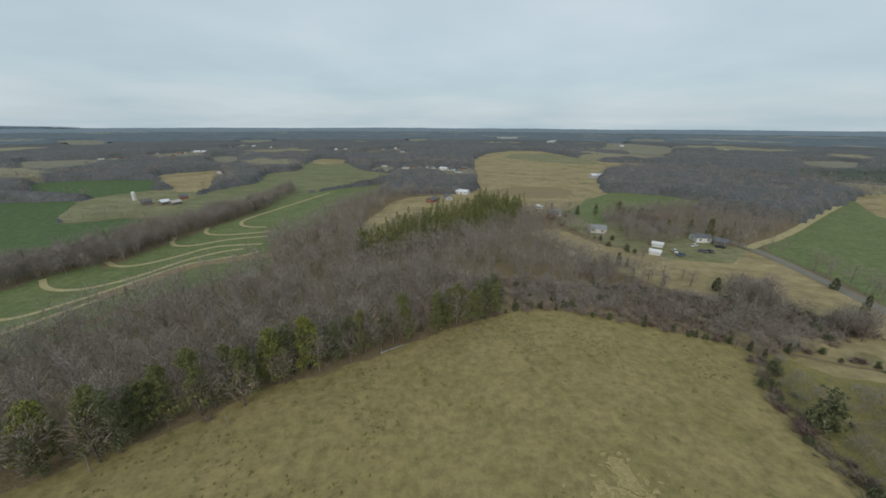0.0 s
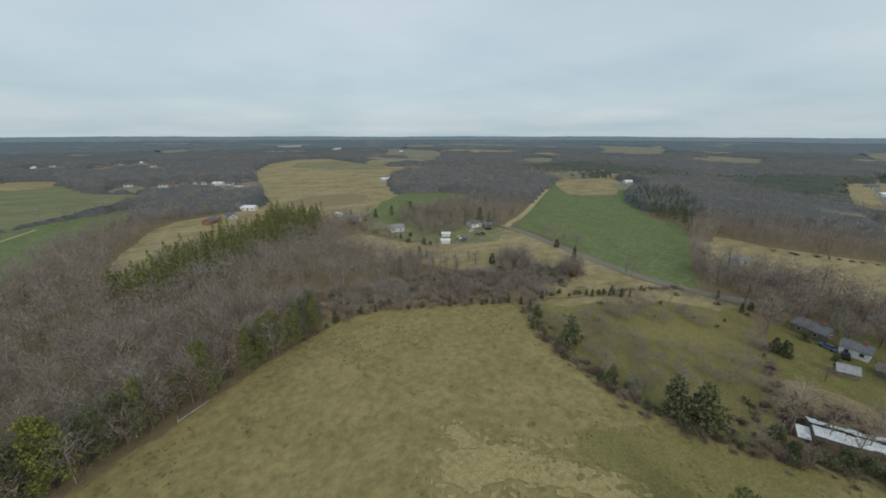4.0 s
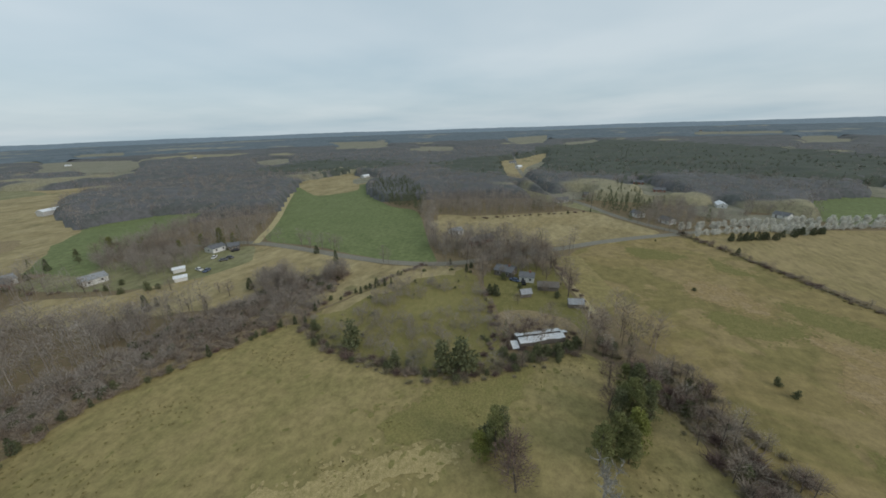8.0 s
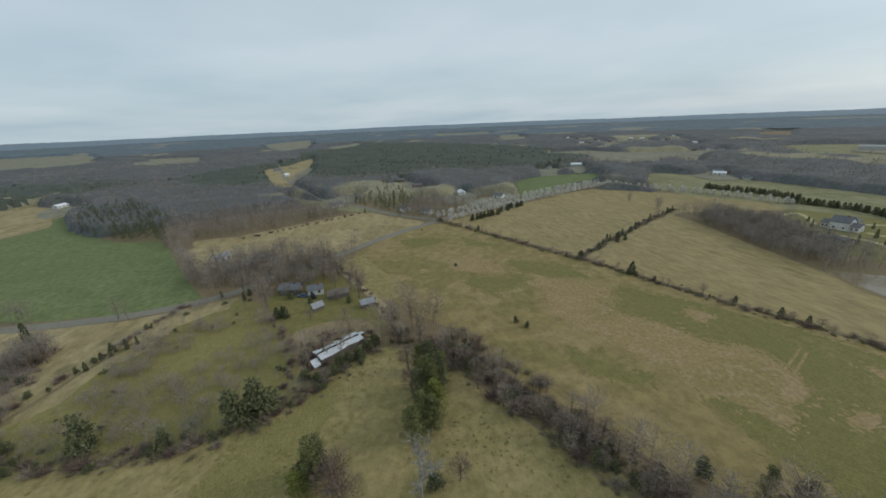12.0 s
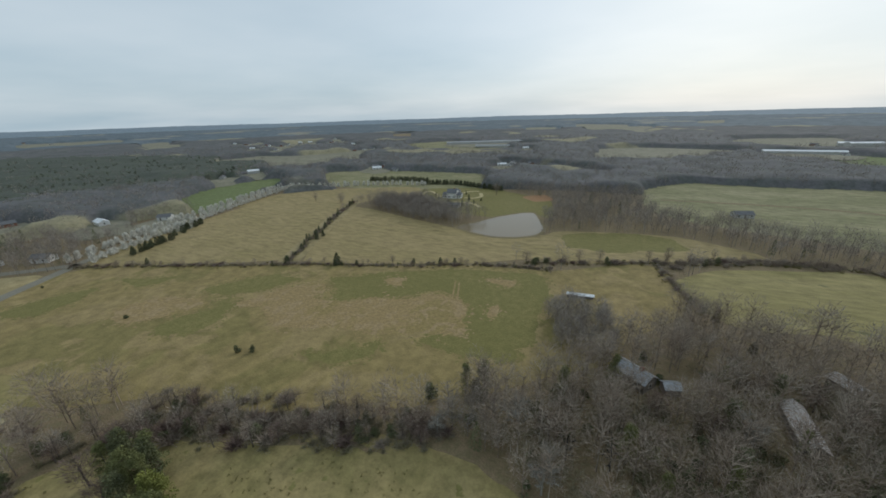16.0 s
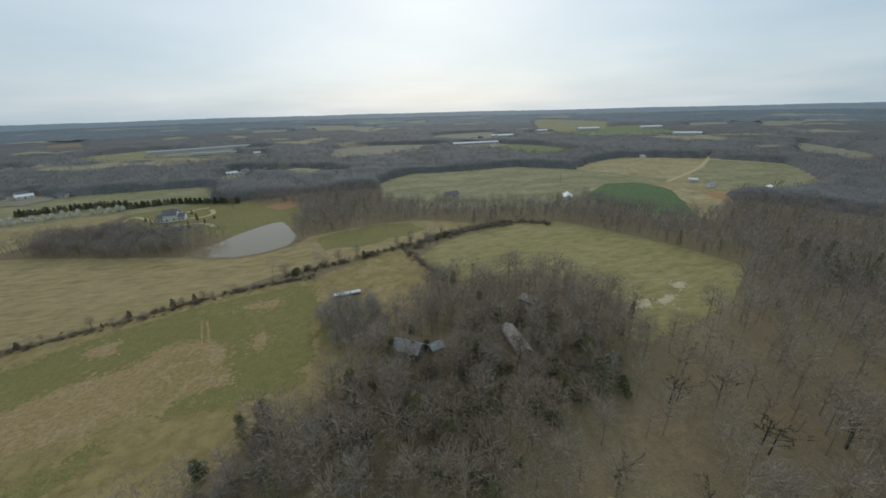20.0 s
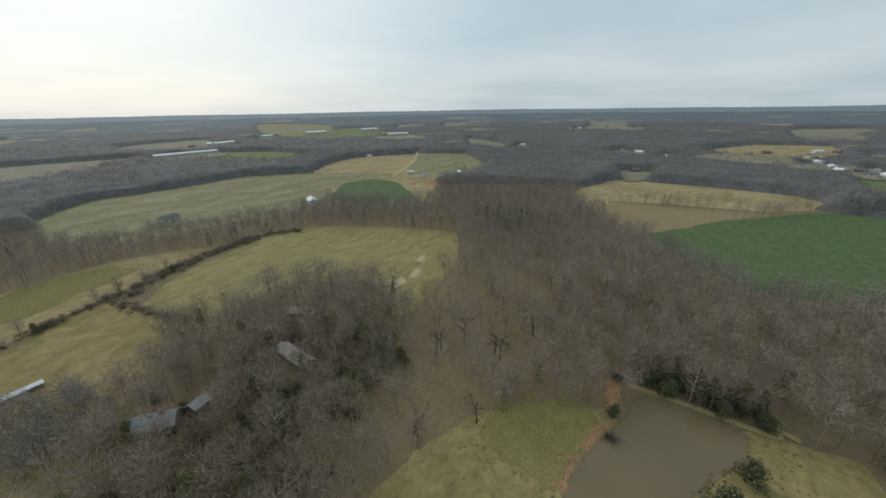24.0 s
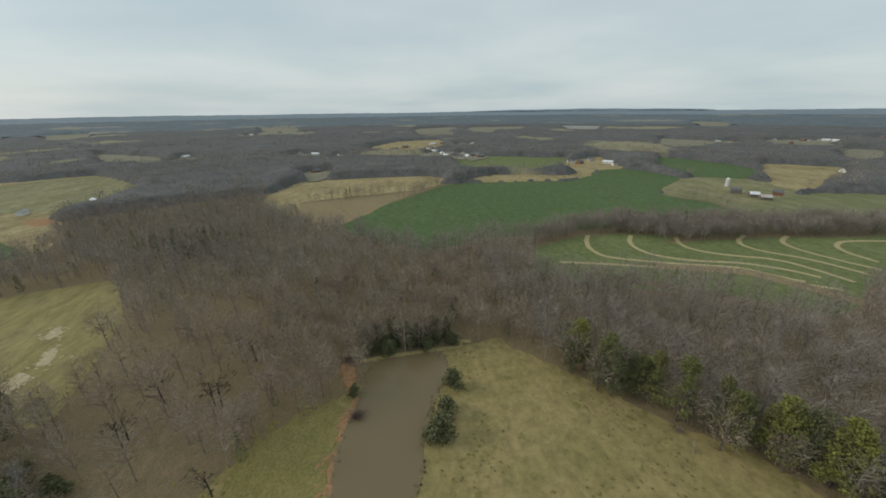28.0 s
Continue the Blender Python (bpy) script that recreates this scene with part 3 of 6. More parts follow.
patch("field_far_open", [(1674, 1229), (1699, 863), (1346, 683), (1360, 907)], "hazed_tan", "far tan clearing")
patch("field_far_open", [(622, 1434), (715, 1163), (552, 875), (542, 1137)], "hazed_tan", "far tan clearing")
patch("field_far_open", [(1873, 256), (2018, 107), (1385, 70), (1442, 179)], "hazed_tan", "far clearing with houses")
patch("field_far_open", [(528, 1223), (574, 1041), (515, 877), (481, 1033)], "hazed_tan", "far tan field")
patch("field_far_open", [(672, 692), (753, 681), (677, 621), (627, 631)], "hazed_tan", "far tan field")
patch("field_road_houses", [(390, 49), (349, 16), (310, -15), (273, -36), (290, -14), (316, 15), (356, 45)], "pale", "verges and lawns along the far road")
patch("field_road_houses", [(681, 119), (721, 86), (883, 44), (699, 35), (642, 68), (461, 50), (513, 79)], "straw", "tan clearing along the far road")
patch("field_beyond_wheat", [(381, 336), (501, 313), (392, 241), (342, 273)], "straw", "tan field beyond the wheat")
patch("field_road_lawn", [(254, 93), (254, 65), (226, 56), (220, 75)], "straw", "tan lawn among trees by the road")


# flushes of other grass within the pastures, breaking up into flecks at the rim
def flush(pts, material, label, amp=3.0, fray=1.3):
    LAYER[0] += 1
    p = rough_line(smooth_line(pts, True, 3), amp)
    z = 0.01 + 0.0009 * LAYER[0]
    vs = [(x, y, z) for x, y in p]
    fs = [list(t) for t in geometry_tess([[Vector((x, y, 0)) for x, y in p]])]
    rng = np.random.default_rng(len(p) + LAYER[0])
    nxt = np.roll(p, -1, 0)
    for a, c in zip(p, nxt):
        d = c - a
        ln = max(np.hypot(*d), 1e-6)
        for _ in range(max(1, int(ln / 0.4))):
            m = a + d * rng.random() + np.array([-d[1], d[0]]) / ln * rng.normal() * fray * 1.3
            r = rng.uniform(0.15, 0.75) * min(1.2, 0.6 + fray / 4)
            w = rng.random() * 3.1
            k = r * rng.uniform(0.55, 1.25, 8)
            t = np.arange(8) * np.pi / 4
            u, v = k * np.cos(t) * 1.6, k * np.sin(t) * 0.8
            n = len(vs)
            h = z + 0.0003 + 0.0004 * rng.random()
            vs += [(m[0] + e * math.cos(w) - g * math.sin(w), m[1] + e * math.sin(w) + g * math.cos(w), h) for e, g in zip(u, v)]
            fs.append(list(range(n, n + 8)))
    tagged(link_mesh("field_flush", vs, fs, M[material]), label, "grass", kind="stuff")


GREEN_TEXT, SEDGE_TEXT, TAN_TEXT = "damp green flush in the pasture", "pinkish tan drift of dead sedge", "tan island of dry grass"
for pts in ([(106, -106), (90, -117), (61, -135), (22, -145), (18, -134), (16, -107), (15, -94), (22, -85), (32, -83), (38, -92), (41, -109), (56, -117), (67, -105), (78, -100), (87, -92), (91, -89), (94, -99)],
            [(149, -77), (143, -87), (131, -100), (117, -103), (120, -95), (125, -87), (134, -79)], [(134, -53), (134, -60), (126, -70), (132, -76), (123, -77), (123, -69), (122, -60), (124, -54), (129, -52)],
            [(195, -68), (185, -73), (173, -83), (171, -76), (178, -66)], [(75, -62), (68, -70), (58, -76), (57, -72), (66, -63)], [(50, -80), (37, -87), (18, -89), (18, -84), (37, -79)],
            [(133, -53), (122, -66), (117, -65), (119, -56), (127, -51)], [(202, -32), (202, -47), (191, -63), (186, -52), (185, -37)], [(48, -85), (44, -87), (35, -85), (36, -81), (44, -82)],
            [(67, -70), (63, -74), (58, -78), (58, -76), (62, -71), (65, -68)]):
    flush(pts, "green", GREEN_TEXT)
for pts in ([(119, -82), (108, -93), (91, -89), (85, -91), (77, -99), (66, -103), (55, -115), (41, -107), (38, -91), (34, -88), (51, -85), (63, -79), (79, -78), (85, -71), (105, -72)],
            [(164, -54), (158, -66), (142, -73), (132, -72), (134, -65), (141, -55), (149, -48)], [(127, -77), (107, -102), (97, -96), (105, -82), (118, -74)]):
    flush(pts, "sedge", SEDGE_TEXT)
for pts in ([(83, -116), (75, -120), (72, -112), (79, -111)], [(35, -109), (32, -111), (30, -104), (33, -103)], [(43, -133), (30, -134), (31, -127), (40, -129)]):
    flush(pts, "sedge", TAN_TEXT, 1.6)
flush([(22, 45), (27, 47), (34, 45), (42, 39), (48, 32), (52, 25), (53, 17), (49, 19), (45, 26), (39, 32), (34, 36), (27, 37)], "bare", "bleached patch of worn dead grass", 3.0, 2.6)
flush([(32, 52), (35, 49), (36, 44), (33, 45), (31, 49)], "bare", "bleached patch of worn dead grass", 2.0)
flush([(54, 36), (66, 28), (80, 12), (86, 3), (73, 5), (63, 10), (55, 21), (51, 31)], "olive", "darker damp grass in the hilltop pasture", 3.0, 3.5)
flush([(-61, -30), (-69, -21), (-74, -12), (-63, -11), (-55, -12), (-49, -13), (-52, -31)], "olive", "damp green grass beside the pond", 2.0, 2.5)

# roads and tracks
ROAD_W = 5.6
road_main = [(141, 221), (153, 202), (162, 182), (158, 141), (152, 105), (150, 80), (153, 58), (159, 43), (175, 26), (189, 2), (213, -28), (236, -70)]
strip("road_main", road_main, ROAD_W, "asphalt", "worn grey two-lane country road", amp=0.2)
strip("road_cross", [(300, -260), (267, -143), (246, -91), (236, -68), (236, -70), (250, -55), (273, -36), (315, -16), (355, 16), (441, 44), (620, 80), (792, 107)], 5.4, "asphalt", "grey crossroad running into the woods", amp=0.2)
strip("track_wheat", [(160, 177), (204, 202), (270, 250), (318, 283)], 4.5, "track", "sandy farm track beside the wheat", "track")
strip("track_ridge", [(-272, -266), (-312, -287), (-363, -316), (-435, -370), (-475, -403)], 3.6, "track", "sandy farm track over the ridge", "track")
strip("track_fence", [(-34, -313), (-103, -317), (-151, -312), (-204, -284)], 3.5, "litter", "dark worn fence line across the pasture", "track")
for line in (
        [(-168, 111), (-157, 103), (-146, 100), (-137, 103), (-125, 127), (-117, 150), (-108, 155), (-100, 162)],
        [(-163, 133), (-154, 125), (-145, 122), (-134, 125), (-125, 140), (-121, 154), (-112, 166), (-102, 172)],
        [(-155, 153), (-146, 147), (-137, 148), (-128, 158), (-121, 174), (-108, 178), (-96, 180)],
        [(-150, 190), (-143, 178), (-136, 175), (-128, 178), (-118, 188), (-99, 194)],
        [(-144, 211), (-140, 201), (-133, 196), (-124, 196), (-111, 200), (-102, 204)],
        [(-106, 333), (-124, 264), (-132, 233), (-131, 222), (-122, 213), (-109, 213)],
        [(-138, 79), (-126, 112), (-119, 125), (-115, 147), (-101, 156), (-92, 168)]):
    strip("track_terrace", line, 2.2, "track", "sandy contour bank across the terraced wheat", "track", amp=0.5)
strip("track_drive", [(186, 4), (168, 2), (147, -5), (122, -14)], 2.6, "track", "sandy lane along the fence", "track")

strip("field_lane_verge", [(180, -4), (165, -8), (147, -14), (128, -20)], 14, "pasture", "grassy verge along the lane fence", "verge", lift=-0.02)

strip("track_terrace_foot", [(-83, 163), (-102, 156), (-114, 146), (-120, 129), (-126, 117)], 7, "brown", "bare brown strip at the foot of the terraces", "track", amp=1.0)
for line in ([(54, -125), (50, -113), (46, -102), (42, -91)], [(52, -124), (48, -113), (44, -102), (40, -91)]):
    strip("track_wheel", line, 0.7, "sedge", "faint pale wheel track across the pasture", "track", amp=0.2, is_open=False)

# ---- ponds ----
def water_material():
    m = bpy.data.materials.new("muddy_water")
    m.use_nodes = True
    nt = m.node_tree
    p = nt.nodes["Principled BSDF"]
    p.inputs["Base Color"].default_value = (0.19, 0.145, 0.08, 1)
    p.inputs["Specular IOR Level"].default_value = 0.5
    p.inputs["Roughness"].default_value, p.inputs["IOR"].default_value = 0.07, 1.33
    n, b, g = nt.nodes.new("ShaderNodeTexNoise"), nt.nodes.new("ShaderNodeBump"), nt.nodes.new("ShaderNodeNewGeometry")
    n.inputs["Scale"].default_value = 1.2
    b.inputs["Strength"].default_value, b.inputs["Distance"].default_value = 0.05, 0.1
    nt.links.new(g.outputs["Position"], n.inputs["Vector"])
    nt.links.new(n.outputs["Fac"], b.inputs["Height"])
    nt.links.new(b.outputs[0], p.inputs["Normal"])
    return m


M["water"] = water_material()
pond_near = [(-46, -11), (-57, -11), (-65, -9), (-75, -6), (-84, -5), (-87, 3), (-87, 12), (-84, 16), (-77, 16), (-70, 11), (-63, 8), (-57, 6), (-53, 6), (-48, 4), (-45, 3), (-48, -12)]
pond_far = [(85, -195), (76, -208), (67, -226), (54, -241), (47, -244), (39, -224), (33, -208), (36, -196), (46, -188), (58, -185), (72, -189)]


def bank(name, pts, grow, material, label):
    p = smooth_line(pts, True, 2)
    c = p.mean(0)
    q = p + (p - c) / np.maximum(np.hypot(*(p - c).T), 1e-6)[:, None] * grow
    return patch(name, [tuple(v) for v in q], material, label, "bank", amp=0.8, rounds=0)


bank("bank_near", pond_near, 0.9, "mud", "muddy brown pond bank")
patch("water_near", pond_near, "water", "still muddy brown farm pond", "pond", amp=0.4, lift=0.03)
bank("bank_far", pond_far, 2.5, "mud", "muddy bank of the far pond")
patch("water_far", pond_far, "water", "pale grey farm pond", "pond", amp=0.6, lift=0.03)
strip("bank_dam", [(-86, -7), (-87, 1), (-87, 12), (-87, 22), (-90, 21), (-89, 25)], 1.6, "bare", "worn earth dam path at the pond head", "dam", lift=0.1)
for pts in ([(-86, -12), (-87, -9), (-81, -8), (-75, -8), (-77, -10)], [(-66, -11), (-71, -8), (-73, -7), (-69, -8), (-64, -10), (-61, -11)], [(-56, -12), (-59, -12), (-55, -11), (-51, -12), (-50, -12)]):
    flush(pts, "red_dirt", "red clay slip on the pond bank", 0.5, 0.7)
for pts in ([(-92, -95), (-100, -96), (-97, -91), (-91, -92)], [(-101, -94), (-111, -97), (-110, -94), (-102, -91)], [(-117, -103), (-123, -104), (-119, -99), (-115, -100)]):
    flush(pts, "sand", "bare sandy slip at the wood edge", 0.8, 0.9)

# ---- hedge lines: kept free of tall trees ----
def clear(pts, width):
    p = smooth_line(pts, False, 2)
    d = np.gradient(p, axis=0)
    d /= np.maximum(np.hypot(d[:, 0], d[:, 1]), 1e-6)[:, None]
    nrm = np.stack([-d[:, 1], d[:, 0]], 1) * width / 2
    OPEN.append(np.vstack([p + nrm, (p - nrm)[::-1]]))
    return p


HEDGE_BRUSH = clear([(14, 104), (26, 110), (38, 111), (48, 107), (55, 104), (71, 96), (85, 89), (89, 82)], 10)
HEDGE_SCRUB = clear([(85, 82), (77, 65), (74, 46), (74, 35), (74, 24), (82, 13), (90, 1), (98, -9)], 9)
HEDGE_LOT = clear([(92, 87), (105, 85), (114, 77), (138, 70), (153, 61)], 9)
HEDGE_LANE = clear([(100, -14), (90, -26), (74, -33), (56, -39), (46, -44)], 14)
HEDGE_LANE_B = clear([(48, -44), (34, -48), (23, -58), (33, -54), (44, -50), (73, -40), (95, -32)], 14)
HEDGE_LONG = clear([(234, -67), (197, -85), (158, -100), (128, -115), (98, -124), (75, -134), (54, -143), (35, -149), (20, -150)], 14)
HEDGE_LONG_B = clear([(32, -154), (14, -161), (-12, -172), (-38, -181), (-70, -192), (-98, -197), (-112, -187)], 14)
HEDGE_CROSS = clear([(138, -113), (148, -133), (169, -178), (190, -228)], 12)
strip("field_margin", [(138, -113), (148, -133), (169, -178), (190, -228)], 11, "straw", "rough grass along the hedge", "verge", is_open=False)
HEDGE_CORNER = clear([(-22, -173), (-26, -155), (-33, -134)], 12)
HEDGE_CATTLE = clear([(-28, -171), (-40, -187), (-63, -193), (-93, -196)], 10)
HEDGE_YARD = clear([(128, 27), (99, 16), (81, 18)], 6)
HEDGE_FENCE = clear([(173, 2), (141, -7), (111, -15)], 8)
HEDGE_ROADFIELD = clear([(246, 59), (253, 41), (284, -21)], 8)
PEARS_ROAD = clear([(238, -72), (255, -112), (280, -180), (300, -260)], 26)
PEARS_DRIVE = clear([(290, -258), (247, -284), (206, -305), (168, -314)], 16)
clear([(223, 82), (239, 52), (275, -3), (303, -20)], 8)
OPEN.append(smooth_line([(247, -284), (190, -319), (136, -281), (145, -246), (182, -255), (204, -236), (247, -251)], True))

# far buildings get small clearings, stretched towards the camera to show over the treetops
LONG = [((362, -779), (192, -861), 24, 5), ((269, -722), (167, -731), 16, 4), ((428, -312), (422, -324), 12, 4), ((178, 437), (198, 442), 12, 4), ((-608, -921), (-664, -909), 40, 7), ((-775, -885), (-833, -872), 40, 7),
        ((-676, -671), (-719, -642), 30, 6), ((-320, -825), (-369, -813), 22, 5), ((-1132, 611), (-1061, 690), 40, 7), ((-324, -804), (-367, -814), 24, 6), ((-187, -681), (-276, -679), 14, 4), ((-480, -916), (-515, -927), 24, 6),
        ((246, 1730), (388, 1763), 30, 7), ((383, 1364), (425, 1417), 20, 6)]
HOMES = [(-55, 532), (-45, 554), (-15, 531), (1, 517), (20, 485), (-9, 293), (4, 304), (18, 330), (-90, 554), (76, 242), (639, 88), (568, 68), (276, -51), (344, -22), (317, 1), (443, 264), (260, -66), (425, -75), (399, -61),
         (318, -114), (288, -139), (379, -85), (427, -277), (1024, -724), (956, -720), (862, -702), (772, -689), (834, -791), (726, -754), (728, -803), (730, -854), (615, -754), (299, -411), (286, -413), (254, -391), (137, -467), (126, -469), (70, -443), (63, -449), (162, -705),
         (128, -488), (103, -484), (73, -475), (286, -396), (484, -631), (494, -610), (480, -653), (797, -605), (807, -653), (785, -679), (776, -735), (805, -800), (705, -733), (751, -831), (-75, -276), (-156, -239), (-269, -664), (-291, -824), (-610, -113), (-593, -88), (-575, -49),
         (-576, 1005), (-605, 1118), (-543, 1062), (-472, 1013), (-570, 799), (-563, 834), (-271, 932), (-253, 955), (-178, 896), (-151, 940), (-128, 988), (-96, 863), (-34, 517), (-21, 539), (-2, 518), (12, 505), (29, 526), (185, 1427), (552, 1148), (766, 1002), (-247, -753), (-287, -799), (-707, 112), (-619, 83), (-714, 133), (-709, 174), (-681, 184),
         (922, -647), (958, -709), (997, -780), (826, -678), (812, -728), (724, -711), (723, -778), (832, -937), (696, -587), (2149, -616), (1850, -599), (-1150, -340), (-1191, -313), (-1235, -283), (-1204, -203), (-612, -277), (-604, 646), (-595, 674), (-592, 762), (-541, 835), (-643, 96), (-522, 891),
         (-578, 100), (-547, 101), (-551, 114), (-528, 117), (-545, 135), (-504, 130), (-533, 149), (-499, 147), (-614, 96), (-602, 76), (-546, 77), (-665, 56), (-632, 36), (-519, 102), (-501, 118), (-515, 138), (-517, 156), (-580, 96), (-421, 241), (-409, 246), (-428, 272), (-400, 278), (-386, 279), (-531, 721), (-564, 804), (-555, 831), (-287, 467), (-421, -64)]
# pale strips of open land in the far country: west end, east end, apparent depth
STRIPS = [((-1211, 1205), (-1178, 1290), 3), ((-780, 1428), (-686, 1493), 3), ((-639, 552), (-588, 598), 4), ((-154, 1613), (-69, 1690), 3), ((470, 1112), (560, 1063), 4), ((447, 897), (493, 812), 3), ((858, 1730), (1007, 1681), 3), ((648, 634), (697, 627), 5),
          ((699, 671), (730, 638), 4), ((1212, 838), (1290, 668), 5), ((1097, 486), (1081, 338), 4), ((1740, 269), (1976, 95), 4), ((1899, -673), (1861, -831), 2), ((1460, -687), (1420, -767), 3), ((521, -417), (439, -471), 4), ((458, -543), (428, -547), 4),
          ((800, -1222), (730, -1258), 4), ((134, -1590), (-107, -1657), 3), ((-309, -2111), (-439, -2194), 3), ((-1256, -915), (-1419, -914), 4), ((-1094, -1038), (-1233, -1006), 3), ((-634, -402), (-635, -325), 3), ((82, -1649), (-46, -1651), 2),
          ((-1301, -951), (-1344, -862), 4), ((-631, -365), (-632, -320), 4), ((-1264, -356), (-1254, -177), 3), ((-1260, 141), (-1285, 262), 5), ((-1295, 332), (-1299, 420), 4), ((-683, 583), (-607, 637), 4), ((-602, 774), (-549, 848), 4), ((-435, 688), (-398, 710), 8), ((-1364, 1299), (-1253, 1374), 2),
          ((1323, 19), (1502, -107), 4), ((1952, -534), (1846, -726), 3), ((567, -456), (501, -548), 4), ((19, -1540), (-69, -1404), 3), ((379, -1617), (243, -1649), 3), ((38, -656), (-75, -649), 5), ((583, 1345), (674, 1281), 3), ((1606, 1071), (1351, 661), 4), ((1210, 489), (1114, 331), 4), ((1626, 239), (1461, 81), 5), ((1267, 14), (1346, -54), 3),
          ((-838, -1473), (-991, -1455), 4), ((-707, -455), (-705, -355), 3), ((-1602, -437), (-1509, -276), 3), ((-1154, 132), (-1088, 238), 5), ((-1242, 335), (-1117, 369), 6), ((-210, -975), (-400, -1002), 4), ((34, -704), (-129, -711), 5), ((213, -1923), (-31, -1798), 3), ((1238, -598), (1247, -698), 3)]
for k, (a, b, px) in enumerate(STRIPS):
    r = math.hypot((a[0] + b[0]) / 2, (a[1] + b[1]) / 2)
    if r > 4300:
        a, b, r = [v * 4200 / r for v in a], [v * 4200 / r for v in b], 4200
    deep = min(0.22, 0.0000125 * r * px) + 14 / r
    skew = 0.3 * deep * math.sin(k * 2.3)
    q = [(a[0] * (1 - deep), a[1] * (1 - deep)), (b[0] * (1 - deep + skew), b[1] * (1 - deep + skew)), (b[0] * (1 + deep * 0.4), b[1] * (1 + deep * 0.4)), (a[0] * (1 + deep * 0.4 + skew), a[1] * (1 + deep * 0.4 + skew))]
    patch("field_far_strip", q, "hazed_tan", ("tan field", "dull tan clearing", "pale pasture")[k % 3] + " far off among the woods", amp=6)
lawns = []
for x, y, w in [(*h, 17) for h in HOMES] + [((a[0] + b[0]) / 2, (a[1] + b[1]) / 2, math.dist(a, b) / 2 + 10) for a, b, _, _ in LONG]:
    r = math.hypot(x, y)
    if r < 300 or in_open(np.array([[x, y]]))[0]:
        continue
    t = np.arange(20) * 2 * np.pi / 20
    k = 1 + 0.15 * np.sin(3 * t + x) + 0.1 * np.sin(5 * t + y)
    u, v = np.cos(t) * w * k, np.sin(t) * (12 + 0.05 * r) * k - 0.05 * r
    ux, uy = y / r, -x / r
    q = np.stack([x + u * ux + v * x / r, y + u * uy + v * y / r], 1)
    OPEN.append(q)
    lawns.append(q)
vs, fs = [], []
for q in lawns:
    n = len(vs)
    z = float(hill(q[:, 0].mean(), q[:, 1].mean())) + 0.15 + 0.01 * (n // 21)
    vs += [(q[:, 0].mean(), q[:, 1].mean(), z)] + [(a, b, z) for a, b in q]
    fs += [(n, n + 1 + i, n + 1 + (i + 1) % 20) for i in range(20)]
tagged(link_mesh("far_lawns", vs, fs, M["hazed_tan"]), "pale lawns round far houses, stretched towards the camera", "lawn", kind="stuff")
# the ruins stand clear of the trees
RUINS = [(-12, -88), (-20, -88), (-43, -88), (-43, -81)]
for x, y in RUINS:
    t = np.arange(10) * np.pi / 5
    OPEN.append(np.stack([x + 4.5 * np.cos(t), y + 4.5 * np.sin(t)], 1))

# ---- woods: bare trees wherever the land is not open ----
RNG = np.random.default_rng(7)


def tube(a, b, ra, rb, sides):
    a, b = np.asarray(a, float), np.asarray(b, float)
    d = b - a
    d = d / max(np.linalg.norm(d), 1e-6)
    u = np.cross(d, [0.3, 0.9, 0.31])
    u /= np.linalg.norm(u)
    w = np.cross(d, u)
    t = np.arange(sides) * 2 * np.pi / sides
    ring = np.cos(t)[:, None] * u + np.sin(t)[:, None] * w
    v = np.vstack([a + ring * ra, b + ring * rb])
    f = []
    for i in range(sides):
        j = (i + 1) % sides
        f += [[i, j, sides + j], [i, sides + j, sides + i]]
    return v, np.array(f)


def merge(parts):
    vs, fs, n = [], [], 0
    for v, f in parts:
        vs.append(v)
        fs.append(f + n)
        n += len(v)
    return np.vstack(vs), np.vstack(fs)


def slivers(base, tip, width, rng):
    """One thin triangle for each twig, from base to tip."""
    n = len(base)
    side = rng.normal(size=(n, 3))
    d = tip - base
    side -= d * (np.sum(side * d, 1) / np.maximum(np.sum(d * d, 1), 1e-6))[:, None]
    side /= np.maximum(np.linalg.norm(side, axis=1), 1e-6)[:, None]
    w = np.asarray(width).reshape(-1, 1) * side / 2
    v = np.stack([base - w, base + w, tip], 1).reshape(-1, 3)
    return v, np.arange(3 * n).reshape(-1, 3)


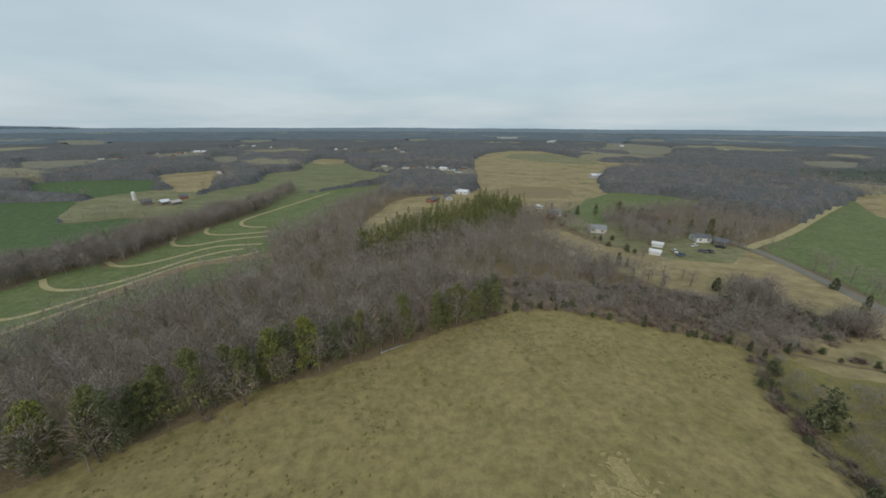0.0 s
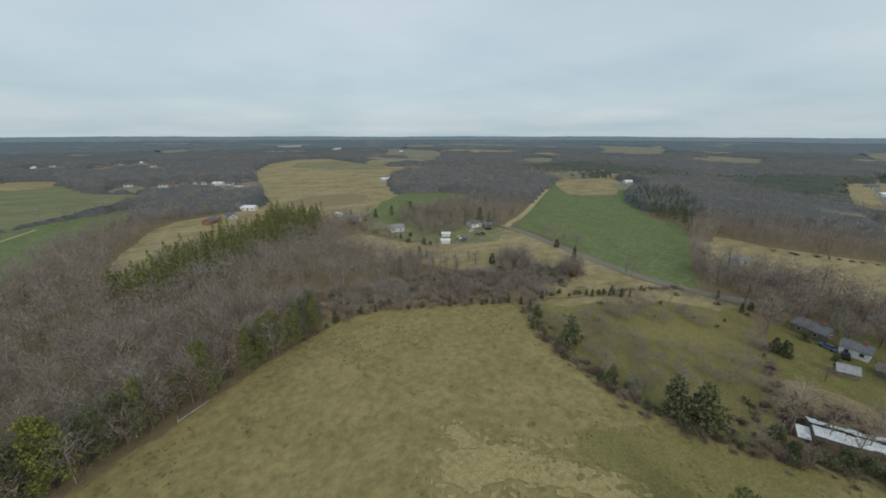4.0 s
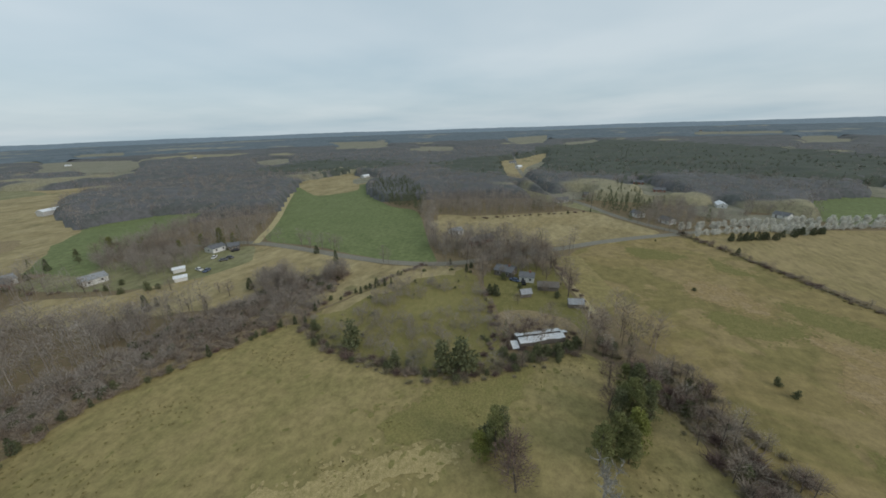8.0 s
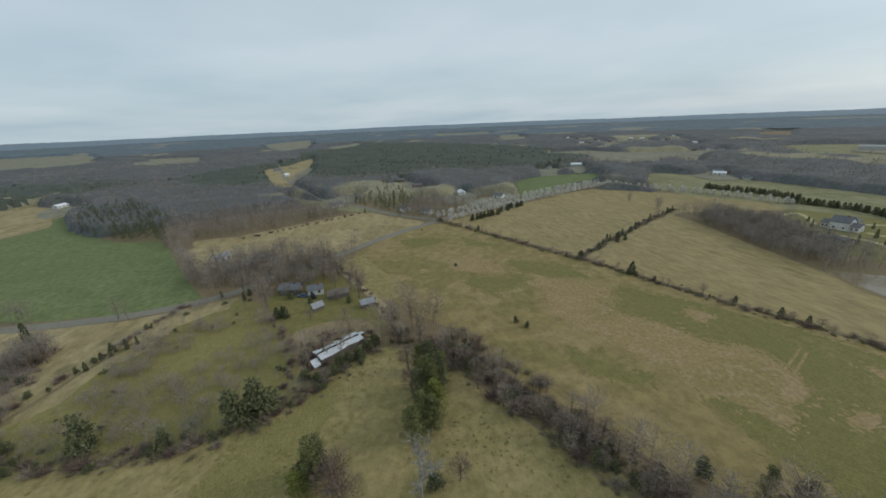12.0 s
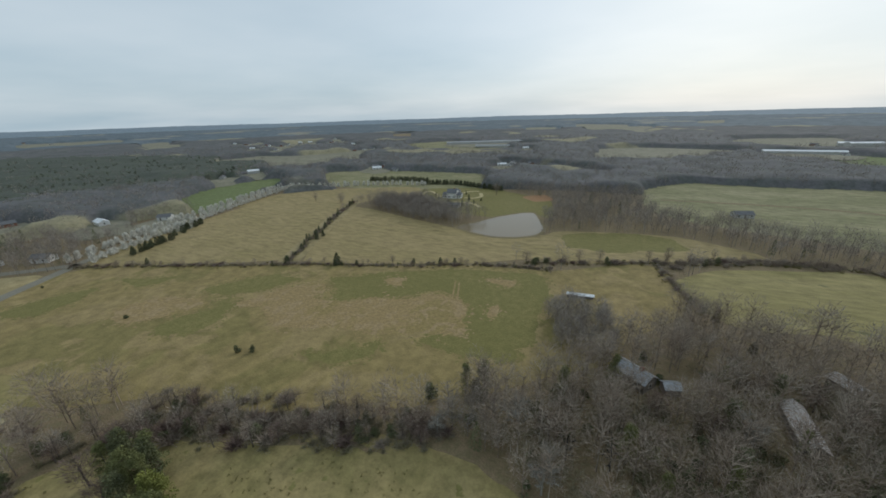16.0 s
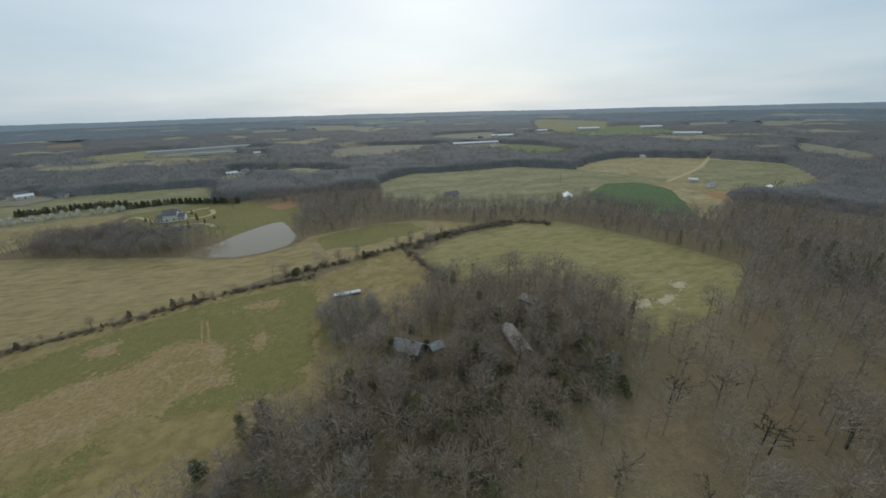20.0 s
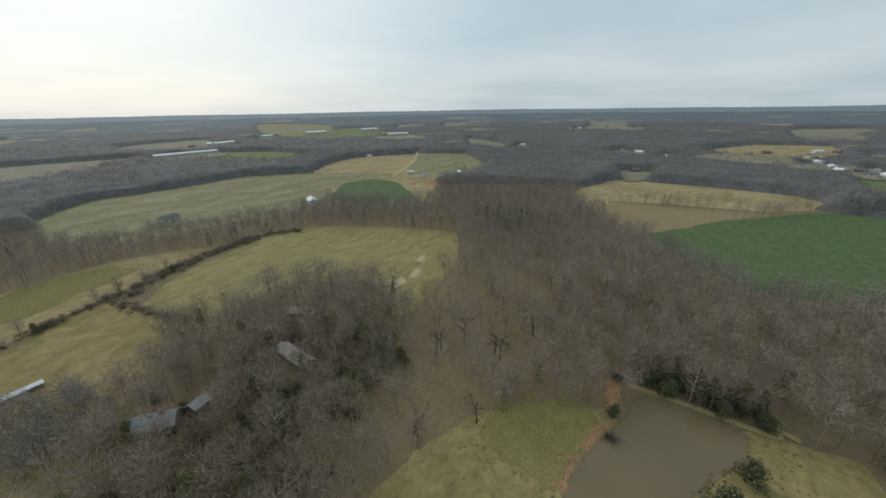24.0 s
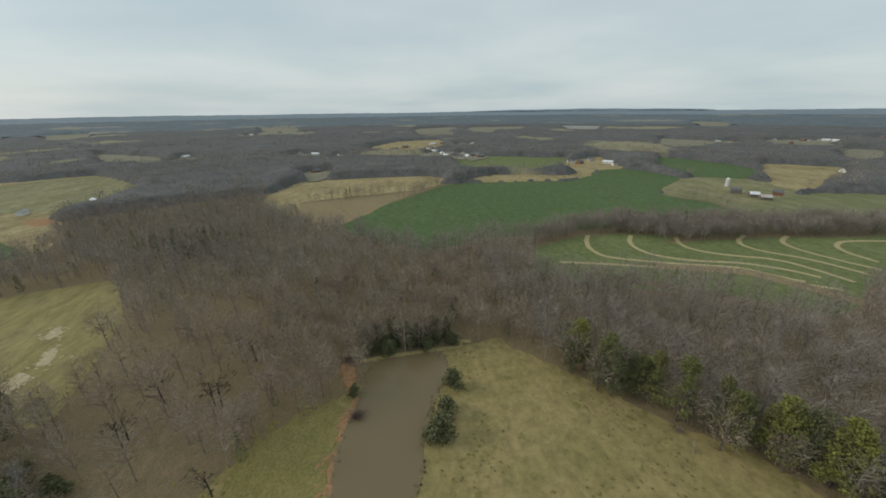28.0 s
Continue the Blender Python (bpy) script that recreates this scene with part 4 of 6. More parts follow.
def bare_tree(rng, h=13.0, spread=3.6, limbs=7, twigs=120, sides=5, twig_w=0.10, clear=0.35, trunk_r=0.16):
    """A leafless tree: (trunk and limbs), (twigs)."""
    wood, starts = [], []
    lean = rng.normal(size=2) * 0.35
    mid = np.array([lean[0] * 0.5, lean[1] * 0.5, h * 0.5])
    top = np.array([lean[0], lean[1], h * 0.88])
    wood.append(tube((0, 0, -0.3), mid, trunk_r, trunk_r * 0.7, sides))
    wood.append(tube(mid, top, trunk_r * 0.7, trunk_r * 0.15, sides))
    for k in range(limbs):
        s = clear + (0.92 - clear) * (k + rng.random() * 0.6) / limbs
        p = mid * (s / 0.5) if s < 0.5 else mid + (top - mid) * ((s - 0.5) / 0.5)
        a = rng.random() * 2 * np.pi + k * 2.4
        ln = spread * (1.15 - 0.7 * abs(s - 0.55)) * rng.uniform(0.7, 1.1)
        e = p + np.array([np.cos(a) * ln, np.sin(a) * ln, ln * rng.uniform(0.5, 1.1)])
        if e[2] > h:
            e[2] = h
        wood.append(tube(p, e, trunk_r * 0.42 * (1.15 - s), trunk_r * 0.08, 3))
        starts.append((p, e))
    starts.append((mid, top))
    A, B = np.array([s[0] for s in starts]), np.array([s[1] for s in starts])
    m = max(8, twigs // 6)
    i = rng.integers(0, len(starts), m)
    b0 = A[i] + (B[i] - A[i]) * rng.uniform(0.25, 0.95, (m, 1))
    out = b0 * [1, 1, 0]
    d = rng.normal(size=(m, 3)) + out / np.maximum(np.linalg.norm(out, axis=1), 0.3)[:, None] * 0.8
    d[:, 2] = np.abs(d[:, 2]) * 0.8 + 0.25
    d /= np.linalg.norm(d, axis=1)[:, None]
    b1 = b0 + d * rng.uniform(1.0, 2.4, (m, 1)) * h / 13
    sub = slivers(b0, b1, np.full(m, twig_w * 1.6), rng)
    i = rng.integers(0, m, twigs)
    t0 = b0[i] + (b1[i] - b0[i]) * rng.uniform(0.1, 1.0, (twigs, 1))
    d = rng.normal(size=(twigs, 3))
    d[:, 2] = d[:, 2] * 0.7 + 0.45
    d /= np.linalg.norm(d, axis=1)[:, None]
    t1 = t0 + d * rng.uniform(0.5, 1.4, (twigs, 1)) * h / 13
    return merge(wood), merge([sub, slivers(t0, t1, np.full(twigs, twig_w), rng)])


def leaf_cloud(rng, n, size, shape):
    """n leaf-tuft triangles in a crown; shape gives points from three random numbers."""
    c = shape(rng, n)
    a = rng.normal(size=(n, 3))
    a /= np.linalg.norm(a, axis=1)[:, None]
    b = np.cross(a, rng.normal(size=(n, 3)))
    b /= np.maximum(np.linalg.norm(b, axis=1), 1e-6)[:, None]
    s = size * rng.uniform(0.6, 1.4, (n, 1))
    v = np.stack([c + a * s, c - a * s * 0.5 + b * s * 0.7, c - a * s * 0.5 - b * s * 0.7], 1).reshape(-1, 3)
    return v, np.arange(3 * n).reshape(-1, 3)


def cone_shape(h, r, z0=0.0, power=0.8, lumps=0):
    def f(rng, n):
        s = rng.random(n) ** 1.3
        a = rng.random(n) * 2 * np.pi
        k = r * (1 - s) ** power * np.sqrt(rng.uniform(0.35, 1.0, n)) * (1 + 0.18 * np.sin(3 * a + 7 * s) + 0.12 * np.sin(5 * a - 11 * s))
        k *= np.clip(s * 8 + 0.45, 0, 1)
        return np.stack([k * np.cos(a), k * np.sin(a), z0 + s * (h - z0)], 1)
    return f


def clump_shape(h, r, z0, count, cr, flat=0.6, seed=1):
    q = np.random.default_rng(seed)
    s = q.random(count)
    a = q.random(count) * 2 * np.pi
    d = r * np.sqrt(q.random(count)) * np.clip(1.25 - s, 0.35, 1)
    cs = np.stack([d * np.cos(a), d * np.sin(a), z0 + s * (h - z0 - cr * flat)], 1)

    def f(rng, n):
        i = rng.integers(0, count, n)
        u = rng.normal(size=(n, 3))
        u /= np.linalg.norm(u, axis=1)[:, None]
        u *= rng.uniform(0.5, 1.0, (n, 1)) * cr
        u[:, 2] *= flat
        return cs[i] + u
    return f


def scatter(protos, places, scales, turns):
    """All the trees of a wood in one mesh."""
    vs, fs, n = [], [], 0
    kinds = RNG.integers(0, len(protos), len(places))
    for k, (v, f) in enumerate(protos):
        sel = np.where(kinds == k)[0]
        if len(sel) == 0:
            continue
        c, s = np.cos(turns[sel])[:, None], np.sin(turns[sel])[:, None]
        sc = scales[sel][:, None]
        x = (v[None, :, 0] * c - v[None, :, 1] * s) * sc + places[sel, 0:1]
        y = (v[None, :, 0] * s + v[None, :, 1] * c) * sc + places[sel, 1:2]
        z = v[None, :, 2] * sc * (0.9 + 0.2 * RNG.random((len(sel), 1))) + places[sel, 2:3]
        vs.append(np.stack([x, y, z], -1).reshape(-1, 3))
        fs.append((f[None] + (np.arange(len(sel)) * len(v))[:, None, None]).reshape(-1, 3) + n)
        n += len(sel) * len(v)
    return np.vstack(vs), np.vstack(fs)


def fast_mesh(name, v, f, material, parent=None, smooth=False):
    me = bpy.data.meshes.new(name)
    me.vertices.add(len(v))
    me.vertices.foreach_set("co", np.ascontiguousarray(v, dtype=np.float32).ravel())
    k = f.shape[1]
    me.loops.add(f.size)
    me.loops.foreach_set("vertex_index", np.ascontiguousarray(f, dtype=np.int32).ravel())
    me.polygons.add(len(f))
    me.polygons.foreach_set("loop_start", np.arange(0, f.size, k, dtype=np.int32))
    if smooth:
        me.polygons.foreach_set("use_smooth", np.ones(len(f), dtype=bool))
    me.materials.append(material)
    me.update(calc_edges=True)
    ob = new(name, me)
    if parent:
        ob.parent = parent
    return ob


def jitter_grid(x0, x1, y0, y1, step):
    gx, gy = np.meshgrid(np.arange(x0, x1, step), np.arange(y0, y1, step))
    p = np.stack([gx.ravel(), gy.ravel()], 1)
    return p + RNG.uniform(-0.48, 0.48, p.shape) * step


# spare wood: big old trees stand wide apart over brown grass
spare_wood = np.array([(-65, -70), (-90, -77), (-115, -76), (-129, -63), (-129, -48), (-96, -31), (-80, -28), (-42, -38), (-36, -51), (-39, -66)], dtype=float)
pine_stands = [np.array(q, dtype=float) for q in (
    [(-45, 164), (-23, 203), (13, 266), (43, 301), (68, 282), (46, 219), (16, 200), (-9, 170), (-28, 155)],
    [(281, 166), (378, 212), (397, 178), (310, 122), (234, 99), (240, 125)],
    [(297, -17), (391, -51), (395, -82), (287, -63), (247, -40), (258, -21)],
    [(-51, -67), (-56, -65), (-54, -56), (-48, -57)],
    [(-174, -103), (-196, -96), (-194, -69), (-175, -78)],
    [(-185, -119), (-203, -107), (-195, -72), (-178, -88)])]

# wide pine woods beyond the roads
pine_areas = [np.array(q, dtype=float) for q in (
    [(552, 41), (753, -61), (858, -255), (769, -397), (550, -374), (435, -333), (456, -239), (468, -134), (440, -57), (484, 22)],
    [(952, 78), (1326, -99), (1052, -322), (636, -424), (474, -380), (421, -279), (430, -217), (453, -144), (579, -90), (578, -34), (549, 22), (654, 59)],
    [(571, 219), (794, 94), (922, -66), (748, -149), (515, -107), (537, -44), (597, 18), (446, 59), (451, 137)],
    [(438, 470), (639, 501), (619, 348), (567, 226), (486, 273), (427, 381)])]


def in_pines(p):
    r = np.zeros(len(p), dtype=bool)
    for poly in pine_areas:
        r |= inside(p, poly)
    return r


def bristle_tree(rng, h, r, clear, twigs, width, trunk=0.15):
    """A bare crown seen from afar: stem, limbs and upswept twig sprays."""
    wood = [tube((0, 0, -0.3), (rng.normal() * 0.2, rng.normal() * 0.2, h * 0.8), trunk, trunk * 0.25, 3)]
    zc, rz = h * (1 + clear) / 2, h * (1 - clear) / 2
    n1 = max(4, twigs // 12)
    a = rng.random(n1) * 2 * np.pi
    z0 = h * rng.uniform(clear * 0.8, 0.75, n1)
    ln = r * rng.uniform(0.5, 0.95, n1)
    limb0 = np.stack([0 * a, 0 * a, z0], 1)
    limb1 = np.stack([np.cos(a) * ln, np.sin(a) * ln, z0 + ln * rng.uniform(0.5, 1.2, n1)], 1)
    u = rng.normal(size=(twigs, 3))
    u /= np.linalg.norm(u, axis=1)[:, None]
    u *= rng.uniform(0.25, 0.92, (twigs, 1)) ** 0.6
    c = u * [r, r, rz] * (1 + 0.2 * np.sin(3 * np.arctan2(u[:, 1:2], u[:, 0:1]))) + [0, 0, zc]
    d = np.stack([u[:, 0] * 1.25, u[:, 1] * 1.25, np.abs(u[:, 2]) * 0.7 + 0.5], 1) + rng.normal(size=(twigs, 3)) * 0.4
    d /= np.linalg.norm(d, axis=1)[:, None]
    tip = c + d * rng.uniform(0.7, 1.7, (twigs, 1)) * h / 12
    tip[:, 2] = np.minimum(tip[:, 2], h * rng.uniform(0.96, 1.08, twigs))
    return merge(wood + [slivers(limb0, limb1, np.full(n1, trunk * 1.0), rng), slivers(c, tip, np.full(twigs, width), rng)])


near_tree = [bristle_tree(np.random.default_rng(20 + k), 11.5 + 0.5 * k, 2.7 + 0.18 * k, 0.28, 135, 0.14) for k in range(6)]
fine_tree = [bristle_tree(np.random.default_rng(30 + k), 11.5 + 0.5 * k, 3.0 + 0.18 * k, 0.26, 330, 0.088) for k in range(6)]
grove_tree = [bristle_tree(np.random.default_rng(40 + k), 11.0 + 0.6 * k, 3.4 + 0.25 * k, 0.2, 430, 0.105) for k in range(3)]
sapling = [bristle_tree(np.random.default_rng(160 + k), 3.4 + 0.3 * k, 1.5 + 0.15 * k, 0.05, 120, 0.1, 0.05) for k in range(4)]
clump = [bristle_tree(np.random.default_rng(170 + k), 4.0 + 0.3 * k, 2.5 + 0.2 * k, 0.0, 420, 0.1, 0.05) for k in range(3)]
far_tree = [bristle_tree(np.random.default_rng(50 + k), 12.0, 3.6, 0.2, 40, 0.42, 0.2) for k in range(5)]
tiny_tree = [bristle_tree(np.random.default_rng(60 + k), 12.0, 4.6, 0.15, 20, 0.9, 0.25) for k in range(4)]

p = jitter_grid(-420, 420, -420, 420, 4.0)
r = np.hypot(p[:, 0], p[:, 1])
p = p[(r > 30) & (r < 330)]
p = p[~in_open(p)]
sp = inside(p, spare_wood)
p = p[~sp | (RNG.random(len(p)) < 0.45)]
ev = np.zeros(len(p), dtype=bool)
for q in pine_stands[:3]:
    ev |= inside(p, q)
p = p[~ev]
p = np.hstack([p, np.zeros((len(p), 1))])
tall = RNG.random(len(p)) < 0.78
u = np.vstack([p[~tall], p[RNG.random(len(p)) < 0.28] + RNG.uniform(-2, 2, (1, 3)) * [1, 1, 0]])
v, f = scatter(far_tree, u, RNG.uniform(0.2, 0.45, len(u)), RNG.random(len(u)) * 6.28)
tagged(fast_mesh("undergrowth", v, f, M["twig"]), "brown leafless saplings and brush under the woods", "brush", kind="stuff")
p = p[tall]
r = np.hypot(p[:, 0], p[:, 1])
# greyer twigs north and beyond 135 m put sun side and distance into colour
north = p[:, 1] > 40
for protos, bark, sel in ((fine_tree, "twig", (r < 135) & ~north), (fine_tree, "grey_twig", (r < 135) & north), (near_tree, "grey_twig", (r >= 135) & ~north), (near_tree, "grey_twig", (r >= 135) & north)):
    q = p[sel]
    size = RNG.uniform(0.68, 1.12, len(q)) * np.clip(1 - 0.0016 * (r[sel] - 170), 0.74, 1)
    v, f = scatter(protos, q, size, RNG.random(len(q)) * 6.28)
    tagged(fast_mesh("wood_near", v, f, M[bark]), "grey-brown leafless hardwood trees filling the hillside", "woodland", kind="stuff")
few = p[RNG.random(len(p)) < 0.045] + [1.5, 1.0, 0]

pf = []
for r0, r1, step, protos, text in ((325, 620, 9.0, far_tree, "grey-brown leafless woods on the middle slopes"), (615, 1020, 16.0, tiny_tree, "grey-brown leafless woods on the far slopes")):
    p = jitter_grid(-r1, r1, -r1, r1, step)
    r = np.hypot(p[:, 0], p[:, 1])
    p = p[(r >= r0) & (r < r1)]
    p = p[~in_open(p)]
    ev = np.zeros(len(p), dtype=bool)
    for q in pine_stands:
        ev |= inside(p, q)
    p = p[~ev]
    dark = in_pines(p) & (RNG.random(len(p)) < 0.9)
    pf.append(p[dark])
    p = p[~dark]
    p = np.hstack([p, hill(p[:, 0], p[:, 1])[:, None]])
    v, f = scatter(protos, p, RNG.uniform(0.75, 1.12, len(p)), RNG.random(len(p)) * 6.28)
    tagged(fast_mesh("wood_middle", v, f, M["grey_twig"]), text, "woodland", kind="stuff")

# evergreen stands
pine_protos = [leaf_cloud(np.random.default_rng(70 + k), 270, 0.34, cone_shape(11.0 + k, 2.1 + 0.15 * k, 2.2, 0.75)) for k in range(4)]
pine_far = [leaf_cloud(np.random.default_rng(90 + k), 54, 1.0, clump_shape(11.5 + k, 2.4, 3.0, 8, 1.8, 0.8, 95 + k)) for k in range(3)]
v, f = scatter(pine_protos, few, RNG.uniform(0.35, 0.75, len(few)), RNG.random(len(few)) * 6.28)
tagged(fast_mesh("evergreen_saplings", v, f, M["holly"]), "dull green young evergreens under the bare trees", "trees", kind="stuff")
p = np.vstack(pf)
p = np.hstack([p, hill(p[:, 0], p[:, 1])[:, None]])
v, f = scatter(pine_far, p, RNG.uniform(0.55, 0.8, len(p)), RNG.random(len(p)) * 6.28)
tagged(fast_mesh("pine_wood", v, f, M["pine_mass"]), "dark green pine woods beyond the roads", "woodland", kind="stuff")
for k, stand in enumerate(pine_stands):
    lo, hi = stand.min(0), stand.max(0)
    q = jitter_grid(lo[0], hi[0], lo[1], hi[1], 3.6 if k == 0 else (7.0 if k >= 2 else 5.0))
    q = q[inside(q, stand)]
    q = q[~in_open(q)]
    if len(q) == 0:
        continue
    q = np.hstack([q, hill(q[:, 0], q[:, 1])[:, None]])
    v, f = scatter(pine_protos, q, RNG.uniform(0.75, 1.1, len(q)) * (1.0 if k == 0 else 0.8), RNG.random(len(q)) * 6.28)
    tagged(fast_mesh("pine_wood", v, f, M["pine" if k == 0 else ("dark_pine" if k < 3 else "holly")]), "stand of green pines among bare woods" if k == 0 else "dense dark green pine stand among bare woods", "woodland", kind="stuff")

# far canopy: a lumpy sheet of treetops
def canopy_height(x, y):
    r = np.hypot(x, y)
    lump = np.array([noise.noise(Vector((a * 0.035, b * 0.035, 1.7))) + 0.6 * noise.noise(Vector((a * 0.011, b * 0.011, 5.1))) for a, b in zip(x.ravel(), y.ravel())]).reshape(x.shape)
    return hill(x, y) + 7.5 + 3.0 * lump


rs = 322 * (1500 / 322) ** np.linspace(0, 1, 140)
cv, cf = polar(rs, 720, canopy_height)
low = (in_open(cv[:, :2]) | (np.hypot(cv[:, 0], cv[:, 1]) < 330)).reshape(140, 720).astype(float)
edge = low.copy()
for _ in range(2):       # the wood steps down towards its edge
    edge = np.maximum(edge, (np.roll(edge, 1, 1) + np.roll(edge, -1, 1) + np.vstack([edge[1:], edge[-1:]]) + np.vstack([edge[:1], edge[:-1]])) / 4)
gz = hill(cv[:, 0], cv[:, 1])
cv[:, 2] = np.where(low.ravel() > 0, gz - 1.0, gz + (cv[:, 2] - gz) * (1 - 0.75 * edge.ravel()))
wood_far = fast_mesh("wood_far", cv, cf, M["canopy"], smooth=True)
wood_far.data.materials.append(M["pine_canopy"])
wood_far.data.polygons.foreach_set("material_index", in_pines(cv[cf].mean(1)[:, :2] * (1 + RNG.normal(size=(len(cf), 2)) * 0.035)).astype(np.int32))
tagged(wood_far, "endless grey-brown bare woods beyond the fields", "woodland", kind="stuff")
# outer rings in bluer, paler colours that paint in the haze
for r0, r1, rows, cols, skin in ((1500, 2900, 44, 720, "hazy"), (2900, 4700, 20, 720, "haze_blue_hill")):
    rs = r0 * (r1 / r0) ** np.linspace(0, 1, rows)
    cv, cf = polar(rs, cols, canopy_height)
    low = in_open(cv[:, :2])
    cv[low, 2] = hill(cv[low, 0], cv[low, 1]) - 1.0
    tagged(fast_mesh("backdrop_hills", cv, cf, M[skin], smooth=True), "far wooded country tinted blue-grey for haze", "hills", kind="structure")


def ridge_line(r, a0, a1, top, name):
    """A long hill on the skyline, with distance haze painted in as blue."""
    n = 60
    a = np.radians(np.linspace(a0, a1, n))
    s = np.linspace(0, 1, n)
    h = top * np.clip(np.sin(np.pi * s), 0, 1) ** 0.7 * (1 + 0.12 * np.sin(s * 17) + 0.08 * np.sin(s * 41))
    rows = []
    for k, q in enumerate((-260, -120, 0, 120)):
        z = h * (0, 0.75, 1, 0.6)[k] + 30
        rows.append(np.stack([-(r + q) * np.sin(a), (r + q) * np.cos(a), z], 1))
    v = np.vstack(rows)
    f = np.array([[k * n + i, k * n + i + 1, (k + 1) * n + i + 1, (k + 1) * n + i] for k in range(3) for i in range(n - 1)])
    tagged(fast_mesh(name, v, f, M["haze_blue_hill"], smooth=True), "low hills on the horizon tinted blue for haze", "hills", kind="structure")




ridge_line(4600, 44, 75, 17, "backdrop_ridge")

# ---- groves and brush ----
def fill(poly, step, jitter=0.48):
    q = np.array(poly, dtype=float)
    lo, hi = q.min(0), q.max(0)
    p = jitter_grid(lo[0], hi[0], lo[1], hi[1], step)
    p = p[inside(p, q)]
    return np.hstack([p, hill(p[:, 0], p[:, 1])[:, None]])


groves = [
    ([(16, -112), (11, -120), (-3, -118), (-8, -105), (-6, -89), (8, -94)], 3.2, "small copse of bare trees in the pasture"),
    ([(167, -216), (166, -244), (139, -248), (105, -227), (83, -203), (112, -198), (144, -209)], 4.0, "belt of bare saplings above the pond"),
    ([(182, 73), (194, 59), (191, 36), (172, 24), (160, 36), (165, 59)], 6.5, "bare shade trees along the road"),
    ([(159, 29), (170, 21), (167, 2), (158, 0), (149, 13), (149, 26)], 6.5, "bare oaks round the farmhouse"),
    ([(108, 239), (131, 227), (146, 195), (122, 181), (102, 180), (101, 210)], 5.0, "bare trees round the cottages"),
    ([(58, 145), (74, 141), (69, 129), (52, 130)], 4.0, "bare trees at the meadow edge"),
    ([(111, 128), (123, 119), (113, 106), (102, 115)], 3.0, "thicket of bare saplings in the meadow"),
    ([(125, 103), (134, 96), (126, 87), (117, 95)], 3.0, "thicket of bare saplings by the road"),
    ([(-170, 124), (-158, 134), (-149, 145), (-146, 181), (-143, 210), (-135, 242), (-134, 319), (-153, 364), (-154, 276), (-163, 239), (-166, 206), (-170, 165), (-180, 153), (-194, 141)], 4.2, "belt of bare trees above the terraces"),
    ([(-159, 76), (-169, 111), (-167, 137), (-156, 153), (-153, 188), (-171, 211), (-175, 171), (-187, 153), (-189, 124), (-178, 85)], 4.2, "belt of bare trees above the terraces"),
    ([(29, -60), (20, -68), (10, -66), (15, -53), (25, -50)], 4.5, "bare trees at the lane end")]
p = fill(scrub_lot, 4.4)
n = np.array([noise.noise(Vector((x * 0.06, y * 0.06, 2.2))) for x, y, _ in p])
p = p[n > -0.2]
v, f = scatter(clump, p, RNG.uniform(0.4, 1.05, len(p)), RNG.random(len(p)) * 6.28)
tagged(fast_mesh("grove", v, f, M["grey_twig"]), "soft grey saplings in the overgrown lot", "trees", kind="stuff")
p = fill(brush_zone, 5.0)
v, f = scatter(clump, p, RNG.uniform(0.7, 1.6, len(p)), RNG.random(len(p)) * 6.28)
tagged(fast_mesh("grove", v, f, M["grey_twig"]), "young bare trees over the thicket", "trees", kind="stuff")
for poly, step, text in groves:
    p = fill(poly, step)
    v, f = scatter(grove_tree, p, RNG.uniform(0.55, 0.9, len(p)), RNG.random(len(p)) * 6.28)
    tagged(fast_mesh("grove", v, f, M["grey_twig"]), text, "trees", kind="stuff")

bush_protos = []
for k in range(5):
    q = np.random.default_rng(300 + k)
    base = q.normal(size=(130, 3)) * [0.5, 0.5, 0]
    d = q.normal(size=(130, 3)) * [0.8, 0.8, 0.5]
    d[:, 2] = np.abs(d[:, 2]) + 0.6
    bush_protos.append(slivers(base, base + d * q.uniform(0.5, 1.4, (130, 1)), np.full(130, 0.12), q))
leafy_protos = [leaf_cloud(np.random.default_rng(320 + k), 110, 0.32, clump_shape(1.8, 1.1, 0.1, 6, 0.7, 0.8, 330 + k)) for k in range(4)]


def brush(name, poly, step, protos, lo, hi, material, text, bare=-0.12):
    p = fill(poly, step)
    n = np.array([noise.noise(Vector((x * 0.09, y * 0.09, 7.7))) for x, y, _ in p])
    p = p[n > bare]
    p = p[np.min([np.hypot(p[:, 0] - x, p[:, 1] - y) for x, y in RUINS], axis=0) > 5]
    v, f = scatter(protos, p, RNG.uniform(lo, hi, len(p)), RNG.random(len(p)) * 6.28)
    tagged(fast_mesh(name, v, f, M[material]), text, "brush", kind="stuff")


brush("brambles", scrub_lot, 3.0, sapling, 0.25, 0.7, "twig", "grey-brown leafless brambles in the lot", -0.1)
brush("briars", scrub_lot, 11, leafy_protos, 0.4, 0.9, "holly", "low evergreen briars in the lot")
brush("thicket", brush_zone, 2.6, bush_protos, 0.6, 1.8, "twig", "grey-brown leafless thicket below the pasture", -0.35)
brush("thicket_evergreen", brush_zone, 6.0, leafy_protos, 0.6, 1.6, "cedar", "dark evergreen bushes in the thicket")
brush("yard_weeds", [(99, 16), (113, 9), (105, -11), (97, -12), (95, -3), (87, 9)], 2.4, bush_protos, 0.5, 1.1, "reddish", "reddish brown weeds round the fallen shed")

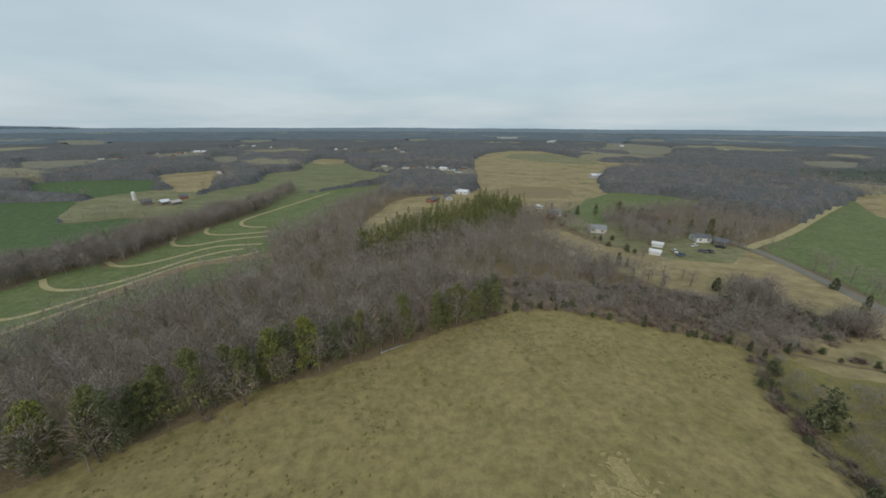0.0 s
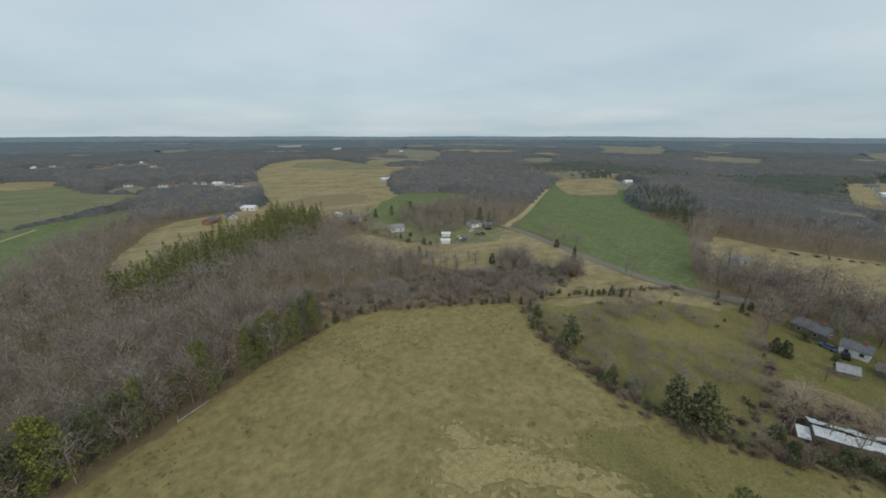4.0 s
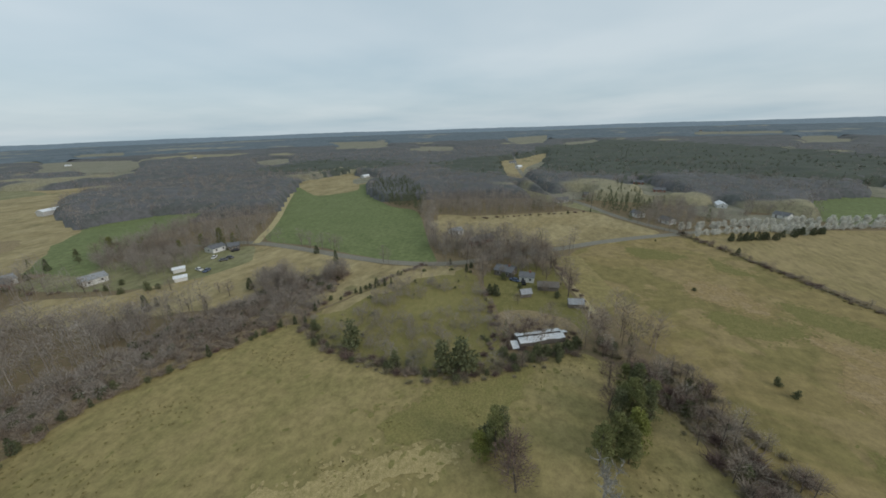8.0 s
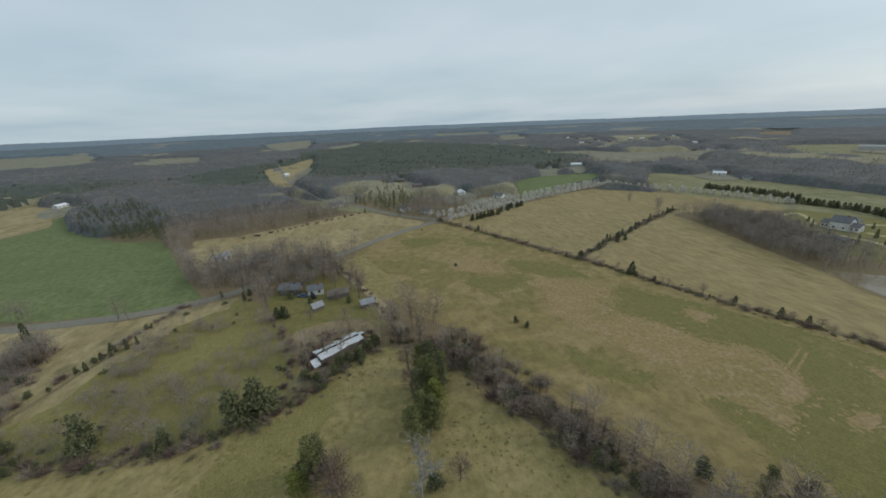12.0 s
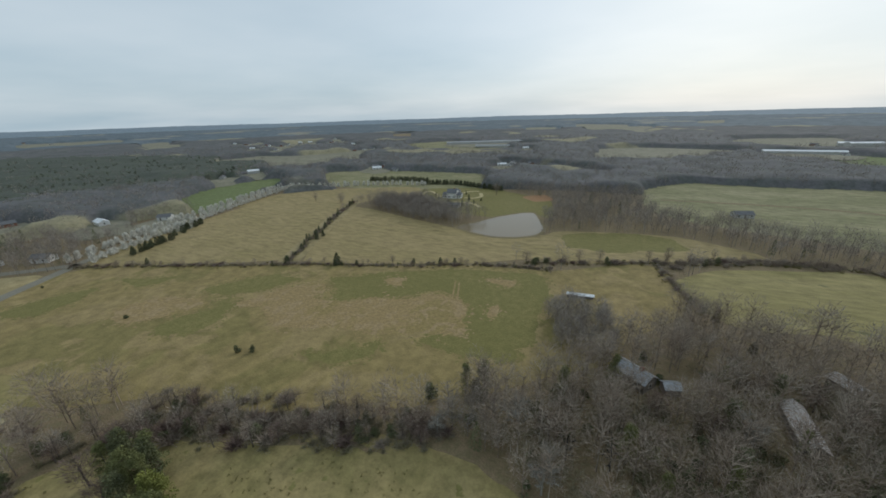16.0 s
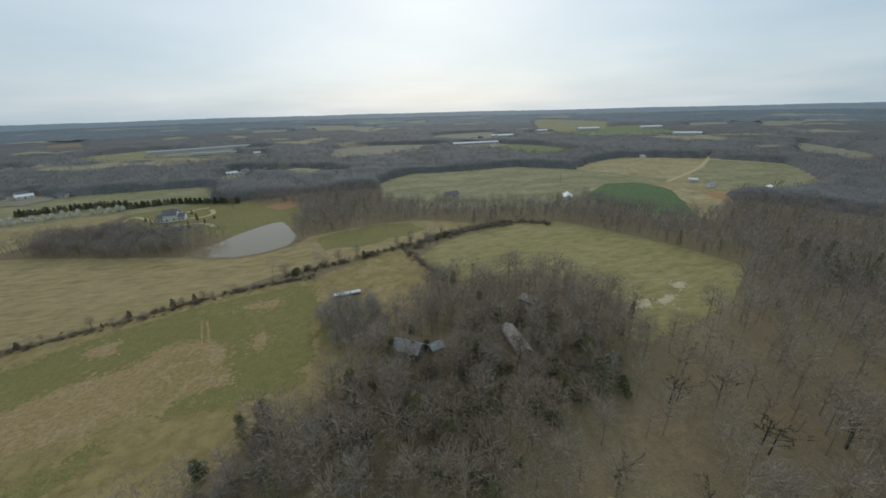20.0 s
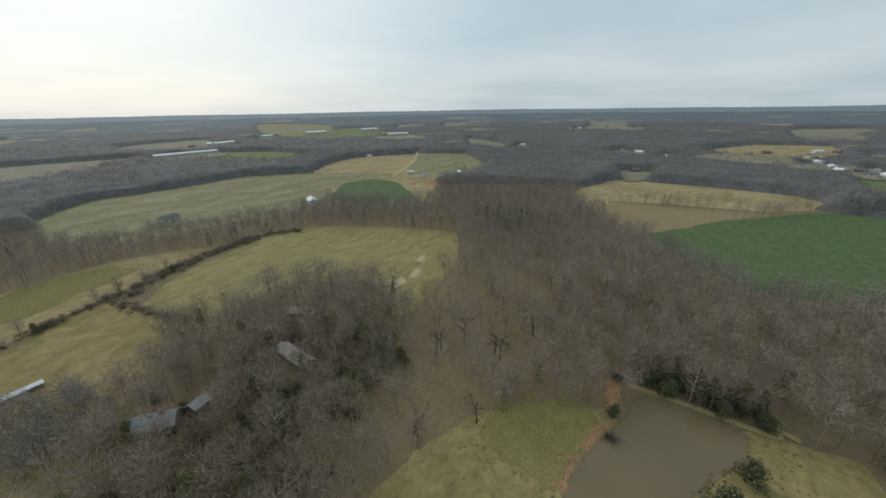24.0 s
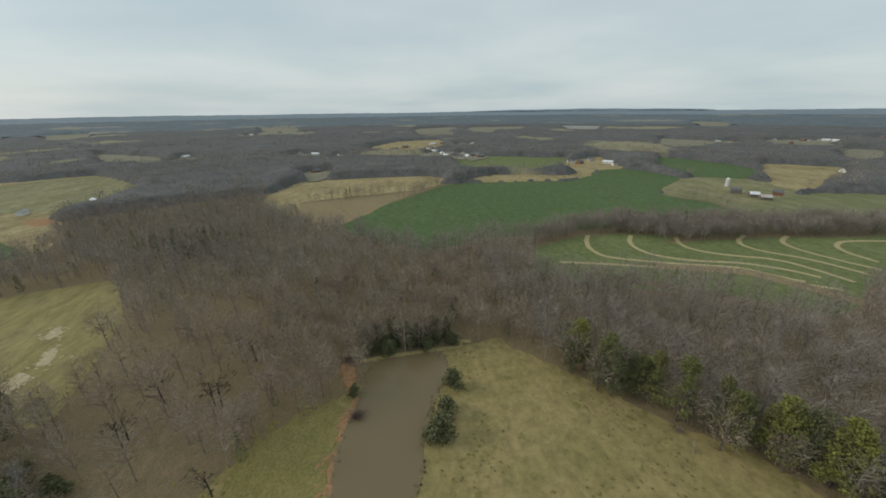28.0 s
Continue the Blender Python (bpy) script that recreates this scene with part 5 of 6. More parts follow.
ruin_wood = [(20, -66), (2, -80), (-18, -96), (-44, -112), (-66, -96), (-72, -78), (-60, -58), (-36, -52), (-18, -44), (6, -48), (22, -56)]
brush("understorey", ruin_wood, 4.0, clump, 0.5, 1.3, "bramble", "grey-brown saplings crowding the ruin wood", -0.2)
brush("understorey_evergreen", ruin_wood, 4.8, leafy_protos, 0.8, 1.8, "holly", "dull evergreen shrubs crowding the ruin wood", -0.08)

# weeds along the pond's shore
rim = np.array(smooth_line(pond_near, True, 3))
d = np.roll(rim, -1, 0) - rim
s = np.repeat(np.arange(len(rim)), np.maximum(1, (np.hypot(d[:, 0], d[:, 1]) / 0.45).astype(int)))
p = rim[s] + d[s] * RNG.random((len(s), 1)) + RNG.normal(size=(len(s), 2)) * 0.45
p = np.hstack([p, np.zeros((len(p), 1))])
cut = RNG.random(len(p)) < 0.55
for q, m, text in ((p[cut], "reddish", "rusty dead weeds along the pond shore"), (p[~cut], "tuft", "rank grass along the pond shore")):
    v, f = scatter(bush_protos[:3], q, RNG.uniform(0.08, 0.26, len(q)), RNG.random(len(q)) * 6.28)
    tagged(fast_mesh("shore_weeds", v, f, M[m]), text, "weeds", kind="stuff")

# grass tufts on the hilltop
tuft = []
for k in range(4):
    q = np.random.default_rng(400 + k)
    b0 = q.normal(size=(9, 3)) * [0.16, 0.16, 0]
    tuft.append(slivers(b0, b0 + q.normal(size=(9, 3)) * [0.16, 0.16, 0.05] + [0, 0, 0.28], np.full(9, 0.10), q))
p = fill(near_field, 1.7)
n = np.array([noise.noise(Vector((x * 0.07, y * 0.07, 3.3))) + 0.5 * noise.noise(Vector((x * 0.3, y * 0.3, 1.1))) for x, y, _ in p])
p = p[(n > 0.28) & ~inside(p, np.array(pond_near, dtype=float)) & ~inside(p, np.array(pond_near, dtype=float) * 1.02)]
p[:, 2] += 0.05
v, f = scatter(tuft, p, RNG.uniform(0.6, 1.3, len(p)), RNG.random(len(p)) * 6.28)
tagged(fast_mesh("grass_tufts", v, f, M["tuft"]), "coarse tufts of dry grass in the pasture", "grass", kind="stuff")


# ---- single trees and shrubs ----
def tree_thing(name, label, category, wood, crown, wood_mat, crown_mat, crown_name="crown"):
    """A tree kept far below as a pattern to copy: trunk and crown."""
    root = new(name)
    root.location = (0, 0, 0)
    fast_mesh("trunk", wood[0], wood[1], M[wood_mat], root)
    fast_mesh(crown_name, crown[0], crown[1], M[crown_mat], root)
    return tagged(root, label, category)


def stem(h, r, sides=6):
    return merge([tube((0, 0, -0.3), (0.05, 0.03, h * 0.5), r, r * 0.7, sides), tube((0.05, 0.03, h * 0.5), (0, 0, h), r * 0.7, r * 0.2, sides)])


def limbed_stem(h, r, seed, count=8, reach=1.6):
    q = np.random.default_rng(seed)
    parts = [stem(h, r)]
    for k in range(count):
        z = h * (0.35 + 0.6 * k / count)
        a = k * 2.4 + q.random()
        parts.append(tube((0, 0, z), (np.cos(a) * reach, np.sin(a) * reach, z + 0.5), r * 0.3, r * 0.08, 4))
    return merge(parts)


def pine(seed, mat_name, label, h=13.0):
    q = np.random.default_rng(seed)
    c = leaf_cloud(q, 4200, 0.155, clump_shape(h, 2.3, h * 0.16, 64, 0.85, 0.7, seed + 1))
    return tree_thing("pine_tree", label, "tree", limbed_stem(h * 0.95, 0.17, seed), c, "bark", mat_name)


def cedar(seed, h=5.5, r=1.15, label="dark green red-cedar with a dense narrow crown"):
    q = np.random.default_rng(seed)
    return tree_thing("cedar_tree", label, "tree", stem(h * 0.9, 0.10), leaf_cloud(q, 520, 0.26, cone_shape(h, r, 0.15, 0.5)), "bark", "cedar")


def holly(seed, h=5.0, r=2.4, label="broad dark evergreen shrub with glossy leaves"):
    q = np.random.default_rng(seed)
    return tree_thing("evergreen_shrub", label, "shrub", limbed_stem(h * 0.8, 0.12, seed, 6, 1.0), leaf_cloud(q, 1250, 0.22, clump_shape(h, r * 0.75, 0.3, 16, r * 0.5, 0.85, seed + 1)), "bark", "holly")


def hardwood(seed, h, spread, wood_mat, crown_mat, label, twigs=420, name="bare_tree", width=0.11):
    w, t = bare_tree(np.random.default_rng(seed), h=h, spread=spread, limbs=11, twigs=twigs, sides=6, twig_w=width, clear=0.3, trunk_r=0.2 if width < 0.12 else 0.34)
    if width < 0.12 and wood_mat == "bark":
        t = bristle_tree(np.random.default_rng(seed + 1), h, spread * 1.05, 0.18, twigs + 80, width, 0.06)
    return tree_thing(name, label, "tree", w, t, wood_mat, crown_mat)


def shrub(seed, mat_name, label, n=210):
    q = np.random.default_rng(seed)
    b0 = q.normal(size=(n, 3)) * [0.45, 0.45, 0]
    d = q.normal(size=(n, 3)) * [0.8, 0.8, 0.5]
    d[:, 2] = np.abs(d[:, 2]) + 0.7
    c = slivers(b0 + [0, 0, 0.3], b0 + d * q.uniform(0.6, 1.5, (n, 1)), np.full(n, 0.13), q)
    return tree_thing("bare_shrub", label, "shrub", merge([tube((0, 0, -0.1), (0.3 * np.cos(a), 0.3 * np.sin(a), 1.0), 0.05, 0.02, 4) for a in (0, 1.7, 3.3, 4.9)]), c, "bark", mat_name)


def pear(seed):
    q = np.random.default_rng(seed)
    return tree_thing("pear_tree", "ornamental pear tree in full white blossom", "tree", limbed_stem(4.0, 0.12, seed, 6, 0.8), leaf_cloud(q, 620, 0.32, clump_shape(5.8, 1.7, 0.9, 18, 1.35, 1.0, seed + 1)), "bark", "blossom")


PATTERNS = {
    "pine": [pine(501, "pine", "tall pine with dark green tufted crown"), pine(511, "pine", "pine with an open uneven crown", 12.0), pine(521, "holly", "pine with dull grey-green needles", 11.5)],
    "yellow": [pine(531, "yellowish", "young pine with yellow-green needles", 9.0)],
    "cedar": [cedar(541), cedar(543, 6.0, 1.3), cedar(545, 4.5, 1.5, "short broad dark green cedar")],
    "holly": [holly(551), holly(555, 4.2, 2.6), holly(559, 5.6, 2.2)],
    "bare": [hardwood(561, 10.0, 3.2, "bark", "twig", "leafless grey hardwood with a twiggy crown"), hardwood(563, 9.0, 3.6, "bark", "twig", "spreading leafless hardwood with fine twigs"), hardwood(565, 11.0, 3.0, "bark", "twig", "tall leafless hardwood, grey and twiggy")],
    "red": [hardwood(571, 8.0, 3.0, "bark", "reddish", "leafless tree with reddish brown twigs", 520)],
    "pale": [hardwood(581, 12.0, 4.6, "pale_twig", "pale_twig", "pale-barked sycamore with bare white branches", 760, "sycamore_tree", 0.125)],
    "oak": [hardwood(591, 8.5, 4.2, "dark", "dark", "gnarled dark leafless oak", 160)],
    "shrub": [shrub(601, "twig", "grey leafless hedgerow shrub"), shrub(603, "twig", "tangled leafless hedgerow shrub"), shrub(605, "reddish", "reddish leafless hedgerow shrub")],
    "pear": [pear(611), pear(613), pear(615)],
}
USED = set()


def plant(kind, x, y, size=1.0, group="", pick=None):
    """Sets one tree; the first use of a pattern moves the pattern itself."""
    opts = PATTERNS[kind]
    k = int(RNG.integers(0, len(opts))) if pick is None else pick
    m = pose(x, y, float(hill(x, y)), 0, 0, float(RNG.random() * 360)) @ Matrix.Diagonal((size, size, size * float(RNG.uniform(0.92, 1.1)), 1))
    ob = opts[k]
    if (kind, k) in USED:
        ob = copy_thing(opts[k], Matrix.Identity(4))
    USED.add((kind, k))
    ob.matrix_basis = m
    if group:
        ob["group"] = group
    return ob


def along(line, gap, wide):
    """Places strung along a line."""
    p = np.asarray(line, float)
    s = np.concatenate([[0], np.cumsum(np.hypot(*np.diff(p, axis=0).T))])
    t = np.arange(gap * 0.3, s[-1], gap) + RNG.uniform(-0.3, 0.3, len(np.arange(gap * 0.3, s[-1], gap))) * gap
    x, y = np.interp(t, s, p[:, 0]), np.interp(t, s, p[:, 1])
    return np.stack([x, y], 1) + RNG.normal(size=(len(t), 2)) * wide


def hedge(line, gap, wide, mix, lo, hi, group):
    kinds, w = zip(*mix)
    w = np.array(w) / sum(w)
    for x, y in along(line, gap, wide):
        k = kinds[int(RNG.choice(len(kinds), p=w))]
        f = {"cedar": 0.75, "holly": 0.6, "bare": 0.55, "pine": 0.6, "red": 0.6, "shrub": 1.2}[k]
        plant(k, x, y, f * float(RNG.uniform(lo, hi)), group)


hedge(HEDGE_BRUSH, 2.4, 0.9, [("shrub", 5), ("holly", 3), ("cedar", 1), ("bare", 1)], 0.6, 1.1, "hedge below the pasture")
hedge(HEDGE_SCRUB, 2.2, 1.3, [("shrub", 6), ("holly", 3), ("bare", 1)], 0.6, 1.15, "hedge round the scrub lot")
hedge(HEDGE_LOT, 2.6, 0.7, [("shrub", 6), ("holly", 3), ("cedar", 1)], 0.5, 0.95, "hedge above the scrub lot")
hedge(HEDGE_LANE, 1.2, 2.0, [("shrub", 4), ("bare", 6), ("red", 1), ("holly", 2)], 0.9, 1.5, "hedgerow along the lane")
hedge(HEDGE_LANE_B, 1.5, 1.8, [("shrub", 4), ("bare", 5), ("red", 2), ("holly", 2)], 0.75, 1.3, "hedgerow along the lane")
hedge(HEDGE_LONG, 2.7, 1.0, [("shrub", 9), ("cedar", 1), ("bare", 4)], 0.35, 0.85, "hedgerow between pastures")
hedge(HEDGE_LONG_B, 2.6, 1.6, [("shrub", 6), ("bare", 3), ("holly", 1)], 0.7, 1.3, "hedgerow between pastures")
hedge(HEDGE_CROSS, 3.2, 0.9, [("shrub", 5), ("cedar", 3)], 0.6, 1.1, "hedgerow between pastures")
hedge(HEDGE_CORNER, 3.0, 0.8, [("shrub", 5), ("holly", 1)], 0.4, 1.0, "hedge corner by the cattle pasture")
hedge(HEDGE_CATTLE, 3.4, 1.2, [("shrub", 5), ("bare", 1)], 0.6, 1.2, "hedge above the cattle pasture")
hedge(HEDGE_YARD, 2.6, 0.8, [("shrub", 5), ("holly", 1)], 0.4, 0.8, "hedge beside the farmhouse")
hedge(HEDGE_FENCE, 2.6, 0.7, [("shrub", 6)], 0.4, 0.8, "hedge beside the farmhouse")
hedge(HEDGE_ROADFIELD, 4.5, 0.7, [("shrub", 5), ("cedar", 1)], 0.4, 0.9, "hedge along the tan field")

# low tangle that closes the hedgerows
def tangle(line, gap, wide, lo, hi, m, text, protos=bush_protos):
    p = along(line, gap, wide)
    p = np.hstack([p, np.zeros((len(p), 1))])
    v, f = scatter(protos, p, RNG.uniform(lo, hi, len(p)), RNG.random(len(p)) * 6.28)
    tagged(fast_mesh("hedge_tangle", v, f, M[m]), text, "brush", kind="stuff")


for line in (HEDGE_LONG, HEDGE_LONG_B, HEDGE_CROSS, HEDGE_CORNER, HEDGE_CATTLE):
    tangle(line, 1.3, 0.8, 0.3, 0.8, "bramble", "grey leafless tangle along the hedgerow")
    tangle(line, 2.6, 1.2, 0.2, 0.65, "twig", "soft grey saplings along the hedgerow", clump)
    tangle(line, 1.2, 1.3, 0.2, 0.6, "tuft", "rank grass along the hedgerow")
for line in (HEDGE_LANE, HEDGE_LANE_B, HEDGE_SCRUB):
    tangle(line, 0.9, 2.0, 0.4, 1.1, "bramble", "grey leafless tangle along the lane")

# pines at the edge of the wood
for (x, y), s, k in zip([(-74, 50), (-65, 52), (-61, 56), (-52, 61), (-45, 67), (-41, 73), (-34, 77), (-28, 80), (-22, 83), (-10, 90), (-2, 93), (9, 100), (17, 105)],
                        (0.95, 1.05, 0.85, 1.15, 1.05, 0.95, 0.95, 0.9, 0.85, 0.8, 0.85, 0.85, 0.8), (0, 1, 2, 0, 1, 0, 1, 2, 0, 1, 0, 1, 0)):
    d = math.hypot(x, y)
    plant("yellow" if s == 0.95 else "pine", x * (1 + 0.8 / d), y * (1 + 0.8 / d), s * 1.2 if s != 0.95 else 1.6, "pines at the wood edge", k if s != 0.95 else 0)
for x, y in along([(-77, 48), (-66, 50), (-58, 59), (-47, 68), (-40, 73), (-28, 82), (-14, 90), (3, 101), (19, 108)], 2.3, 1.4):
    plant(("pine", "pine", "bare", "pine")[int(RNG.integers(0, 4))], x, y, float(RNG.uniform(0.7, 1.25)), "trees at the wood edge")
# tree column between the two pastures
for x, y in along([(85, -20), (73, -19), (64, -17), (56, -14)], 1.9, 1.9):
    plant(("pine", "pine", "holly", "red")[int(RNG.integers(0, 4))], x, y, float(RNG.uniform(0.7, 1.0)), "tree row between pastures")
for x, y, kind, s in [(*q, k, z) for q, k, z in zip([(61, -14), (64, -18), (71, -18), (73, -22), (79, -20), (84, -23), (83, -15), (46, -10), (54, 9), (56, 8), (48, 4), (47, -13), (47, -18), (74, -14)],
        ("pine", "yellow", "pine", "pine", "pine", "holly", "red", "pale", "pine", "pine", "red", "holly", "red", "red"),
        (0.95, 1.15, 1.0, 0.95, 0.9, 1.2, 1.05, 0.95, 1.0, 0.95, 1.15, 0.9, 0.8, 0.9))] + [(51, 6, "red", 1.1), (54, 5, "red", 1.0), (57, 11, "holly", 1.2), (53, 12, "yellow", 0.9)]:
    plant(kind, x, y, s, "tree row between pastures")
# big shrubs round the scrub lot
for (x, y), s in zip([(80, 59), (77, 27), (79, 22), (75, 42), (85, 76), (89, 13)], (1.6, 1.8, 2.0, 1.0, 0.9, 0.8)):
    plant("holly", x, y, s, "evergreen shrubs round the lot")
for x, y in [(86, 9), (88, 6), (91, 3), (93, 1), (94, -2), (97, -5), (100, -7)]:
    plant("holly", x, y, 0.8, "clipped shrubs along the fence")
for x, y in along([(86, 10), (91, 3), (97, -6), (101, -9)], 1.6, 0.4):
    plant("holly", x, y, float(RNG.uniform(0.5, 0.75)), "clipped shrubs along the fence")
# shade trees round the farmhouse and the cottages
for x, y in [(155, 27), (167, 22), (169, 15), (170, 8), (163, 3), (138, 30), (152, 35), (170, 45), (178, 59), (191, 40), (200, 31), (143, -2), (133, -5), (184, 68), (193, 61), (181, 13)]:
    plant("bare", x, y, float(RNG.uniform(0.9, 1.25)), "bare shade trees round the farmhouse")
for x, y in along([(110, 251), (123, 244), (127, 221), (135, 205), (148, 197), (159, 181)], 4.5, 2.0):
    plant(("bare", "bare", "pine")[int(RNG.integers(0, 3))], x, y, float(RNG.uniform(0.7, 1.0)), "trees round the cottages")
for x, y in along([(66, 258), (73, 249), (76, 215), (90, 183), (98, 158)], 6.0, 2.5):
    plant(("bare", "holly", "shrub")[int(RNG.integers(0, 3))], x, y, float(RNG.uniform(0.5, 0.9)), "trees round the cottages")
for x, y in [(103, 120), (106, 118), (110, 115), (111, 109), (110, 105), (120, 97), (124, 95), (124, 91), (100, 137), (98, 129), (84, 134), (86, 127), (63, 160), (60, 169), (55, 183), (57, 175)]:
    plant("bare", x, y, float(RNG.uniform(0.5, 0.8)), "bare trees in the meadow")
for x, y in [(147, 23), (143, 22), (152, 15), (147, 4), (136, 14), (134, 4), (131, -1), (122, 13), (119, 1), (141, -6), (156, 9), (160, 16)]:
    plant(("bare", "bare", "holly")[int(RNG.integers(0, 3))], x, y, float(RNG.uniform(0.5, 0.85)), "trees in the farmhouse yard")
# cedars dotted about the meadows
for (x, y), s in zip([(79, 150), (153, 127), (141, 106), (106, 126), (127, 22), (96, 250), (82, 265), (85, 243), (155, 50), (153, 39), (83, 150), (68, 150), (120, 75), (121, 73), (124, 70), (126, 68),
                      (148, 40), (128, 25), (128, 23)],
                     (1.25, 1.1, 1.2, 1.1, 1.0, 1.2, 0.9, 0.9, 0.6, 0.7, 0.7, 0.7, 0.6, 0.5, 0.6, 0.5, 0.7, 1.0, 0.9)):
    plant("cedar", x, y, s, "cedars dotted over the fields")
for (x, y), s in zip([(151, -52), (216, -51), (95, -55), (91, -57)], (0.4, 0.3, 0.5, 0.45)):
    plant("holly", x, y, s, "round bushes in the pasture")
for (x, y), s in zip([(136, -111), (144, -128), (150, -145), (151, -151), (113, -120), (104, -123), (201, -84), (239, -118), (240, -124), (247, -135), (80, -135), (68, -139), (62, -142)], (1.0, 0.9, 0.9, 0.8, 1.25, 0.6, 0.8, 0.9, 0.8, 1.0, 0.6, 0.7, 0.6)):
    plant("cedar", x, y, s, "cedars dotted over the fields", 2)
for line in ([(225, -88), (230, -101), (233, -114)], [(242, -124), (248, -132)], [(249, -136), (252, -143)]):
    for x, y in along(line, 2.2, 0.5):
        plant("cedar", x, y, float(RNG.uniform(0.85, 1.05)), "dark clipped hedge by the road", 2)
# blossoming pears in two rows
for line, off in ((PEARS_ROAD, 6.5), (PEARS_ROAD, -6.5), (PEARS_DRIVE, 0)):
    d = np.gradient(line, axis=0)
    d /= np.hypot(d[:, 0], d[:, 1])[:, None]
    for x, y in along(line + np.stack([-d[:, 1], d[:, 0]], 1) * off, 4.6 if off else 4.9, 0.3):
        plant("pear", x, y, float(RNG.uniform(0.8, 0.98)), "blossoming pear trees along the road")
for line in ([(240, -318), (205, -330), (176, -332)], [(173, -318), (142, -326), (89, -310)]):
    for x, y in along(line, 1.9, 0.6):
        plant("cedar", x, y, float(RNG.uniform(0.95, 1.15)), "dark conifer screen behind the pears", 2)
for (x, y), s in zip([(223, -220), (200, -224), (89, -291)], (0.9, 1.1, 1.3)):
    plant("bare", x, y, s * 0.8, "trees in the far pasture")
# round the near pond
for (x, y), kind, s in zip([(-72, 16), (-59, 10), (-64, 13), (-67, -7), (-74, -8), (-89, -4), (-88, 1), (-89, 7), (-88, 12), (-92, -2), (-90, 9), (-87, -10), (-50, 60), (-92, 15)],
                           ("holly", "holly", "holly", "shrub", "holly", "holly", "holly", "pine", "holly", "pine", "pine", "shrub", "shrub", "pine"),
                           (1.25, 1.6, 1.3, 1.0, 0.7, 1.1, 1.15, 0.7, 1.1, 0.75, 0.7, 1.3, 0.6, 0.7)):
    plant(kind, x, y, s, "shrubs round the pond")
for line in ([(-91, -7), (-91, 3), (-91, 13), (-88, 21)], [(-95, -6), (-96, 7), (-93, 20)]):
    for x, y in along(line, 2.4, 0.9):
        plant(("holly", "holly", "cedar", "bare")[int(RNG.integers(0, 4))], x, y, float(RNG.uniform(0.7, 1.2)), "evergreens below the dam")
for x, y in along([(157, 35), (173, 23), (176, 7), (153, -1)], 4.0, 4.0):
    plant("bare", x, y, float(RNG.uniform(0.8, 1.15)), "bare shade trees round the farmhouse")
for x, y, _ in fill([(12, -62), (2, -78), (-18, -91), (-50, -106), (-70, -83), (-60, -61), (-36, -55), (-18, -46), (3, -50)], 8.0):
    if RNG.random() < 0.65:
        plant(("holly", "pine", "holly", "red")[int(RNG.integers(0, 4))], x, y, float(RNG.uniform(0.5, 0.95)), "evergreens in the ruin wood")
# old oaks and evergreens in the spare wood
for x, y in [(-70, -54), (-80, -52), (-77, -40), (-92, -35), (-43, -40), (-55, -62), (1, -58), (-7, -59), (-68, -54), (-76, -38), (-54, -32)]:
    plant("oak", x, y, float(RNG.uniform(0.75, 1.0)), "old oaks in the spare wood")
for x, y in [(22, -66), (33, -62), (22, -69), (-57, -70), (-63, -82), (-52, -70), (-56, -64), (-21, -64), (-26, -61), (-6, -84), (-14, -98), (-36, -129), (-40, -91), (2, -76), (-16, -81), (-21, -53), (-51, -74), (-42, -72)]:
    plant(("holly", "pine", "holly", "cedar")[int(RNG.integers(0, 4))], x, y, float(RNG.uniform(0.55, 0.9)), "evergreens in the ruin wood")
for x, y in [(-3, -112), (-9, -69), (-22, -63), (-33, -78), (-15, -55), (-53, -89), (-55, -78), (-54, -67), (-35, -64), (2, -73)]:
    plant("pale" if x + y > 0 else "bare", x, y, float(RNG.uniform(0.55, 0.8)), "grey trees round the ruins")
for x, y in [(-42, -114), (-43, -103), (-50, -83), (-52, -80), (-60, -79), (-58, -73), (-59, -68), (-19, -59), (-22, -56), (-7, -86), (-52, -100), (-28, -65), (24, -69), (26, -67), (21, -67)]:
    plant(("holly", "pine", "cedar")[int(RNG.integers(0, 3))], x, y, float(RNG.uniform(0.55, 0.85)), "evergreens round the ruins")
for x, y in [(4, -52), (14, -63), (-31, -75), (27, -53), (4, -49), (-61, -65), (11, -60)]:
    plant("pale", x, y, float(RNG.uniform(0.55, 0.75)), "pale trees in the wood")

# ---- buildings ----
def part(name, bm, material, parent, label=""):
    me = bpy.data.meshes.new(name)
    bm.normal_update()
    bm.to_mesh(me)
    bm.free()
    me.materials.append(M[material] if isinstance(material, str) else material)
    ob = new(name, me)
    ob.parent = parent
    if label:
        ob["label"] = label
    return ob


def box(x0, x1, y0, y1, z0, z1, bm=None):
    bm = bm or bmesh.new()
    v = [bm.verts.new(c) for c in ((x0, y0, z0), (x1, y0, z0), (x1, y1, z0), (x0, y1, z0), (x0, y0, z1), (x1, y0, z1), (x1, y1, z1), (x0, y1, z1))]
    for f in ((3, 2, 1, 0), (4, 5, 6, 7), (0, 1, 5, 4), (1, 2, 6, 5), (2, 3, 7, 6), (3, 0, 4, 7)):
        bm.faces.new([v[i] for i in f])
    return bm


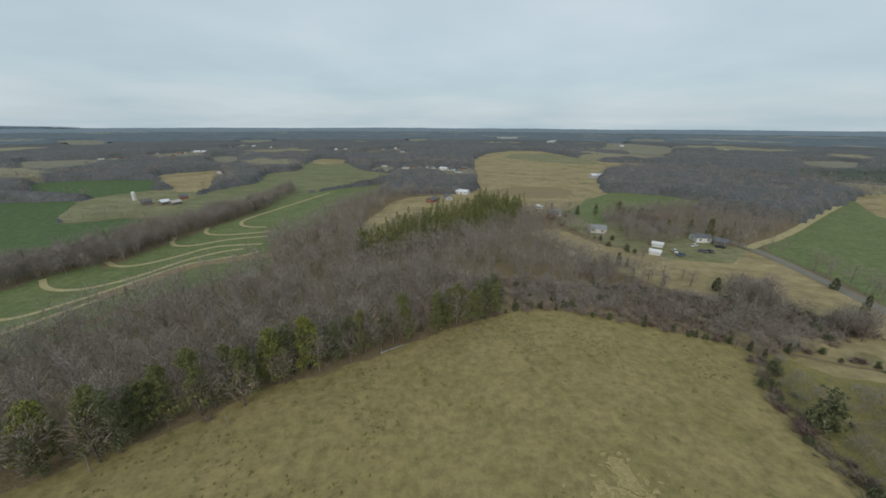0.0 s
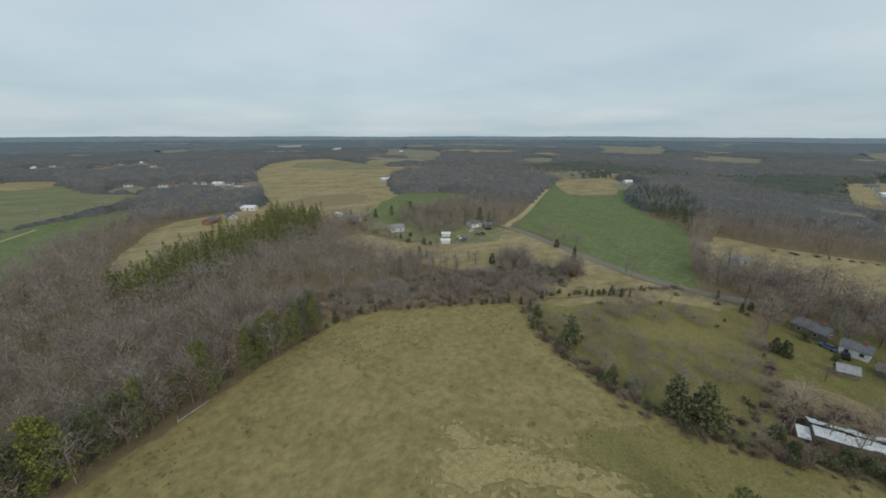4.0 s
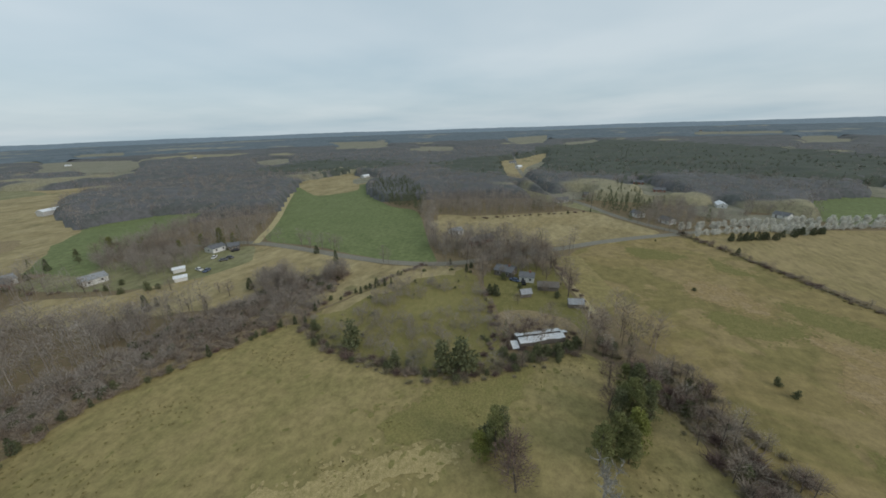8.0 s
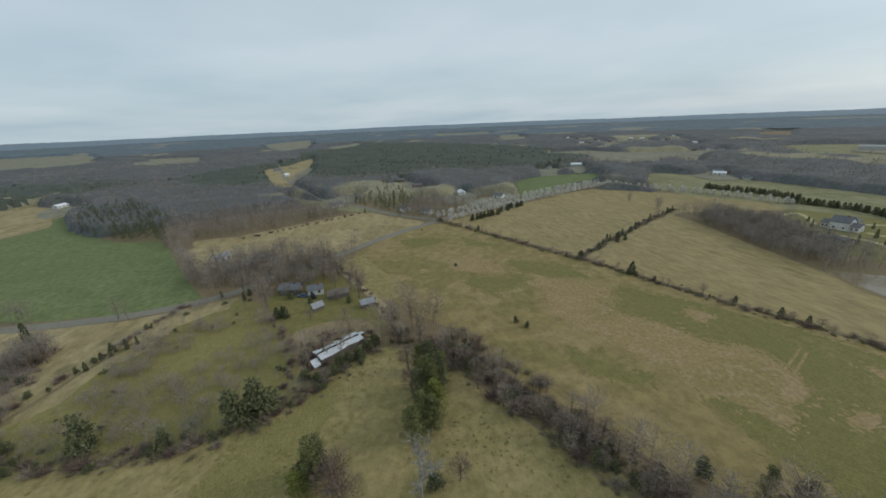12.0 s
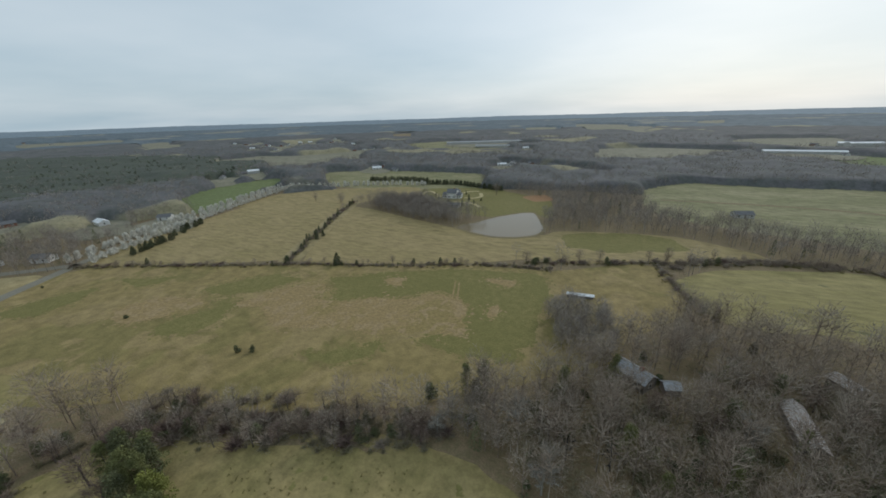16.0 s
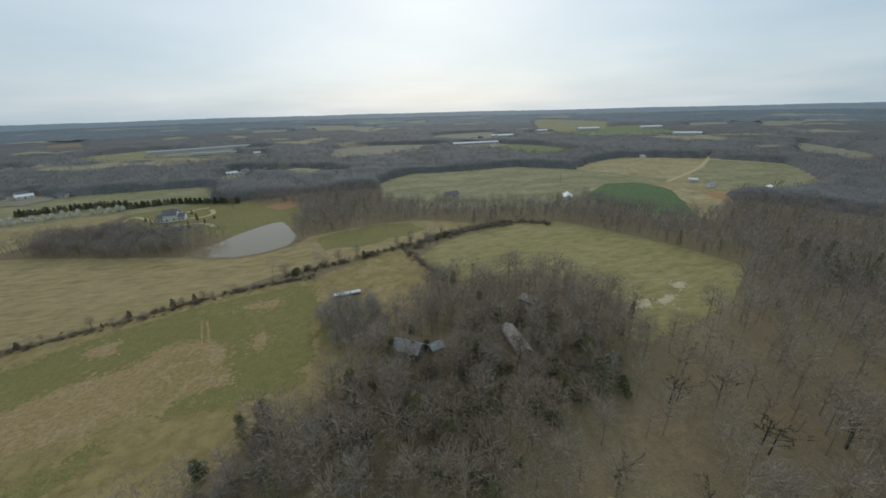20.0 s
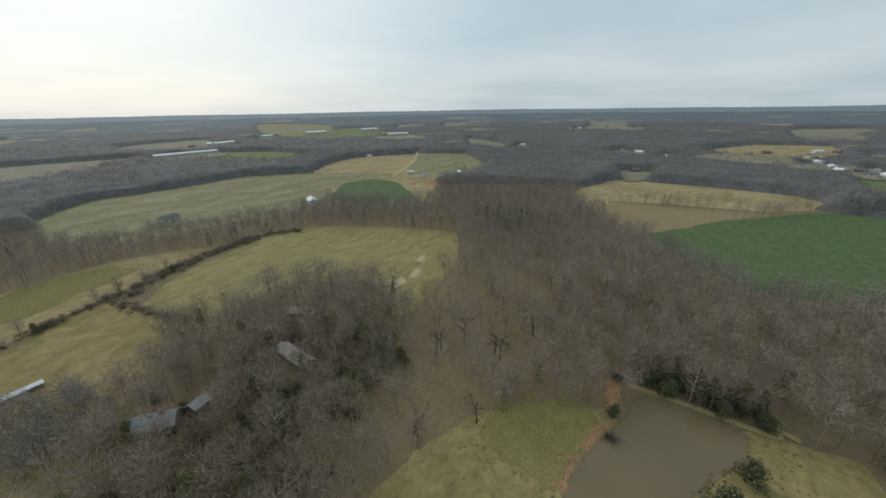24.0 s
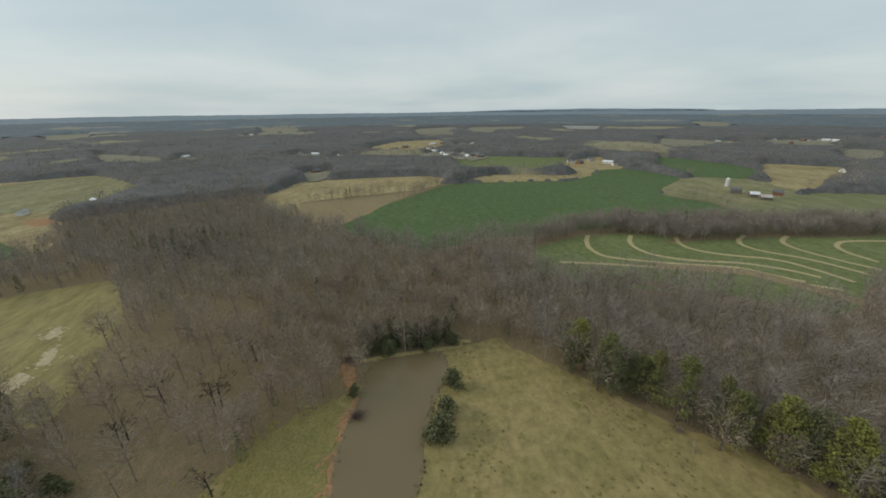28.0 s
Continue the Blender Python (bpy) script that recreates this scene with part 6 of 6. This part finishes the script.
def prism(profile, x0, x1):
    """A solid with the given (y, z) outline, run along x."""
    bm = bmesh.new()
    a = [bm.verts.new((x0, y, z)) for y, z in profile]
    b = [bm.verts.new((x1, y, z)) for y, z in profile]
    n = len(profile)
    bm.faces.new(a[::-1])
    bm.faces.new(b)
    for i in range(n):
        j = (i + 1) % n
        bm.faces.new((a[i], a[j], b[j], b[i]))
    bmesh.ops.recalc_face_normals(bm, faces=bm.faces)
    return bm


def house(name, label, category, x, y, turn, L, W, H=2.7, rise=1.5, wall="siding", roof="shingle", openings=True, chimney=False, porch=False, eave=0.35, group="", sag=0.0):
    """Gabled building: walls, two roof slopes, windows with frames and panes, door, ridge cap."""
    root = new(name)
    part("wall", prism([(-W / 2, -0.2), (W / 2, -0.2), (W / 2, H), (0, H + rise), (-W / 2, H)], -L / 2, L / 2), wall, root)
    for s in (-1, 1):
        o = W / 2 + eave
        drop = rise * eave / (W / 2)
        part("roof_slope", prism([(0, H + rise + 0.04), (s * o, H - drop + 0.04), (s * o, H - drop + 0.18), (0, H + rise + 0.18)], -L / 2 - eave, L / 2 + eave), roof, root)
    part("ridge_cap", prism([(-0.15, H + rise + 0.12), (0.15, H + rise + 0.12), (0, H + rise + 0.24)], -L / 2 - eave, L / 2 + eave), roof, root)
    if openings:
        n = max(2, int(L / 3.2))
        for s in (-1, 1):
            for k in range(n):
                cx = -L / 2 + L * (k + 0.5) / n
                if s == 1 and k == n // 2:
                    part("door", box(cx - 0.5, cx + 0.5, s * W / 2 - 0.03, s * W / 2 + 0.06, 0.1, 2.15), "old_wood", root, "plain panelled door")
                    continue
                fr = part("window", box(cx - 0.55, cx + 0.55, s * W / 2 - 0.02, s * W / 2 + 0.05, 0.95, 2.15), "siding", root)
                part("pane", box(cx - 0.45, cx + 0.45, s * (W / 2 + 0.05) - 0.01, s * (W / 2 + 0.05) + 0.01, 1.05, 2.05), "pane", fr)
        for s in (-1, 1):
            fr = part("window", box(s * L / 2 - 0.04, s * L / 2 + 0.04, -0.5, 0.5, 0.95, 2.1), "siding", root)
            part("pane", box(s * (L / 2 + 0.04) - 0.01, s * (L / 2 + 0.04) + 0.01, -0.4, 0.4, 1.05, 2.0), "pane", fr)
    if chimney:
        part("chimney", box(L * 0.2 - 0.4, L * 0.2 + 0.4, -0.4, 0.4, H, H + rise + 0.9), "brick", root, "red brick chimney")
    if porch:
        part("porch_roof", prism([(W / 2, H - 0.1), (W / 2 + 2.2, H - 0.5), (W / 2 + 2.2, H - 0.38), (W / 2, H + 0.04)], -L * 0.3, L * 0.3), roof, root)
        for k in (-1, 0, 1):
            part("post", box(k * L * 0.28 - 0.07, k * L * 0.28 + 0.07, W / 2 + 1.95, W / 2 + 2.1, -0.1, H - 0.5), "siding", root)
    root.matrix_basis = pose(x, y, float(hill(x, y)), 0, 0, turn)
    return tagged(root, label, category, group)


def span(a, b):
    """Middle, turn and length of a ridge from a to b."""
    return (a[0] + b[0]) / 2, (a[1] + b[1]) / 2, math.degrees(math.atan2(b[1] - a[1], b[0] - a[0])), math.dist(a, b)


# old farmstead by the lane
for a, b, W, H, name, label, cat, wall, roof, kw in (
        (*[(151, 26), (149, 18)], 7, 2.6, "farmhouse", "grey-roofed weathered farmhouse under bare oaks", "house", "old_wood", "shingle", dict(chimney=True, porch=True)),
        (*[(145, 15), (145, 9)], 5, 2.6, "farmhouse", "white-gabled farmhouse wing with a grey roof", "house", "siding", "shingle", dict(chimney=True)),
        (*[(138, 7), (139, -1)], 4.5, 1.9, "barn", "low weathered barn with a mossy brown roof", "barn", "old_wood", "old_wood", dict(openings=False)),
        (*[(129, 12), (130, 10)], 2.6, 1.8, "shed", "small shed with a bright tin roof", "shed", "old_wood", "tin", dict(openings=False)),
        (*[(125, -5), (126, -10)], 2.8, 1.9, "shed", "open shed with a blue-grey metal roof", "shed", "old_wood", "tin", dict(openings=False)),
        (*[(204, 65), (209, 60)], 7, 2.6, "house", "low house with a pale roof among trees", "house", "siding", "tin", {}),
        (*[(187, 49), (199, 39)], 7, 2.6, "house", "long low brick house under bare trees", "house", "brick", "shingle", {})):
    x, y, turn, L = span(a, b)
    house(name, label, cat, x, y, turn, max(L, 4), W, H, 1.3, wall, roof, **kw)

# the fallen poultry shed with white sheeting
def sheet_shed(a, b):
    x, y, turn, L = span(a, b)
    root = new("poultry_shed")
    W = 5.5
    part("wall", box(-L / 2, L / 2, -W / 2 + 0.3, W / 2 - 0.3, -0.2, 1.7), "old_wood", root, "low board wall")
    rng = random.Random(5)
    n = 9
    for s in (-1, 1):
        for k in range(n):
            x0, x1 = -L / 2 + L * k / n, -L / 2 + L * (k + 1) / n + 0.1
            dz, e = rng.uniform(-0.12, 0.12), rng.uniform(-0.5, 0.35)
            lo, hi = s * 0.45, s * (W / 2 + e)
            part("roof_sheet", prism([(lo, 2.35 + dz), (hi, 1.75 + dz), (hi, 1.81 + dz), (lo, 2.41 + dz)], x0, x1), "white_roof", root)
    # near-black box fills the gap between the sheets in place of shade
    part("ridge_gap", box(-L / 2 + 0.3, L / 2 - 0.3, -0.42, 0.42, 1.7, 2.1), "dark", root, "dark strip for the shade in the ridge gap")
    part("end_sheet", prism([(-W / 2 - 0.4, 0.4), (-0.4, 1.5), (-0.4, 1.56), (-W / 2 - 0.4, 0.46)], -L / 2 - 2.4, -L / 2 - 0.2), "white_roof", root, "fallen white sheet")
    part("end_sheet", prism([(0.2, 1.7), (W / 2, 0.9), (W / 2, 0.96), (0.2, 1.76)], L / 2 + 0.1, L / 2 + 2.2), "white_roof", root, "bent white sheet")
    root.matrix_basis = pose(x, y, 0, 0, 0, turn)
    tagged(root, "collapsing poultry shed with white roof sheets", "shed")


sheet_shed(*[(96, 10), (103, -3)])
for k, (x, y) in enumerate([(113, 11), (108, 9), (112, 7), (112, 5)]):
    root = new("timber_pile")
    for j in range(7):
        b = box(-2.2 + 0.2 * j, 2.0 - 0.1 * j, -0.5 + 0.16 * j, -0.38 + 0.16 * j, 0.02 + 0.05 * (j % 3), 0.12 + 0.05 * (j % 3))
        part("board", b, "straw" if j % 2 else "old_wood", root)
    root.matrix_basis = pose(x, y, 0, 0, 0, 35 + 40 * k)
    tagged(root, "heap of pale fallen boards in the yard", "timber", "board heaps in the yard")

# ruins in the wood
x, y, turn, L = span(*[(-43, -91), (-43, -78)])
house("ruined_barn", "derelict long barn with a torn pale tin roof", "barn", x, y, turn, L, 3.8, 2.2, 1.2, "old_wood", "rust", openings=False)
x, y, turn, L = span(*[(-8, -91), (-15, -86)])
house("ruined_house", "derelict house with a twisted grey tin roof", "house", x, y, turn, L, 5, 2.8, 1.6, "old_wood", "tin", openings=True, chimney=True)
x, y, turn, L = span(*[(-18, -87), (-21, -88)])
house("shed", "small derelict shed with a grey tin roof", "shed", x, y, turn, max(L, 3.5), 3, 2.0, 0.8, "old_wood", "tin", openings=False)
x, y, turn, L = span(*[(10, -129), (1, -130)])
house("shed", "long shed with a white roof behind a copse", "shed", x, y, turn, L, 1.5, 1.2, 0.25, "old_wood", "white_roof", openings=False)
x, y, turn, L = span(*[(-56, -107), (-59, -102)])
house("shed", "rusty shed deep in the bare wood", "shed", x, y, turn, max(L, 5), 4, 2.2, 0.9, "old_wood", "rust", openings=False)

# cottages below the road
for a, b, W, H, rise, wall, roof, label in (
        (*[(103, 168), (107, 165)], 3.0, 1.9, 0.7, "siding", "white_roof", "small white shed on the meadow"),
        (*[(111, 180), (115, 177)], 2.8, 1.9, 0.7, "siding", "white_roof", "small white shed on the meadow"),
        (*[(88, 208), (97, 206)], 8, 2.6, 1.4, "siding", "tin", "white cottage with a pale grey roof"),
        (*[(76, 249), (83, 248)], 8, 2.6, 1.6, "siding", "tin", "white cottage with a pale grey roof"),
        (*[(73, 269), (74, 267)], 4, 2.3, 1.0, "siding", "white_roof", "small white outbuilding beside a cottage"),
        (*[(139, 190), (147, 189)], 8, 2.6, 1.2, "siding", "shingle", "grey cottage at the road bend"),
        (*[(147, 184), (151, 180)], 6, 2.4, 1.2, "old_wood", "shingle", "grey outbuilding at the road bend")):
    x, y, turn, L = span(a, b)
    house("cottage" if W > 5 else "shed", label, "house" if W > 5 else "shed", x, y, turn, max(L, 4), W, H, rise, wall, roof, openings=W > 5)


def vehicle(x, y, turn, paint, label):
    root = new("parked_car")
    part("body", prism([(-0.85, 0.3), (0.85, 0.3), (0.88, 0.75), (0.8, 0.9), (-0.8, 0.9), (-0.88, 0.75)], -2.2, 2.2), paint, root)
    part("cabin", prism([(-0.78, 0.9), (0.78, 0.9), (0.62, 1.42), (-0.62, 1.42)], -1.3, 1.0), "pane", root)
    part("roof_panel", box(-1.1, 0.75, -0.6, 0.6, 1.42, 1.48), paint, root)
    for sx in (-1.35, 1.35):
        for sy in (-0.8, 0.8):
            bm = bmesh.new()
            bmesh.ops.create_cone(bm, cap_ends=True, segments=12, radius1=0.32, radius2=0.32, depth=0.2, matrix=Matrix.Translation((sx, sy, 0.32)) @ Matrix.Rotation(radians(90), 4, "X"))
            part("wheel", bm, "tyre", root)
    root.matrix_basis = pose(x, y, 0, 0, 0, turn)
    tagged(root, label, "car", "parked cars in the yards")


for k, (x, y) in enumerate([(133, 179), (135, 170), (145, 177), (117, 165), (117, 170), (131, 170), (141, 13), (143, 17)]):
    vehicle(x, y, 30 + 57 * k, ("siding", "shingle", "dark", "paint_blue")[k % 4], ("white", "grey", "black", "dull blue")[k % 4] + " car parked on the grass")

# farm with the white silo
x, y = [(-257, 294)][0]
root = new("silo")
for nm, r0, r1, z0, z1, mt in (("drum", 1.5, 1.5, -0.2, 6.2, "siding"), ("dome", 1.55, 0.2, 6.2, 7.3, "white_roof")):
    bm = bmesh.new()
    bmesh.ops.create_cone(bm, cap_ends=True, segments=24, radius1=r0, radius2=r1, depth=z1 - z0, matrix=Matrix.Translation((0, 0, (z0 + z1) / 2)))
    part(nm, bm, mt, root)
for k in range(5):
    bm = bmesh.new()
    bmesh.ops.create_cone(bm, cap_ends=False, segments=24, radius1=1.53, radius2=1.53, depth=0.12, matrix=Matrix.Translation((0, 0, 0.9 + 1.2 * k)))
    part("hoop", bm, "tin", root)
root.matrix_basis = pose(x, y, 0)
tagged(root, "white farm silo with a domed cap", "silo")
for a, b, W, H, wall, roof, label in (
        (*[(-222, 276), (-219, 281)], 5.5, 2.4, "old_wood", "white_roof", "barn with a white roof beside the silo"),
        (*[(-236, 275), (-232, 280)], 5.5, 2.8, "old_wood", "shingle", "weathered barn beside the silo"),
        (*[(-213, 275), (-210, 281)], 5, 2.2, "old_wood", "rust", "low weathered barn at the farmstead"),
        (*[(-223, 299), (-219, 303)], 5, 2.4, "brick", "shingle", "farm building with a dark roof")):
    x, y, turn, L = span(a, b)
    house("barn", label, "barn", x, y, turn, L, W, H, 1.4, wall, roof, openings=False, group="barns of the farmstead")

# large house above the far pond
x, y, turn, L = span(*[(127, -270), (114, -272)])
c, q = math.cos(radians(turn)), math.sin(radians(turn))
house("mansion", "large white country house with blue-grey roof", "house", x, y, turn, L * 0.6, 9, 4.6, 2.6, "siding", "shingle", chimney=True, porch=True, group="buildings of the large house")
for s, w in ((-1, 7), (1, 7)):
    house("house_wing", "low white wing of the large house", "house", x + s * c * L * 0.45, y + s * q * L * 0.45, turn, L * 0.28, w, 2.9, 1.5, "siding", "shingle", group="buildings of the large house")
house("house_wing", "white rear wing with a grey roof", "house", x - q * 9, y + c * 9, turn + 90, 9, 7, 3.4, 1.8, "old_siding", "shingle", group="buildings of the large house")
x, y, turn, L = span(*[(112, -242), (102, -242)])
house("pool_house", "low white outbuilding below the large house", "house", x, y, turn, L, 5, 2.4, 0.8, "old_siding", "shingle", openings=True)
for line in ([(152, -277), (153, -291), (141, -281), (132, -269)], [(111, -273), (103, -272), (98, -281), (104, -294)], [(113, -256), (101, -258), (92, -253), (88, -246)], [(123, -259), (125, -251), (134, -253)], [(122, -287), (115, -299), (108, -301)]):
    strip("track_drive", line, 3, "track", "pale drive across the lawn", "drive", is_open=False)
for x, y in [(137, -273), (129, -262), (114, -285), (104, -266), (96, -256), (116, -252), (135, -261), (94, -267), (102, -247)]:
    plant("cedar", x, y, float(RNG.uniform(0.5, 0.9)), "shrubs round the large house")

# long sheds and far houses
for a, b, W, H in LONG:
    x, y, turn, L = span(a, b)
    house("long_shed", "long pale farm shed with a " + ("blue-grey" if L > 90 else "white") + " metal roof", "shed", x, y, turn, L, W * 0.6, H, 1.6, "old_siding", "tin" if L > 90 else "white_roof", openings=False, group="long sheds in the distance")

for k, (x, y) in enumerate([(-417, -433), (-428, -425), (-368, -405), (-291, -258), (-288, -238), (-318, -213), (-322, -204)]):
    house("shed", ("white shed with a pale tin roof", "small grey shed with a white metal roof")[k % 2] + " on the ridge", "shed", x, y, (k * 47) % 180, 6.5, 4, 2.3, 1.0, ("siding", "old_siding")[k % 2], ("tin", "white_roof")[k % 2], openings=False, group="small sheds on the ridge")

for k, (x, y) in enumerate(HOMES):
    wall, roof = (("siding", "shingle"), ("brick", "shingle"), ("old_siding", "shingle"), ("siding", "white_roof"))[k % 4]
    house("house", {"siding": "white", "brick": "red brick", "old_siding": "grey"}[wall] + " house with a " + {"shingle": "grey shingle", "tin": "pale tin", "white_roof": "white metal"}[roof] + " roof, far off",
          "house", x, y, (k * 47) % 180, 8.5 + k % 4, 6, 2.5, 1.5, wall, roof, openings=math.hypot(x, y) < 800, group="scattered houses")

# ---- small things ----
x, y, turn, L = span(*[(-17, 84), (-11, 87)])
root = new("fallen_log")
w = merge([tube((-L / 2, 0, 0.35), (L / 2, 0.2, 0.9), 0.22, 0.12, 7)])
fast_mesh("trunk", w[0], w[1], M["pale_twig"], root)
w = merge([tube((-L / 2, 0, -0.1), (-L / 2 + 0.2, 0.1, 1.6), 0.14, 0.05, 6)])
fast_mesh("stump", w[0], w[1], M["pale_twig"], root)
root.matrix_basis = pose(x, y, 0, 0, 0, turn)
tagged(root, "bleached fallen log at the wood edge", "log")
for (x, y), s in zip([(-64, 48), (-45, 59), (11, 95)], (4.5, 3.5, 2.0)):
    root = new("dead_snag")
    w = merge([tube((0, 0, -0.2), (0.5, 0.2, s), 0.14, 0.06, 6), tube((0.3, 0.1, s * 0.6), (0.9, -0.3, s * 0.85), 0.05, 0.02, 4)])
    fast_mesh("trunk", w[0], w[1], M["pale_twig"], root)
    root.matrix_basis = pose(x, y, 0, 0, 0, s * 70)
    tagged(root, "broken pale dead trunk at the field edge", "tree", "dead trunks at the field edge")


def pole(x, y, turn, h=9.0):
    root = new("utility_pole")
    w = tube((0, 0, -0.3), (0, 0, h), 0.16, 0.11, 8)
    fast_mesh("shaft", w[0], w[1], M["old_wood"], root)
    part("crossarm", box(-1.2, 1.2, -0.06, 0.06, h - 0.9, h - 0.75), "old_wood", root)
    for s in (-1.0, 0.0, 1.0):
        part("insulator", box(s - 0.05, s + 0.05, -0.05, 0.05, h - 0.75, h - 0.55), "tin", root)
    root.matrix_basis = pose(x, y, 0, 0, 0, turn)
    tagged(root, "wooden utility pole with one crossarm", "pole", "utility poles")


for x, y in [(-170, -234), (-181, -292), (259, 42), (286, -21), (239, -71), (150, 84), (161, 129), (165, 34), (111, 122), (310, -8)]:
    pole(x, y, 30)
